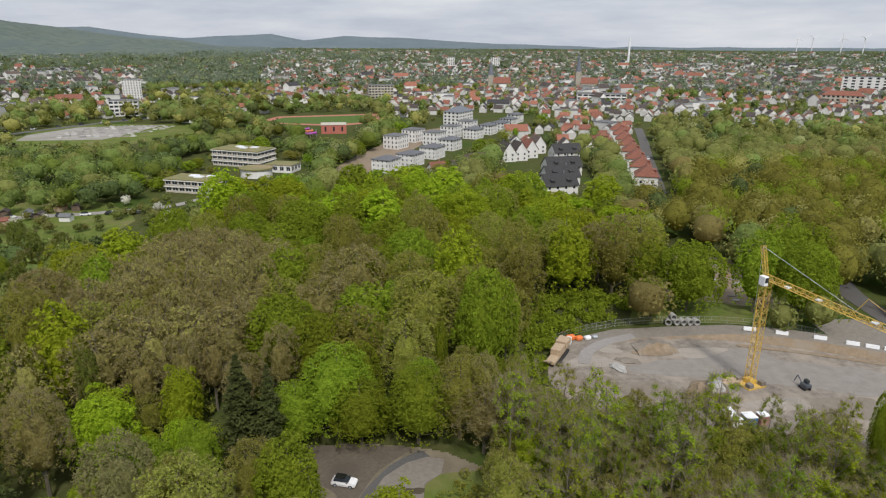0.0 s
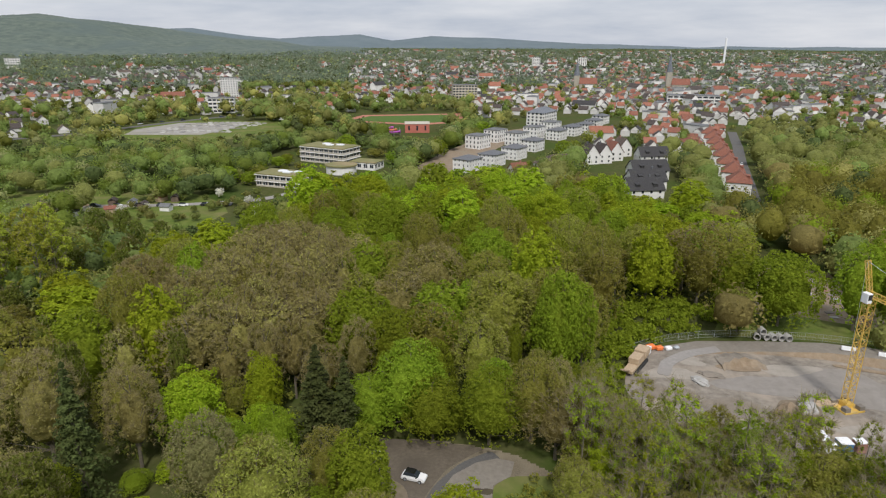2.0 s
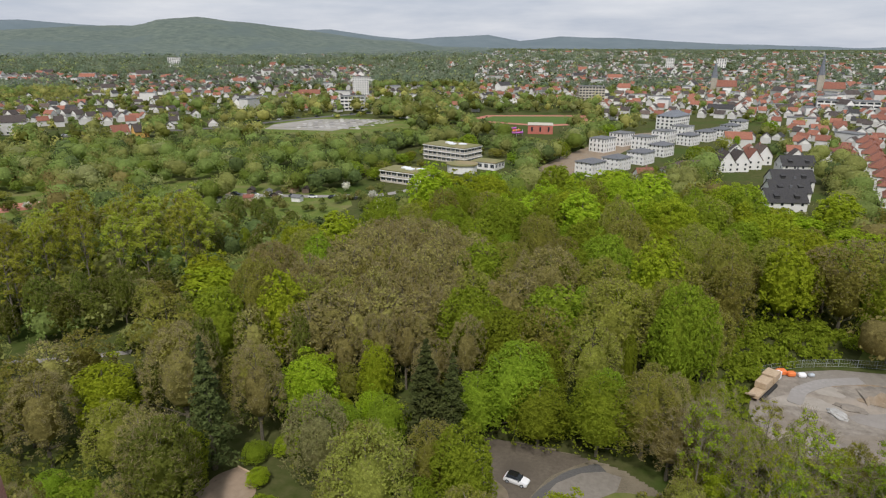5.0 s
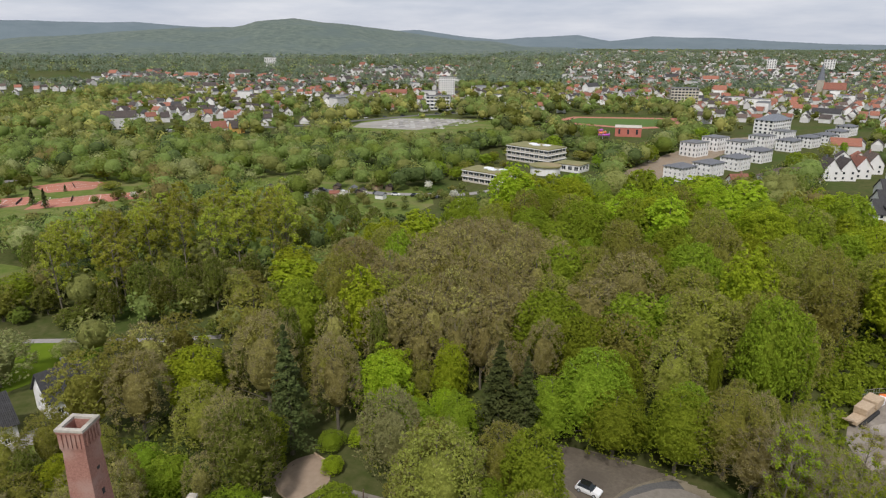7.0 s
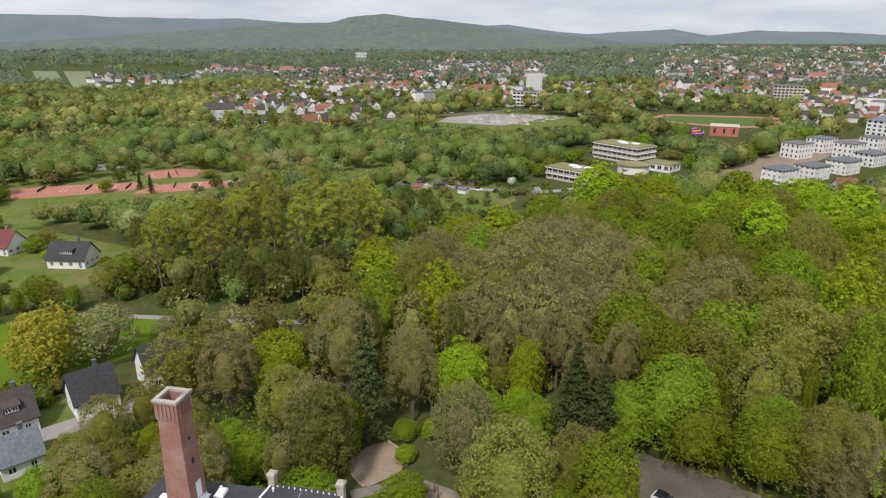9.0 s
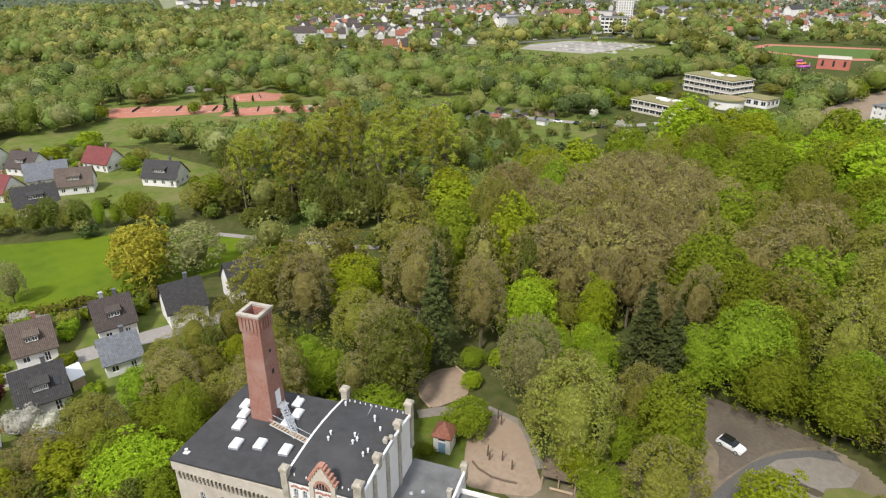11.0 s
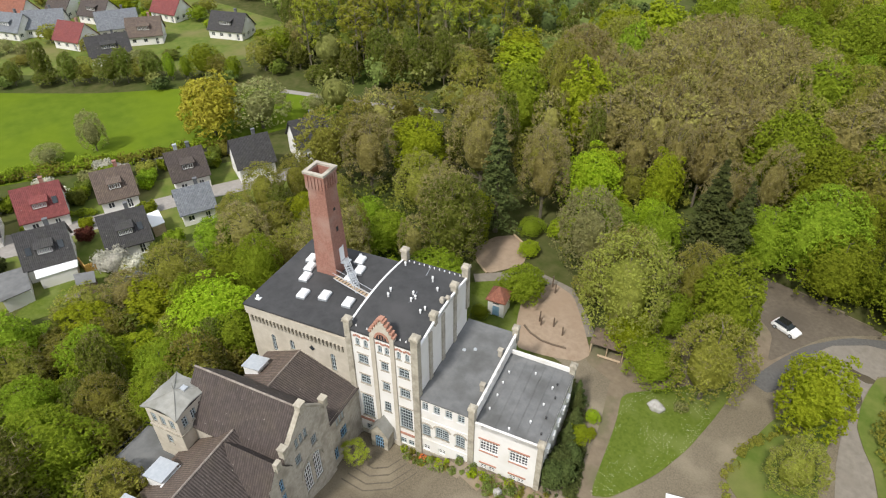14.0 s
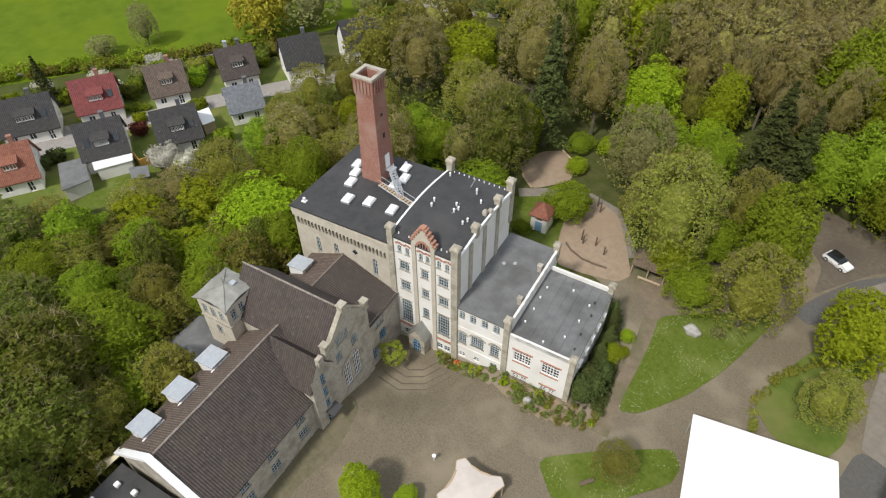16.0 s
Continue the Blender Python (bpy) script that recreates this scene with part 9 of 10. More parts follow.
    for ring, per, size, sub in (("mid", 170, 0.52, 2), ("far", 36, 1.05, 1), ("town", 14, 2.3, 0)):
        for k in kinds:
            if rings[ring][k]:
                # the town ring takes the leaves with haze in their colour
                clumps("woods", rings[ring][k], per, size, M[{"leaf_valley": "leaf_haze_green", "leaf_dun": "leaf_haze_olive", "leaf_brown": "leaf_haze_olive"}.get(k, k) if ring == "town" else k], words[k] + {"mid": " trees and scrub across the valley", "far": " trees before the town", "town": " trees among the far houses"}[ring], rng, sub)


far_woods()


# ---- cars ----
def car(label, x, y, deg, paint, roofpaint, length=4.25, width=1.8, height=1.55, z=0.08, detail=True, group="parked cars"):
    """A small hatchback: shaped body, glasshouse, roof, wheels with rims, lamps."""
    c = thing("car", label, "car", pose(x, y, z, 0, 0, deg), group)
    L, W = length / 2, width / 2
    side = [(-L, 0.35), (-L + 0.02, 0.85), (-L + 0.35, 0.98), (L - 1.25, 0.98), (L - 0.25, 0.80), (L, 0.62), (L - 0.02, 0.30), (L - 0.4, 0.22), (-L + 0.4, 0.22)]
    bm = bm_new()
    rings = []
    for yy, s in ((-W, 0.94), (-W + 0.10, 1.0), (W - 0.10, 1.0), (W, 0.94)):
        rings.append([bm.verts.new((px * (0.985 if abs(yy) == W else 1), yy, 0.6 + (pz - 0.6) * s)) for px, pz in side])
    for a, b in zip(rings, rings[1:]):
        for i in range(len(side)):
            j = (i + 1) % len(side)
            bm.faces.new((a[i], a[j], b[j], b[i]))
    bm.faces.new(rings[0])
    bm.faces.new(rings[-1][::-1])
    body = part("body", bm, M[paint], c, bevel=0.09 if detail else 0.0, smooth=detail)
    bm = bm_new()
    base = [(-L + 0.30, 0.97), (L - 1.15, 0.97)]
    top = [(-L + 0.75, height), (L - 1.95, height)]
    q = []
    for (px, pz), yy in ((base[0], W - 0.10), (base[1], W - 0.10), (top[1], W - 0.26), (top[0], W - 0.26)):
        q.append((px, yy, pz))
    a = [bm.verts.new(p) for p in q]
    b = [bm.verts.new((p[0], -p[1], p[2])) for p in q]
    bm.faces.new(a)
    bm.faces.new(b[::-1])
    for i in range(4):
        j = (i + 1) % 4
        bm.faces.new((a[i], b[i], b[j], a[j]))
    part("glasshouse", bm, M["glass"], c, "dark tinted windows", bevel=0.07 if detail else 0.0)
    bm = bm_new()
    add_box(bm, -L + 0.62, L - 1.85, -W + 0.24, W - 0.24, height - 0.03, height + 0.045)
    part("roof", bm, M[roofpaint], c, bevel=0.03)
    for sx in (-L + 0.78, L - 0.85):
        for sy in (-W + 0.02, W - 0.02):
            bm = bm_new()
            add_tube(bm, (sx, sy - 0.11, 0.32), (sx, sy + 0.11, 0.32), 0.33, sides=14)
            wh = part("wheel", bm, M["rubber"], c)
            if detail:
                bm = bm_new()
                add_tube(bm, (sx, sy - 0.125, 0.32), (sx, sy + 0.125, 0.32), 0.20, sides=10)
                part("rim", bm, M["galvanised"], wh)
    if detail:
        for sx, m_, nm in ((L - 0.10, "acrylic", "headlight"), (-L + 0.04, "tile_wine", "tail_light")):
            for sy in (-W + 0.32, W - 0.32):
                bm = bm_new()
                add_box(bm, sx - 0.10, sx + 0.08, sy - 0.20, sy + 0.20, 0.62, 0.76)
                part(nm, bm, M[m_], c)
        for sy in (-W - 0.06, W + 0.06):
            bm = bm_new()
            add_box(bm, L - 1.55, L - 1.35, sy - 0.09, sy + 0.09, 0.95, 1.10)
            part("mirror", bm, M["car_black"], c, bevel=0.02)
        for sy in (-W + 0.3, W - 0.3):
            bm = bm_new()
            add_box(bm, -L + 0.8, L - 2.1, sy - 0.02, sy + 0.02, height + 0.05, height + 0.09)
            part("roof_rail", bm, M["car_black"], c)
    return c


car("white compact car with black roof on the car park", -15.5, 88.2, -11.0, "car_white", "car_black")
car("dark grey car under the trees", -24.0, 92.4, 35, "car_grey", "car_grey")
for k in range(16):
    f = k / 15
    x, y = -430 + 165 * f, 380 + 250 * f
    car("parked car on the main road", x - 6, y + 3, 57, ("car_white", "car_grey", "car_black")[k % 3], "car_black", detail=False, z=0.14, group="cars on the main road")
for k in range(9):
    car("parked car by the school road", -206 + k * 9.5, 249.5 + k * 1.7, 12, ("car_white", "car_black", "car_grey")[k % 3], "car_black", detail=False, z=0.1, group="cars by the school")
for x, y, dg, p in ((-121.5, -2.0, 78, "car_black"), (-126, 9.0, 160, "car_grey"), (-98.5, 20, 60, "car_grey"), (134, 402, 75, "car_white"), (126, 372, 75, "car_grey"), (118, 340, 75, "car_black")):
    car("parked car in the residential street", x, y, dg, p, p, detail=False, group="street cars", z=0.1)

# ---- courtyard and park ----
hut = thing("transformer_hut", "small white hut with red pyramid roof and blue door", "hut", BREW)
bm = bm_new()
wall_plate(bm, 2.7, 0, 3.4, [(0.75, 1.95, 0.05, 2.1, 0)], pose(7.95, 27.0, 0))
wall_plate(bm, 3.0, 0, 3.4, [], pose(10.65, 27.0, 0, 0, 0, 90))
wall_plate(bm, 2.7, 0, 3.4, [], pose(10.65, 30.0, 0, 0, 0, 180))
wall_plate(bm, 3.0, 0, 3.4, [], pose(7.95, 30.0, 0, 0, 0, 270))
part("wall", bm, M["white_wall"], hut)
bm = bm_new()
for a, b in (((7.6, 26.65), (11.0, 26.65)), ((11.0, 26.65), (11.0, 30.35)), ((11.0, 30.35), (7.6, 30.35)), ((7.6, 30.35), (7.6, 26.65))):
    slab(bm, [(*a, 3.3), (*b, 3.3), (9.3, 28.5, 5.1)], 0.15)
part("roof", bm, M["tile_red"], hut)
bm = bm_new()
add_box(bm, 8.72, 9.88, 27.12, 27.18, 0.06, 2.08)
part("door", bm, M["door_blue"], hut, "pale blue metal door")
bm = bm_new()
add_box(bm, 8.75, 9.85, 26.96, 27.01, 2.55, 2.75)
part("sign", bm, M["rubber"], hut, "small dark sign plate")

# steps round the porch: shallow angular treads of trodden gravel behind dark stone edges
for r in (3.9, 5.1, 6.3, 7.4):
    bm = bm_new()
    ring = []
    for a in (-112, -80, -48, -16):
        x, y = bw(4.2 + r * math.cos(radians(a)) * 0.86, -0.8 + r * math.sin(radians(a)))
        ring.append((x, y))
    line = [((x0 + (x1 - x0) * i / 4), (y0 + (y1 - y0) * i / 4)) for (x0, y0), (x1, y1) in zip(ring, ring[1:]) for i in range(4)] + [ring[-1]]
    q = [(x, y, dip(x, y) + 0.07) for x, y in line]
    w = [(x + (x + 45.0) * 0.0 + 0.10, y - 0.16, z) for x, y, z in q]
    top = [(bm.verts.new(a), bm.verts.new(b)) for a, b in zip(q, w)]
    low = [(bm.verts.new((a[0], a[1], a[2] - 0.4)), bm.verts.new((b[0], b[1], b[2] - 0.4))) for a, b in zip(q, w)]
    for i in range(len(q) - 1):
        bm.faces.new((top[i][0], top[i + 1][0], top[i + 1][1], top[i][1]))
        bm.faces.new((top[i][1], top[i + 1][1], low[i + 1][1], low[i][1]))
        bm.faces.new((low[i][0], low[i + 1][0], top[i + 1][0], top[i][0]))
    tagged(part("courtyard_step", bm, M["step_stone"]), "shallow angular step edged with dark stone", "step", "porch steps")


# planting bed along the front
def leafy(name, ring, count, size, material, label, lo, hi, seed, category="planting"):
    rng, r = np.random.default_rng(seed), random.Random(seed)
    xs, ys = [p[0] for p in ring], [p[1] for p in ring]
    spots = []
    while len(spots) < count:
        x, y = r.uniform(min(xs), max(xs)), r.uniform(min(ys), max(ys))
        if inside(x, y, ring):
            h = r.uniform(lo, hi)
            spots.append((x, y, dip(x, y), h, r.uniform(0.35, 0.8) * h))
    return tagged(clumps(name, spots, 70, size, material, label, rng), category=category)


BED = [bw(6.5, -0.3), bw(16.8, -0.3), bw(25.6, -0.3), bw(28.5, 0.5), bw(30.3, -0.8), bw(28.5, -2.7), bw(25.5, -3.5), bw(21.5, -3.9), bw(17.3, -2.6), bw(12, -2.0), bw(8.5, -2.0)]
sheet("planting_bed", BED, 0.09, M["earth"], "brown earth of the planting bed along the brewery front", "flower bed", 0.5)
leafy("bed_shrubs", BED, 62, 0.13, M["leaf_valley"], "low green shrubs in the bed along the front", 0.3, 1.2, 31)
leafy("bed_shrubs", BED, 34, 0.12, M["leaf_olive"], "yellow-green perennials in the bed", 0.3, 0.9, 32)
leafy("bed_shrubs", BED, 14, 0.15, M["leaf_lime"], "bright green plants in the bed", 0.5, 1.2, 33)
leafy("bed_flowers", [bw(9.5, -1.4), bw(11.2, -1.4), bw(11.2, -0.8), bw(9.5, -0.8)], 2, 0.12, M["orange"], "orange flowering shrub", 0.6, 0.8, 34, "flowers")
bm = bm_new()
bmesh.ops.create_icosphere(bm, subdivisions=3, radius=1.0)
for v in bm.verts:
    v.co *= 1 + 0.35 * noise.noise(v.co * 1.6)
    v.co.z *= 1.25
p = bw(21.2, -2.6)
st = part("garden_rock", bm, M["boulder"], smooth=True)
st.matrix_basis = pose(p[0], p[1], 0.25) @ Matrix.Diagonal((0.55, 0.5, 0.7, 1))
tagged(st, "upright pale rock in the bed", "rock")
bm = bm_new()
bmesh.ops.create_icosphere(bm, subdivisions=3, radius=1.0)
for v in bm.verts:
    v.co *= 1 + 0.45 * noise.noise(v.co * 1.3 + Vector((4, 0, 0)))
st = part("boulder", bm, M["boulder"], smooth=True)
st.matrix_basis = pose(-21.4, 60.1, 0.45) @ Matrix.Diagonal((1.1, 0.85, 0.75, 1))
tagged(st, "large pale boulder on the lawn", "boulder")
leafy("lawn_shrub", [(-19.4, 61.4), (-18.2, 61.4), (-18.2, 62.6), (-19.4, 62.6)], 4, 0.16, M["leaf_pale"], "small white-flowered shrub on the lawn", 0.9, 1.3, 36)
# dark yews and conifers by the annex
for u, v, h, r in ((26.6, 1.0, 4.6, 1.5), (27.9, 2.2, 4.4, 1.4), (27.0, 3.4, 4.8, 1.5), (28.0, 4.6, 4.0, 1.3), (26.8, 7.6, 5.2, 1.5), (27.0, 10.2, 5.6, 1.6), (26.6, 12.6, 6.2, 1.7), (26.2, 14.4, 6.0, 1.6), (17.8, 14.6, 4.2, 1.4), (18.4, 15.2, 3.6, 1.2)):
    x, y = bw(u, v)
    plant("yew" if h < 5.1 else "spruce", x, y, h, r, near=2, group="conifers by the annex", label="dense dark yew beside the annex wall" if h < 5.1 else "dark young conifer beside the annex")
for u, v, h, r in ((28.8, 13.0, 5.4, 2.0), (29.2, 10.4, 4.2, 1.5), (27.9, 8.8, 4.6, 1.4)):
    x, y = bw(u, v)
    plant("lime", x, y, h, r, near=2, group="shrubs by the annex", label="yellow-green shrub beside the annex path")
HEDGE = [bw(28.4, 0.6), bw(29.9, 0.2), bw(29.6, 4.3), bw(28.9, 8.0), bw(28.2, 8.0), bw(28.9, 4.2)]
leafy("clipped_hedge", HEDGE, 60, 0.13, M["leaf_dark"], "low clipped hedge along the path", 0.7, 0.95, 37, "hedge")
leafy("clipped_hedge", strip([(-9.8, 56.5), (-9.9, 63), (-7.5, 68.5), (-5.5, 72)], 0.6), 34, 0.12, M["leaf_olive"], "rough low hedge round the grass strip", 0.6, 1.0, 38, "hedge")
leafy("clipped_hedge", strip([(-9.4, 56), (-6.0, 51), (-3.0, 53)], 0.6), 20, 0.12, M["leaf_olive"], "rough low hedge round the grass strip", 0.5, 0.9, 39, "hedge")

# playground
for x, y, h in ((-43.6, 62.1, 2.2), (-42.9, 61.6, 1.7), (-41.3, 62.8, 1.8), (-39.1, 62.2, 1.7), (-47.5, 70.3, 2.4), (-46.2, 69.4, 2.0)):
    bm = bm_new()
    add_tube(bm, (0, 0, 0), (random.uniform(-0.1, 0.1), 0.05, h), 0.14, 0.11, 8)
    o = part("play_post", bm, M["timber_dark"])
    o.matrix_basis = pose(x, y, 0.05)
    tagged(o, "upright timber post of the playground", "post", "playground posts")
path = [(-44.6, 59.6), (-43.0, 59.0), (-40.6, 58.9), (-38.6, 59.5), (-36.9, 60.3)]
for a, b in zip(path, path[1:]):
    bm = bm_new()
    add_tube(bm, (a[0], a[1], 0.2), (b[0], b[1], 0.2), 0.16, 0.15, 8)
    tagged(part("edging_log", bm, M["timber_dark"]), "half-sunk log edging the playground", "log", "edging logs")
for a, b in (((-64.3, 68.2), (-61, 66)), ((-61, 66), (-58.0, 65.0)), ((-62.2, 77.2), (-58.5, 76.2)), ((-58.5, 76.2), (-56.5, 73.5))):
    bm = bm_new()
    add_tube(bm, (*a, 0.2), (*b, 0.2), 0.15, 0.14, 8)
    tagged(part("edging_log", bm, M["timber"]), "log edging the sandy clearing", "log", "edging logs")
sh = thing("park_shelter", "long low open shelter with mossy roof", "shelter", pose(-31.8, 63.4, 0, 0, 0, 20))
bm = bm_new()
slab(bm, [(-2.6, -0.4, 2.2), (2.6, -0.4, 2.2), (2.6, 2.4, 3.0), (-2.6, 2.4, 3.0)], 0.12)
part("roof", bm, M["timber_dark"], sh, "brown mossy board roof")
for x in (-2.4, 0, 2.4):
    bm = bm_new()
    add_tube(bm, (x, -0.2, 0), (x, -0.2, 2.2), 0.09, sides=6)
    part("post", bm, M["timber"], sh)
bm = bm_new()
add_box(bm, -2.3, 2.3, 2.0, 2.1, 0, 2.8)
part("back_wall", bm, M["timber_dark"], sh)
bm = bm_new()
add_box(bm, -1.2, 2.2, -0.9, -0.5, 0.38, 0.46)
add_box(bm, -1.0, -0.9, -0.85, -0.55, 0, 0.38)
add_box(bm, 1.9, 2.0, -0.85, -0.55, 0, 0.38)
part("bench", bm, M["timber"], sh)
bm = bm_new()
add_box(bm, -0.9, 0.9, -0.22, 0.22, 0.40, 0.47)
be = part("bench_seat", bm, M["timber_dark"])
bt = thing("bench", "weathered wooden bench on the lawn island", "bench", pose(-15.7, 32.6, 0.1, 0, 0, 70))
be.name, be.parent = "seat", bt
for x in (-0.7, 0.7):
    bm = bm_new()
    add_box(bm, x - 0.06, x + 0.06, -0.2, 0.2, 0, 0.40)
    part("leg", bm, M["timber_dark"], bt)
bm = bm_new()
add_tube(bm, (0, 0, 0), (0, 0, 0.9), 0.05, sides=6)
add_tube(bm, (0, 0, 0.9), (0, 0, 1.2), 0.2, 0.24, 10)
bo = part("bollard_light", bm, M["white_metal"])
bo.matrix_basis = pose(-28.8, 20.8, 0.02)
tagged(bo, "low white bollard light in the courtyard", "lamp")
for x, y in ((-24.0, 37.2), (-9.9, 60.0)):
    bm = bm_new()
    add_box(bm, -0.45, 0.45, -0.3, 0.3, 0, 0.03)
    d = part("drain_cover", bm, M["asphalt"])
    d.matrix_basis = pose(x, y, 0.04, 0, 0, 30)
    tagged(d, "iron drain cover in the gravel", "drain")

# event canopies in the courtyard
tent = thing("event_canopy", "large bright white flat event canopy", "canopy", pose(-12.7, 46.9, 0, 0, 0, 28.7))
bm = bm_new()
nx = 12
for i in range(nx):
    for j in range(nx):
        q = []
        for a, b in ((i, j), (i + 1, j), (i + 1, j + 1), (i, j + 1)):
            x, y = 15.4 * a / nx, -14.5 * b / nx
            q.append(bm.verts.new((x, y, 3.9 + 0.35 * math.sin(math.pi * a / nx) * math.sin(math.pi * b / nx))))
        bm.faces.new(q)
bmesh.ops.remove_doubles(bm, verts=bm.verts[:], dist=0.001)
part("cloth", bm, M["membrane"], tent, smooth=True)
bm = bm_new()
for a, b in (((0, 0), (15.4, 0)), ((15.4, 0), (15.4, -14.5)), ((15.4, -14.5), (0, -14.5)), ((0, -14.5), (0, 0))):
    add_tube(bm, (*a, 3.84), (*b, 3.84), 0.07, sides=6)
part("frame", bm, M["white_metal"], tent)
for x, y in ((0.1, -0.1), (15.3, -0.1), (0.1, -14.4), (15.3, -14.4), (7.7, -14.4)):
    bm = bm_new()
    add_tube(bm, (x, y, 0), (x, y, 3.84), 0.07, sides=8)
    part("pole", bm, M["galvanised"], tent)
tent2 = thing("star_canopy", "pinkish-grey canopy with hollow sides and cut corners", "canopy", pose(-22.6, 21.1, 0, 0, 0, 21.8))
ring = []
for k in range(4):
    ca, sa = math.cos(k * math.pi / 2), math.sin(k * math.pi / 2)
    for x, y in ((-2.25, -2.95), (-1.2, -2.5), (0.0, -2.35), (1.2, -2.5), (2.25, -2.95), (2.95, -2.25)):
        ring.append((x * ca - y * sa, x * sa + y * ca))
bm = bm_new()
n = len(ring)
rows = [[bm.verts.new((x * f, y * f, z)) for x, y in ring] for f, z in ((1.0, 2.45), (0.7, 2.56), (0.4, 2.72))]
c = bm.verts.new((0, 0, 2.85))
for a, b in zip(rows, rows[1:]):
    for k in range(n):
        bm.faces.new((a[k], a[(k + 1) % n], b[(k + 1) % n], b[k]))
for k in range(n):
    bm.faces.new((rows[-1][k], rows[-1][(k + 1) % n], c))
part("cloth", bm, M["canvas_pale"], tent2, smooth=True)
for k in range(n):
    x0, y0 = ring[k]
    x1, y1 = ring[(k + 1) % n]
    bm = bm_new()
    add_box(bm, 0.02, math.hypot(x1 - x0, y1 - y0) - 0.02, -0.09, 0.09, 2.2, 2.44 + (0.14 if k % 6 in (1, 2) else 0))
    o = part("edge_beam", bm, M["timber"], tent2, bevel=0.02)
    o.matrix_basis = pose(x0, y0, 0, 0, 0, math.degrees(math.atan2(y1 - y0, x1 - x0)))
for k in range(4):
    bm = bm_new()
    x, y = ring[k * 6 + 4]
    add_tube(bm, (x * 0.96, y * 0.96, 0), (x * 0.96, y * 0.96, 2.3), 0.08, sides=7)
    part("pole", bm, M["timber"], tent2)

# blossom and garden shrubs in the street
def shrub(name, x, y, h, r, material, label, seed, category="shrub", size=0.22):
    """A single rounded bush with its stem."""
    rng = np.random.default_rng(seed)
    root = thing(name, label, category, pose(x, y, 0))
    bm = bm_new()
    add_tube(bm, (0, 0, 0), (0, 0, h * 0.5), 0.08 * h / 2, 0.04, 6)
    part("stem", bm, M["bark"], root)
    lob = [(r * 0.55 * math.cos(k * 2.4), r * 0.55 * math.sin(k * 2.4), h * (0.35 + 0.45 * k / 9), r * 0.48) for k in range(9)]
    L = np.array(lob)
    n = 900
    idx = rng.integers(0, 9, n)
    d = rays_on_ball(rng, n)
    c = L[idx, :3] + d * L[idx, 3][:, None] * rng.uniform(0.8, 1.05, (n, 1))
    c[:, 2] = np.maximum(c[:, 2], 0.1)
    shared("crown", leaf_mesh("crown", c, d, size, rng, material, core=heart(lob, 0.8, 3, len(lob))), root)
    return root


shrub("blossom_shrub", -104.6, 18.2, 4.2, 3.2, M["leaf_white"], "broad shrub covered in white blossom", 41)
shrub("blossom_shrub", -101.8, 20.6, 3.2, 2.2, M["leaf_white"], "white-blossomed shrub at the garden's end", 42)
shrub("red_shrub", -117.4, 17.8, 2.8, 1.7, M["leaf_red"], "dark red garden shrub", 43)
for i, (x, y, h, r, mk) in enumerate(((-135, 19, 3.2, 2.0, "leaf_white"), (-133.5, 22.5, 2.8, 1.8, "leaf_green"), (-138, 26, 3.4, 2.2, "leaf_pale"), (-131, 36, 3.0, 1.8, "leaf_green"), (-127, 49, 2.6, 1.6, "leaf_green"), (-122, 19.5, 1.8, 1.4, "leaf_lime"), (-119.5, 29.5, 1.6, 1.4, "leaf_green"),
                                      (-119, 3, 2.2, 1.7, "leaf_dark"), (-118, 0.5, 2.6, 1.6, "leaf_dark"), (-131.5, -6, 2.4, 2.0, "leaf_green"), (-142, 18, 3.0, 2.2, "leaf_white"), (-141, 30, 3.2, 2.2, "leaf_white"), (-128, 34, 2.4, 1.5, "leaf_lime"))):
    shrub("garden_shrub", x, y, h, r, M[mk], "rounded garden shrub in spring leaf", 50 + i)
leafy("garden_hedge", strip([(-128.4, 9.6), (-127.2, 20), (-125.3, 22)], 1.2), 30, 0.2, M["leaf_green"], "clipped green garden hedge", 1.0, 1.5, 61, "hedge")
leafy("meadow_hedge", strip([(-164, -15), (-153, 12), (-146, 27), (-139.5, 44), (-134, 58)], 2.4), 130, 0.3, M["leaf_olive"], "scrubby hedge between gardens and meadow", 1.2, 2.6, 62, "hedge")
leafy("meadow_hedge", strip([(-164, -15), (-153, 12), (-146, 27), (-139.5, 44), (-134, 58)], 3.0), 60, 0.3, M["leaf_green"], "green bushes between gardens and meadow", 1.5, 3.4, 63, "hedge")


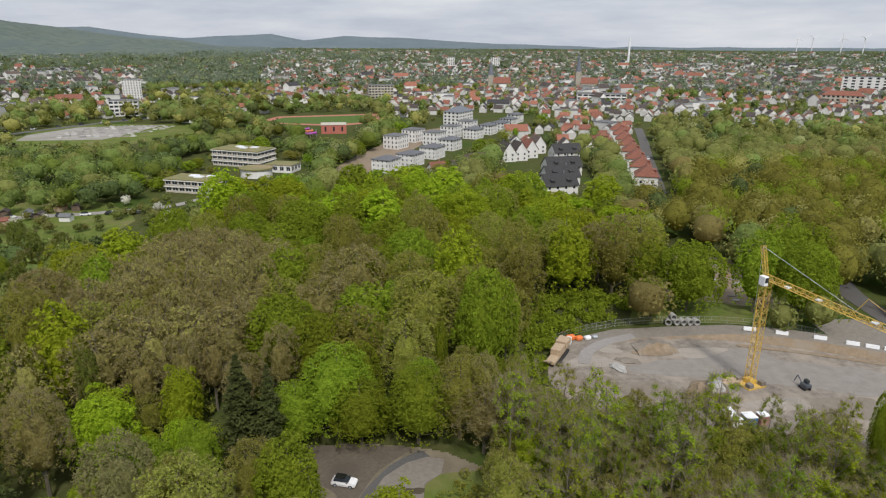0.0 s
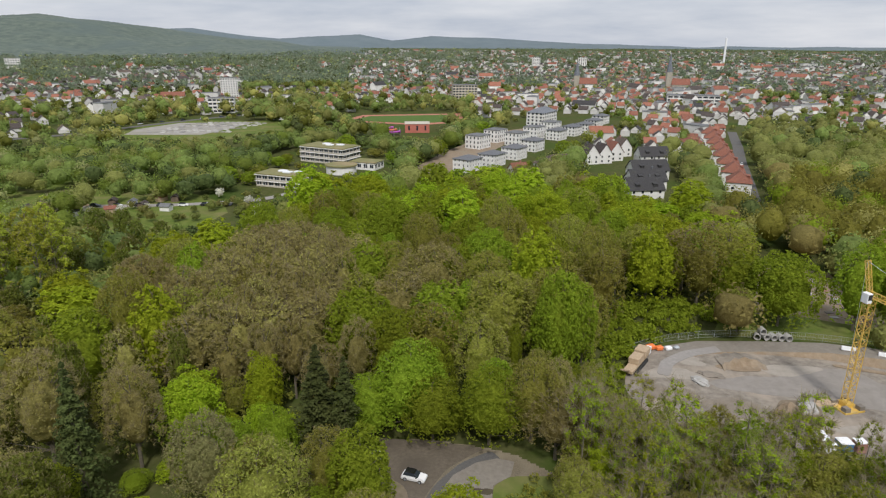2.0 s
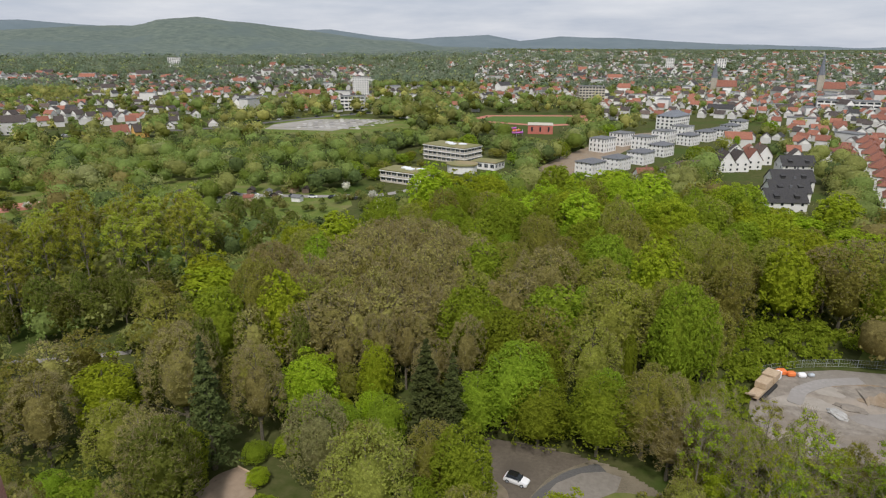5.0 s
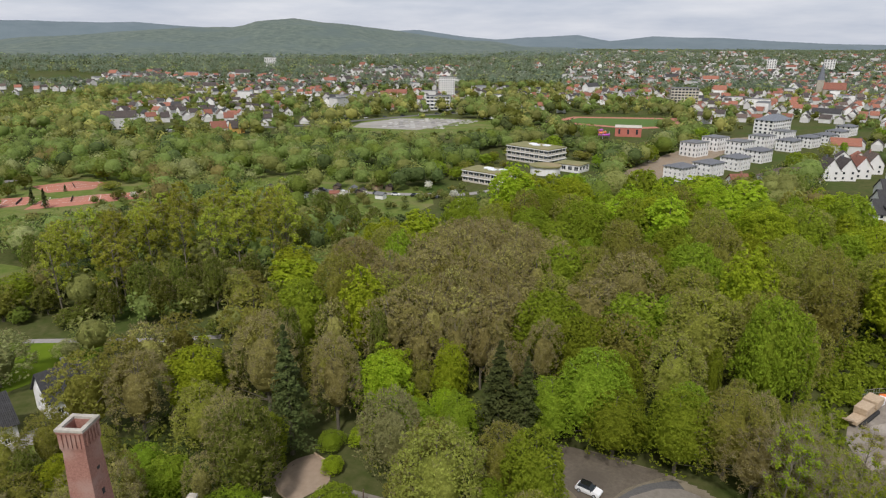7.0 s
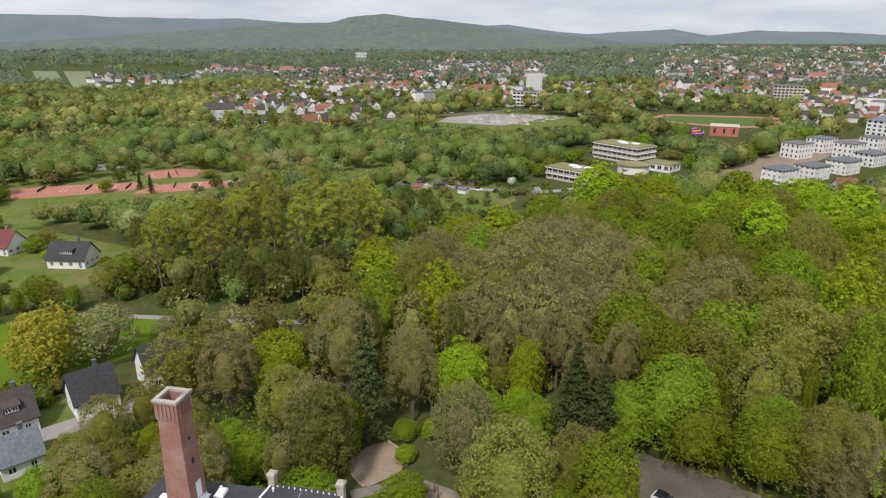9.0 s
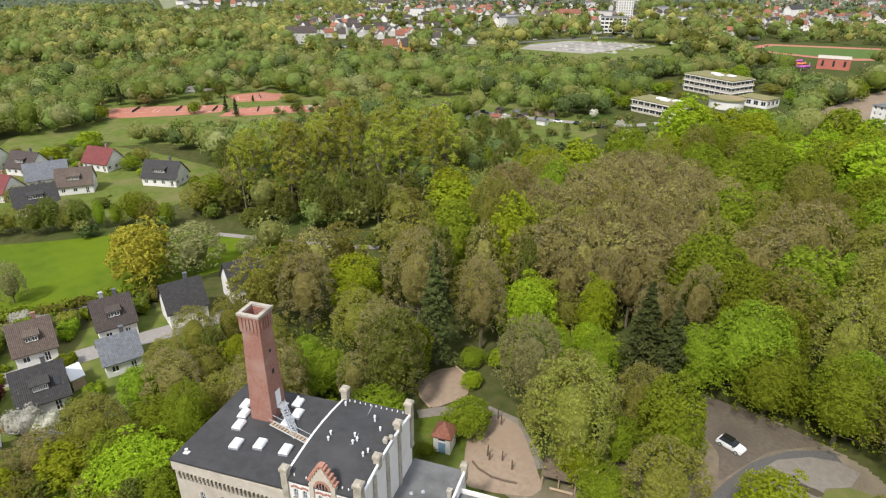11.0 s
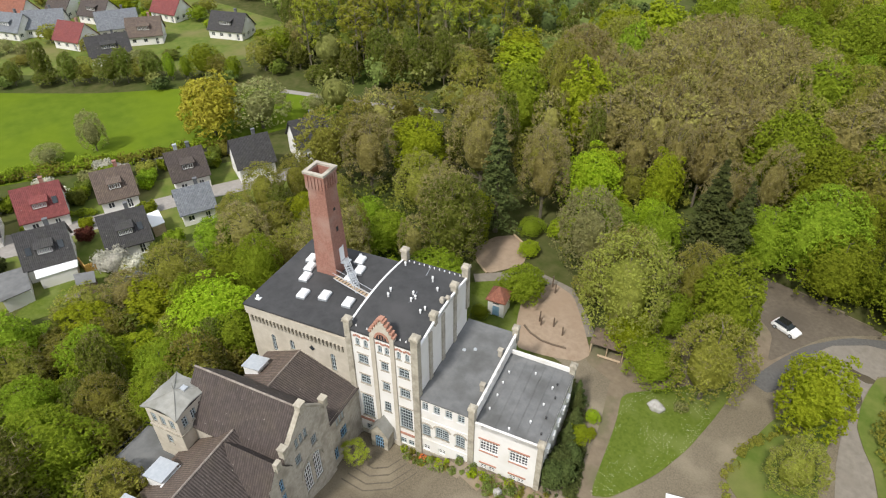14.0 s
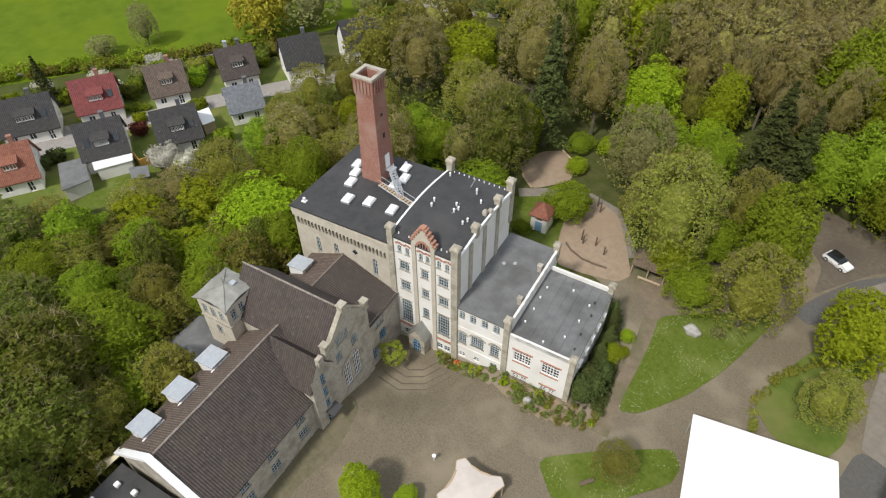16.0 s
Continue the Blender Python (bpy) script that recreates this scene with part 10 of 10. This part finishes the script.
def garden_planting():
    """Bushes and small trees between the street houses and the meadow, some of them in blossom."""
    r = random.Random(61)
    line = [(-146, -6), (-142, 6), (-138.5, 18), (-134.5, 31), (-131.5, 44), (-128, 55)]
    k = 0
    for (x0, y0), (x1, y1) in zip(line, line[1:]):
        for i in range(4):
            f = (i + r.uniform(0.1, 0.9)) / 4
            x, y = x0 + (x1 - x0) * f + r.uniform(-2.6, 1.6), y0 + (y1 - y0) * f
            k += 1
            white = k % 4 == 1
            h = r.uniform(2.2, 4.6)
            shrub("blossom_shrub" if white else "garden_shrub", x, y, h, h * r.uniform(0.5, 0.7), M["leaf_white" if white else ("leaf_green", "leaf_alder", "leaf_olive")[k % 3]],
                  "garden bush in white blossom by the meadow" if white else "leafy garden bush by the meadow fence", 200 + k)
    for x, y, h, w in ((-119.5, 8.5, 2.4, 1.5), (-118.6, 30.5, 2.6, 1.6), (-131.8, 21.3, 3.4, 2.0), (-129.5, 34.8, 3.0, 1.9), (-127.6, 48.6, 3.2, 2.0), (-104.5, 29.5, 3.0, 2.0), (-101.5, 26.0, 3.8, 2.4)):
        k += 1
        shrub("garden_shrub", x, y, h, w, M[("leaf_green", "leaf_alder")[k % 2]], "leafy bush between the street houses", 200 + k)


garden_planting()


# ---- the building site ----
def bank():
    """The raised haul road round the dig, with its cut earth face."""
    line = [(36, 141), (46, 145.5), (60, 147.2), (74, 146.2), (85, 143.3), (94, 140.2), (104, 135.6), (118, 129.0), (140, 119.5)]
    top, face = bm_new(), bm_new()
    rows = []
    for i, (x, y) in enumerate(line):
        x0, y0 = line[max(0, i - 1)]
        x1, y1 = line[min(len(line) - 1, i + 1)]
        d = math.hypot(x1 - x0, y1 - y0)
        nx, ny = -(y1 - y0) / d, (x1 - x0) / d
        h = 0.12 + 1.7 * min(1, max(0, (x - 58) / 22))
        rows.append(((x + nx * 3.2, y + ny * 3.2, 0.08), (x + nx * 2.6, y + ny * 2.6, h), (x - nx * 2.8, y - ny * 2.8, h), (x - nx * 4.3, y - ny * 4.3, 0.0)))
    for a, b in zip(rows, rows[1:]):
        for k in (0, 1):
            top.faces.new([top.verts.new(p) for p in (a[k], b[k], b[k + 1], a[k + 1])])
        face.faces.new([face.verts.new(p) for p in (a[2], b[2], b[3], a[3])])
    bmesh.ops.remove_doubles(top, verts=top.verts[:], dist=0.01)
    tagged(part("haul_road", top, M["concrete"]), "pale raised haul road round the building pit", "road", kind="structure")
    tagged(part("earth_face", face, M["earth"]), "cut brown earth face below the haul road", "earth bank", kind="structure")


bank()
for x, y, rx, ry, mk, lab, sd in ((36, 131, 5.5, 3.0, "site_pale", "pale scraped gravel on the site floor", 3), (40.5, 138, 4.0, 2.2, "site_pale", "pale scraped gravel on the site floor", 5), (33, 122, 5.0, 4.0, "site_wet", "damp brown earth on the site floor", 7),
                                   (74, 128, 15, 9, "site_grey", "grey crushed stone on the site floor", 9), (95, 121, 14, 7, "site_grey", "grey crushed stone on the site floor", 11), (54, 128, 8, 5, "site_grey", "grey crushed stone on the site floor", 13),
                                   (62, 136, 7, 2.5, "site_pale", "pale scraped gravel on the site floor", 15), (46, 118, 6, 4, "site_wet", "damp brown earth on the site floor", 17), (84, 112, 9, 3.5, "site_wet", "damp brown earth on the site floor", 19), (70, 113, 6, 3, "site_pale", "pale scraped gravel on the site floor", 21)):
    patch("site_patch", blob(x, y, rx, ry, seed=sd, wob=0.35), 0.062 + sd * 0.0008, M[mk], lab, "bare ground", thick=0.01)
# pit's back wall, shaped as a raised wedge to fit the camera's view
bm = bm_new()
hi, lo, back = [], [], []
for k in range(13):
    f = k / 12
    x = 47.5 + 10 * f
    y = 135.5 + 2.6 * math.sin(f * math.pi * 0.8) + 0.5 * math.sin(k * 2.1)
    h = 1.5 * math.sin(math.pi * (0.06 + 0.9 * f)) ** 0.6
    lo.append((x, y - 2.0, 0.045))
    hi.append((x, y, h))
    back.append((x - 0.4, y + 5.5, 0.045))
for k in range(12):
    bm.faces.new([bm.verts.new(p) for p in (lo[k], lo[k + 1], hi[k + 1], hi[k])])
part_face = part("earth_scarp", bm, M["earth"])
tagged(part_face, "rust-brown scarp of dug earth", "earth bank", kind="structure")
bm = bm_new()
for k in range(12):
    bm.faces.new([bm.verts.new(p) for p in (hi[k], hi[k + 1], back[k + 1], back[k])])
tagged(part("spoil_heap" if len(bm.verts) > 100 else "raised_slope", bm, M["site_soil"]), "grey raised ground sloping back behind the scarp", "spoil heap", kind="structure")


def heap(x, y, rx, ry, h, material, label, seed):
    bm = bm_new()
    bmesh.ops.create_icosphere(bm, subdivisions=3, radius=1.0)
    for v in bm.verts:
        v.co *= 1 + 0.4 * noise.noise(v.co * 2.0 + Vector((seed, 0, 0)))
        v.co.z = max(v.co.z, -0.05)
    o = part("spoil_heap" if len(bm.verts) > 100 else "raised_slope", bm, material)
    o.matrix_basis = pose(x, y, 0.05, 0, 0, seed * 40) @ Matrix.Diagonal((rx, ry, h, 1))
    tagged(o, label, "spoil heap", "heaps on the site")


heap(55.5, 117.5, 3.4, 2.2, 1.8, M["earth"], "heap of rubble and brown earth", 1)
heap(59.5, 119.5, 2.6, 1.8, 1.4, M["boulder"], "heap of broken stone", 2)
heap(41.0, 128.0, 2.4, 1.5, 0.7, M["boulder"], "flat heap of pale stone slabs", 3)
heap(44.0, 131.5, 2.8, 1.4, 0.6, M["site_soil"], "low heap of grey gravel", 4)
heap(64.5, 122.5, 2.6, 1.6, 1.0, M["timber"], "stack of yellow timber at the crane's foot", 5)

# tower crane
crane = thing("tower_crane", "yellow lattice tower crane with a long jib", "crane", pose(67.5, 121.2, 0.05, 0, 0, math.degrees(math.atan2(-22.4, 8.5))))


def lattice(a, b, w, bays, name, parent, tri=False, r=0.07):
    """A lattice boom: chords and zigzag braces from a to b."""
    a, b = Vector(a), Vector(b)
    q = (b - a).to_track_quat("Z", "Y")
    off = [(-w, -w), (w, -w), (w, w), (-w, w)] if not tri else [(-w, -w), (w, -w), (0, w)]
    off = [q @ Vector((x, y, 0)) for x, y in off]
    n = len(off)
    bm = bm_new()
    for o in off:
        add_tube(bm, a + o, b + o, r, sides=4)
    for k in range(bays):
        p0, p1 = a.lerp(b, k / bays), a.lerp(b, (k + 1) / bays)
        for i in range(n):
            j = (i + 1) % n
            add_tube(bm, p0 + off[i if k % 2 else j], p1 + off[j if k % 2 else i], r * 0.65, sides=3, caps=False)
            add_tube(bm, p1 + off[i], p1 + off[j], r * 0.6, sides=3, caps=False)
    return part(name, bm, M["crane_yellow"], parent)


lattice((0, 0, 1.2), (0, 0, 24.2), 0.75, 16, "mast", crane, r=0.10)
lattice((-0.3, 0, 24.8), (33.0, 0, 24.0), 0.55, 26, "jib", crane, tri=True, r=0.085)
lattice((-0.3, 0, 24.5), (-2.2, 0, 30.8), 0.35, 6, "apex", crane, r=0.08)
bm = bm_new()
add_box(bm, -0.5, 1.0, -1.7, -0.6, 23.2, 25.2)
part("cab", bm, M["white_metal"], crane, "white operator's cab", bevel=0.08)
bm = bm_new()
add_box(bm, 1.0, 1.03, -1.6, -0.7, 23.9, 25.0)
part("cab_window", bm, M["glass"], crane)
bm = bm_new()
add_box(bm, -2.4, 2.4, -2.4, 2.4, 0, 0.35)
add_box(bm, -0.9, 0.9, -0.9, 0.9, 0.35, 1.3)
part("base", bm, M["crane_yellow"], crane)
for k in range(4):
    bm = bm_new()
    s, t = ((-1, -1), (1, -1), (1, 1), (-1, 1))[k]
    add_box(bm, s * 1.7 - 0.6, s * 1.7 + 0.6, t * 1.7 - 0.6, t * 1.7 + 0.6, 0.354, 1.25)
    part("ballast", bm, M["concrete"], crane, "concrete ballast block")
bm = bm_new()
add_tube(bm, (-2.2, 0, 30.7), (20.5, 0, 24.7), 0.05, sides=4)
add_tube(bm, (-2.2, 0, 30.7), (-1.2, 0, 2.0), 0.05, sides=4)
part("stay_rope", bm, M["galvanised"], crane)
bm = bm_new()
add_tube(bm, (19.0, 0, 24.6), (21.0, 0, 28.0), 0.09, sides=4)
add_tube(bm, (21.0, 0, 28.0), (31.0, 0, 24.6), 0.05, sides=4)
part("jib_strut", bm, M["crane_yellow"], crane)
for x in (5.0, 12.0, 23.0):
    bm = bm_new()
    add_box(bm, x - 0.5, x + 0.5, -0.45, 0.45, 24.2, 24.45)
    part("jib_box", bm, M["white_metal"], crane)

# lorry-mounted machine and stores at the site's edge
ld = thing("tracked_crusher", "tan and orange tracked crushing machine", "machine", pose(28.2, 133.5, 0.05, 0, 0, 62))
for nm, box, mk in (("chassis", (-6.0, 5.0, -1.1, 1.1, 0.8, 1.6), "timber"), ("engine_house", (-2.5, 1.2, -1.2, 1.2, 1.604, 3.0), "timber"), ("hopper", (1.8, 5.2, -1.4, 1.4, 1.604, 3.2), "timber"), ("cab", (5.4, 6.8, -1.2, 0.0, 0.9, 2.6), "white_metal")):
    bm = bm_new()
    add_box(bm, *box)
    part(nm, bm, M[mk], ld, bevel=0.12)
for s in (-1.3, 1.3):
    bm = bm_new()
    add_box(bm, -4.6, 3.8, s - 0.3, s + 0.3, 0, 0.85)
    part("track", bm, M["rubber"], ld, bevel=0.2)
bm = bm_new()
slab(bm, [(-9.5, -0.5, 3.4), (-5.5, -0.5, 1.6), (-5.5, 0.5, 1.6), (-9.5, 0.5, 3.4)], 0.3)
part("conveyor", bm, M["timber"], ld)
for x, y, w, mk, lab in ((33.0, 142.6, 1.5, "orange", "orange plastic tank by the fence"), (35.0, 142.4, 1.3, "orange", "orange container by the fence"), (37.2, 142.6, 1.2, "white_metal", "white builder's sacks by the fence"), (39.2, 143.4, 1.0, "galvanised", "grey metal drum by the fence")):
    bm = bm_new()
    add_box(bm, -w * 0.7, w * 0.7, -w * 0.5, w * 0.5, 0, w * 0.8)
    o = part("site_store", bm, M[mk], bevel=0.25)
    o.matrix_basis = pose(x, y, 0.1, 0, 0, 20)
    tagged(o, lab, "container", "stores on the site")
for k in range(6):
    bm = bm_new()
    n = 14
    for s in range(n):
        a, b = s * math.tau / n, (s + 1) * math.tau / n
        for r0, r1, y0, y1 in ((0.85, 0.85, -0.9, 0.9), (0.65, 0.65, -0.9, 0.9), (0.65, 0.85, -0.9, -0.9), (0.65, 0.85, 0.9, 0.9)):
            if r0 == r1:
                q = [(r0 * math.cos(a), y0, r0 * math.sin(a)), (r0 * math.cos(b), y0, r0 * math.sin(b)), (r0 * math.cos(b), y1, r0 * math.sin(b)), (r0 * math.cos(a), y1, r0 * math.sin(a))]
            else:
                q = [(r0 * math.cos(a), y0, r0 * math.sin(a)), (r1 * math.cos(a), y0, r1 * math.sin(a)), (r1 * math.cos(b), y0, r1 * math.sin(b)), (r0 * math.cos(b), y0, r0 * math.sin(b))]
            bm.faces.new([bm.verts.new(p) for p in q])
    o = part("concrete_pipe", bm, M["boulder"])
    o.matrix_basis = pose(60.5 + (k % 5) * 1.8 + (k == 5) * 0.9, 151.8, 0.9 + (k == 5) * 1.45, 0, 0, (k * 37) % 40 - 20)
    tagged(o, "large pale concrete drain pipe", "pipe", "stacked pipes")
for i, (x, y) in enumerate(((78.3, 144.6), (85.3, 142.3), (93.3, 139.6), (99.4, 136.6), (103, 134.9), (106.5, 133.4))):
    bm = bm_new()
    vs = add_box(bm, -1.4, 1.4, -0.35, 0.35, 0, 0.9)
    for v in vs[4:]:
        v.co.y *= 0.45
    o = part("road_barrier", bm, M["white_metal"])
    o.matrix_basis = pose(x, y, 1.75, 0, 0, -17 - i * 2)
    tagged(o, "white concrete road barrier on the bank", "barrier", "road barriers")
for (x, y, w, d, h, mk, lab) in ((56.2, 105.5, 2.6, 4.5, 2.5, "white_metal", "white site cabin between trees"), (59.8, 105.2, 2.2, 2.2, 2.4, "blue_paint", "blue portable cabin on the site"), (63.0, 106.2, 1.8, 1.8, 2.0, "brick", "rust-red steel skip on the site")):
    cb = thing("site_cabin", lab, "cabin", pose(x, y, 0.05, 0, 0, 8), "site cabins")
    bm = bm_new()
    add_box(bm, -w / 2, w / 2, -d / 2, d / 2, 0, h)
    part("wall", bm, M[mk], cb, bevel=0.06)
    bm = bm_new()
    add_box(bm, -w / 2 - 0.05, w / 2 + 0.05, -d / 2 - 0.05, d / 2 + 0.05, h + 0.003, h + 0.12)
    part("roof", bm, M["white_metal"], cb)
dg = thing("mini_excavator", "small dark green excavator on the site floor", "excavator", pose(78.5, 119.2, 0.05, 0, 0, 100) @ Matrix.Scale(0.72, 4))
for nm, box, mk in (("body", (-1.6, 1.0, -1.0, 1.0, 0.9, 1.9), "car_grey"), ("cab", (-0.6, 0.9, -0.95, 0.1, 1.904, 2.9), "glass")):
    bm = bm_new()
    add_box(bm, *box)
    part(nm, bm, M[mk], dg, bevel=0.1)
for s in (-0.9, 0.9):
    bm = bm_new()
    add_box(bm, -1.5, 1.5, s - 0.25, s + 0.25, 0, 0.8)
    part("track", bm, M["rubber"], dg, bevel=0.2)
bm = bm_new()
add_tube(bm, (1.0, 0.4, 1.6), (3.0, 0.4, 3.0), 0.18, sides=6)
add_tube(bm, (3.0, 0.4, 3.0), (4.0, 0.4, 0.6), 0.14, sides=6)
part("arm", bm, M["car_grey"], dg)
# mesh fence round the site
fl = [(25, 138), (31, 143), (38, 147.2), (46, 150.2), (54, 151.8), (59, 152.2), (72, 152.5), (80, 151.5), (90, 148), (98, 144)]
k = 0
for (x0, y0), (x1, y1) in zip(fl, fl[1:]):
    n = max(1, round(math.hypot(x1 - x0, y1 - y0) / 3.4))
    for i in range(n):
        p = Vector((x0 + (x1 - x0) * i / n, y0 + (y1 - y0) * i / n, 0.1))
        q = Vector((x0 + (x1 - x0) * (i + 1) / n, y0 + (y1 - y0) * (i + 1) / n, 0.1))
        bm = bm_new()
        add_tube(bm, p, p + Vector((0, 0, 2)), 0.05, sides=4)
        for z in (0.2, 1.0, 1.95):
            add_tube(bm, p + Vector((0, 0, z)), q + Vector((0, 0, z)), 0.03, sides=3)
        for s in range(1, 7):
            m_ = p.lerp(q, s / 7)
            add_tube(bm, m_ + Vector((0, 0, 0.2)), m_ + Vector((0, 0, 1.95)), 0.015, sides=3, caps=False)
        tagged(part("fence_panel", bm, M["galvanised"]), "wire mesh site fence panel", "fence", "site fence panels")

# lawn, burial ground and paved plot beyond the fence
patch("lawn", [(50, 152.5), (56, 166), (62, 172), (76, 168), (92, 162), (97, 150), (90, 148.6), (80, 152), (66, 153)], 0.07, M["rough_grass"], "grass slope beside the building site", "lawn")
patch("burial_ground", [(62, 170), (64, 212), (100, 206), (98, 162), (80, 163.5)], 0.05, M["earth"], "bare earth paths of the burial ground", "burial ground")
patch("paved_plot", [(99.5, 138.5), (98.5, 152), (100.5, 155), (114, 155), (120, 146), (113, 137), (107, 136)], 0.14, M["concrete"], "pale paved plot beside the road", "plot")
patch("asphalt_road", strip([(150, 116), (128, 140), (121, 152), (122, 175), (135, 210), (150, 260)], 7), 0.12, M["asphalt"], "asphalt road past the paved plot", "road")
r_ = random.Random(9)
for i in range(11):
    for j in range(5):
        x, y = 66 + j * 6.5 + r_.uniform(-0.5, 0.5), 168 + i * 3.4
        if r_.random() < 0.25 or (72 < x < 80 and y < 178):
            continue
        bm = bm_new()
        add_box(bm, -1.1, 1.1, -0.55, 0.55, 0, 0.22)
        g = part("grave_bed", bm, M[("concrete", "brick", "boulder")[r_.randrange(3)]], bevel=0.03)
        g.matrix_basis = pose(x, y, 0.05, 0, 0, 12)
        tagged(g, "low stone-edged grave bed", "grave", "grave beds")


# ---- more trees east of the site ----


def fill_east():
    r, rng = random.Random(29), np.random.default_rng(31)
    spots = {"leaf_olive": [], "leaf_brown": [], "leaf_green": [], "leaf_dark": []}
    y = 140.0
    while y < 335:
        x = 76.0
        while x < 300:
            px, py = x + r.uniform(-3, 3), y + r.uniform(-3, 3)
            x += 10.5
            if not inside(px, py, EAST_WOOD) or not free(px, py, 4.5) or near_line(px, py, ROADS[2], 6):
                continue
            q = r.random()
            spots["leaf_olive" if q < 0.62 else "leaf_brown" if q < 0.76 else "leaf_green" if q < 0.95 else "leaf_dark"].append((px, py, 0, r.uniform(14, 21), r.uniform(5.6, 8.4)))
        y += 9.5
    for k, w in (("leaf_olive", "olive-green oaks just in leaf"), ("leaf_brown", "brownish half-bare trees"), ("leaf_green", "fresh green beeches"), ("leaf_dark", "dark spruces")):
        clumps("east_woods", spots[k], 420, 0.46, M[k], w + " in the eastern wood", rng, 2)


fill_east()
for kind, x, y, h, r in [("green", 104, 180, 20, 6.5), ("green", 106, 166, 21, 6.5), ("green", 112, 180, 20, 6), ("green", 54, 186, 19, 5.5), ("green", 56, 170, 15, 5)]:
    set_tree(kind, x, y, h, r, near=1)
# young trees in fresh leaf that stand before the building site
for kind, x, y, h, r in [("green", 60.0, 95.5, 16.5, 2.9), ("lime", 31.6, 96.0, 16, 2.8), ("lime", 14.8, 85.0, 16, 3.2), ("green", 24.1, 88.4, 15.5, 2.8), ("olive", 68.0, 93.0, 15.5, 2.8), ("lime", 46.0, 90.0, 14.5, 2.4), ("olive", 77.0, 92.0, 15, 2.6)]:
    set_tree(kind, x, y, h, r, near=2)


def site_scrub():
    r, rng = random.Random(13), np.random.default_rng(14)
    ring = [(15, 116), (23, 116), (24, 132), (29, 141), (38, 149), (50, 154), (60, 164), (46, 172), (30, 168), (18, 146)]
    spots = []
    while len(spots) < 170:
        x, y = r.uniform(12, 60), r.uniform(110, 172)
        if inside(x, y, ring):
            spots.append((x, y, 0, r.uniform(1.2, 4.0), r.uniform(1.2, 2.4)))
    clumps("green_scrub", spots, 70, 0.4, M["leaf_green"], "dense green scrub on the slope by the site", rng)


site_scrub()


# scrub on the verge beside the drive
leafy("verge_scrub", [(0.5, 78), (1.5, 90), (8.5, 91), (8.8, 62), (6.2, 64), (4.5, 71)], 46, 0.2, M["leaf_olive"], "olive scrub on the verge beside the drive", 0.8, 3.2, 71)


def allotment_bushes():
    """Fruit trees and hedges of the allotments and the car park beside them."""
    r, rng = random.Random(37), np.random.default_rng(38)
    for mk, n, lab in (("leaf_valley", 70, "green fruit trees and hedges of the allotments"), ("leaf_dun", 50, "olive bushes of the allotments"), ("leaf_white", 12, "fruit trees in white blossom on the allotments")):
        spots = []
        while len(spots) < n:
            f, w = r.random(), r.uniform(-26, 26)
            x, y = -262 + 165 * f + w * 0.25, 196 + 78 * f + w
            if not near_line(x, y, ROADS[1], 4.5):
                h = r.uniform(2.2, 5.5)
                spots.append((x, y, 0, h, h * r.uniform(0.42, 0.6)))
        clumps("allotment_bushes", spots, 90, 0.42, M[mk], lab, rng, 2)


allotment_bushes()

# allotment huts in the valley
for i in range(22):
    x, y = -250 + (i % 11) * 9.5 + r_.uniform(-3, 3), 205 + (i % 11) * 5.0 + (i // 11) * 16 + r_.uniform(-4, 4)
    h = thing("allotment_hut", "small allotment hut among blossoming gardens", "hut", pose(x, y, 0.05, 0, 0, r_.uniform(0, 180)), "allotment huts")
    bm = bm_new()
    add_box(bm, -2.2, 2.2, -1.6, 1.6, 0, 2.3)
    part("wall", bm, M[("timber_dark", "white_wall", "timber")[i % 3]], h)
    part("roof", roof_mesh(4.4, 3.2, 2.3, 3.3, 0.3), M[("tile_dark", "felt", "tile_red")[i % 3]], h)
block("low club house with flat white roof", -382, 166, 30, 26, 14, 4.5, "timber_dark", "white_metal", 1, 6, name="club_house", category="club house")
patch("club_car_park", [(-385, 178), (-372, 198), (-345, 205), (-350, 182)], 0.12, M["street"], "pale club car park", "car park")
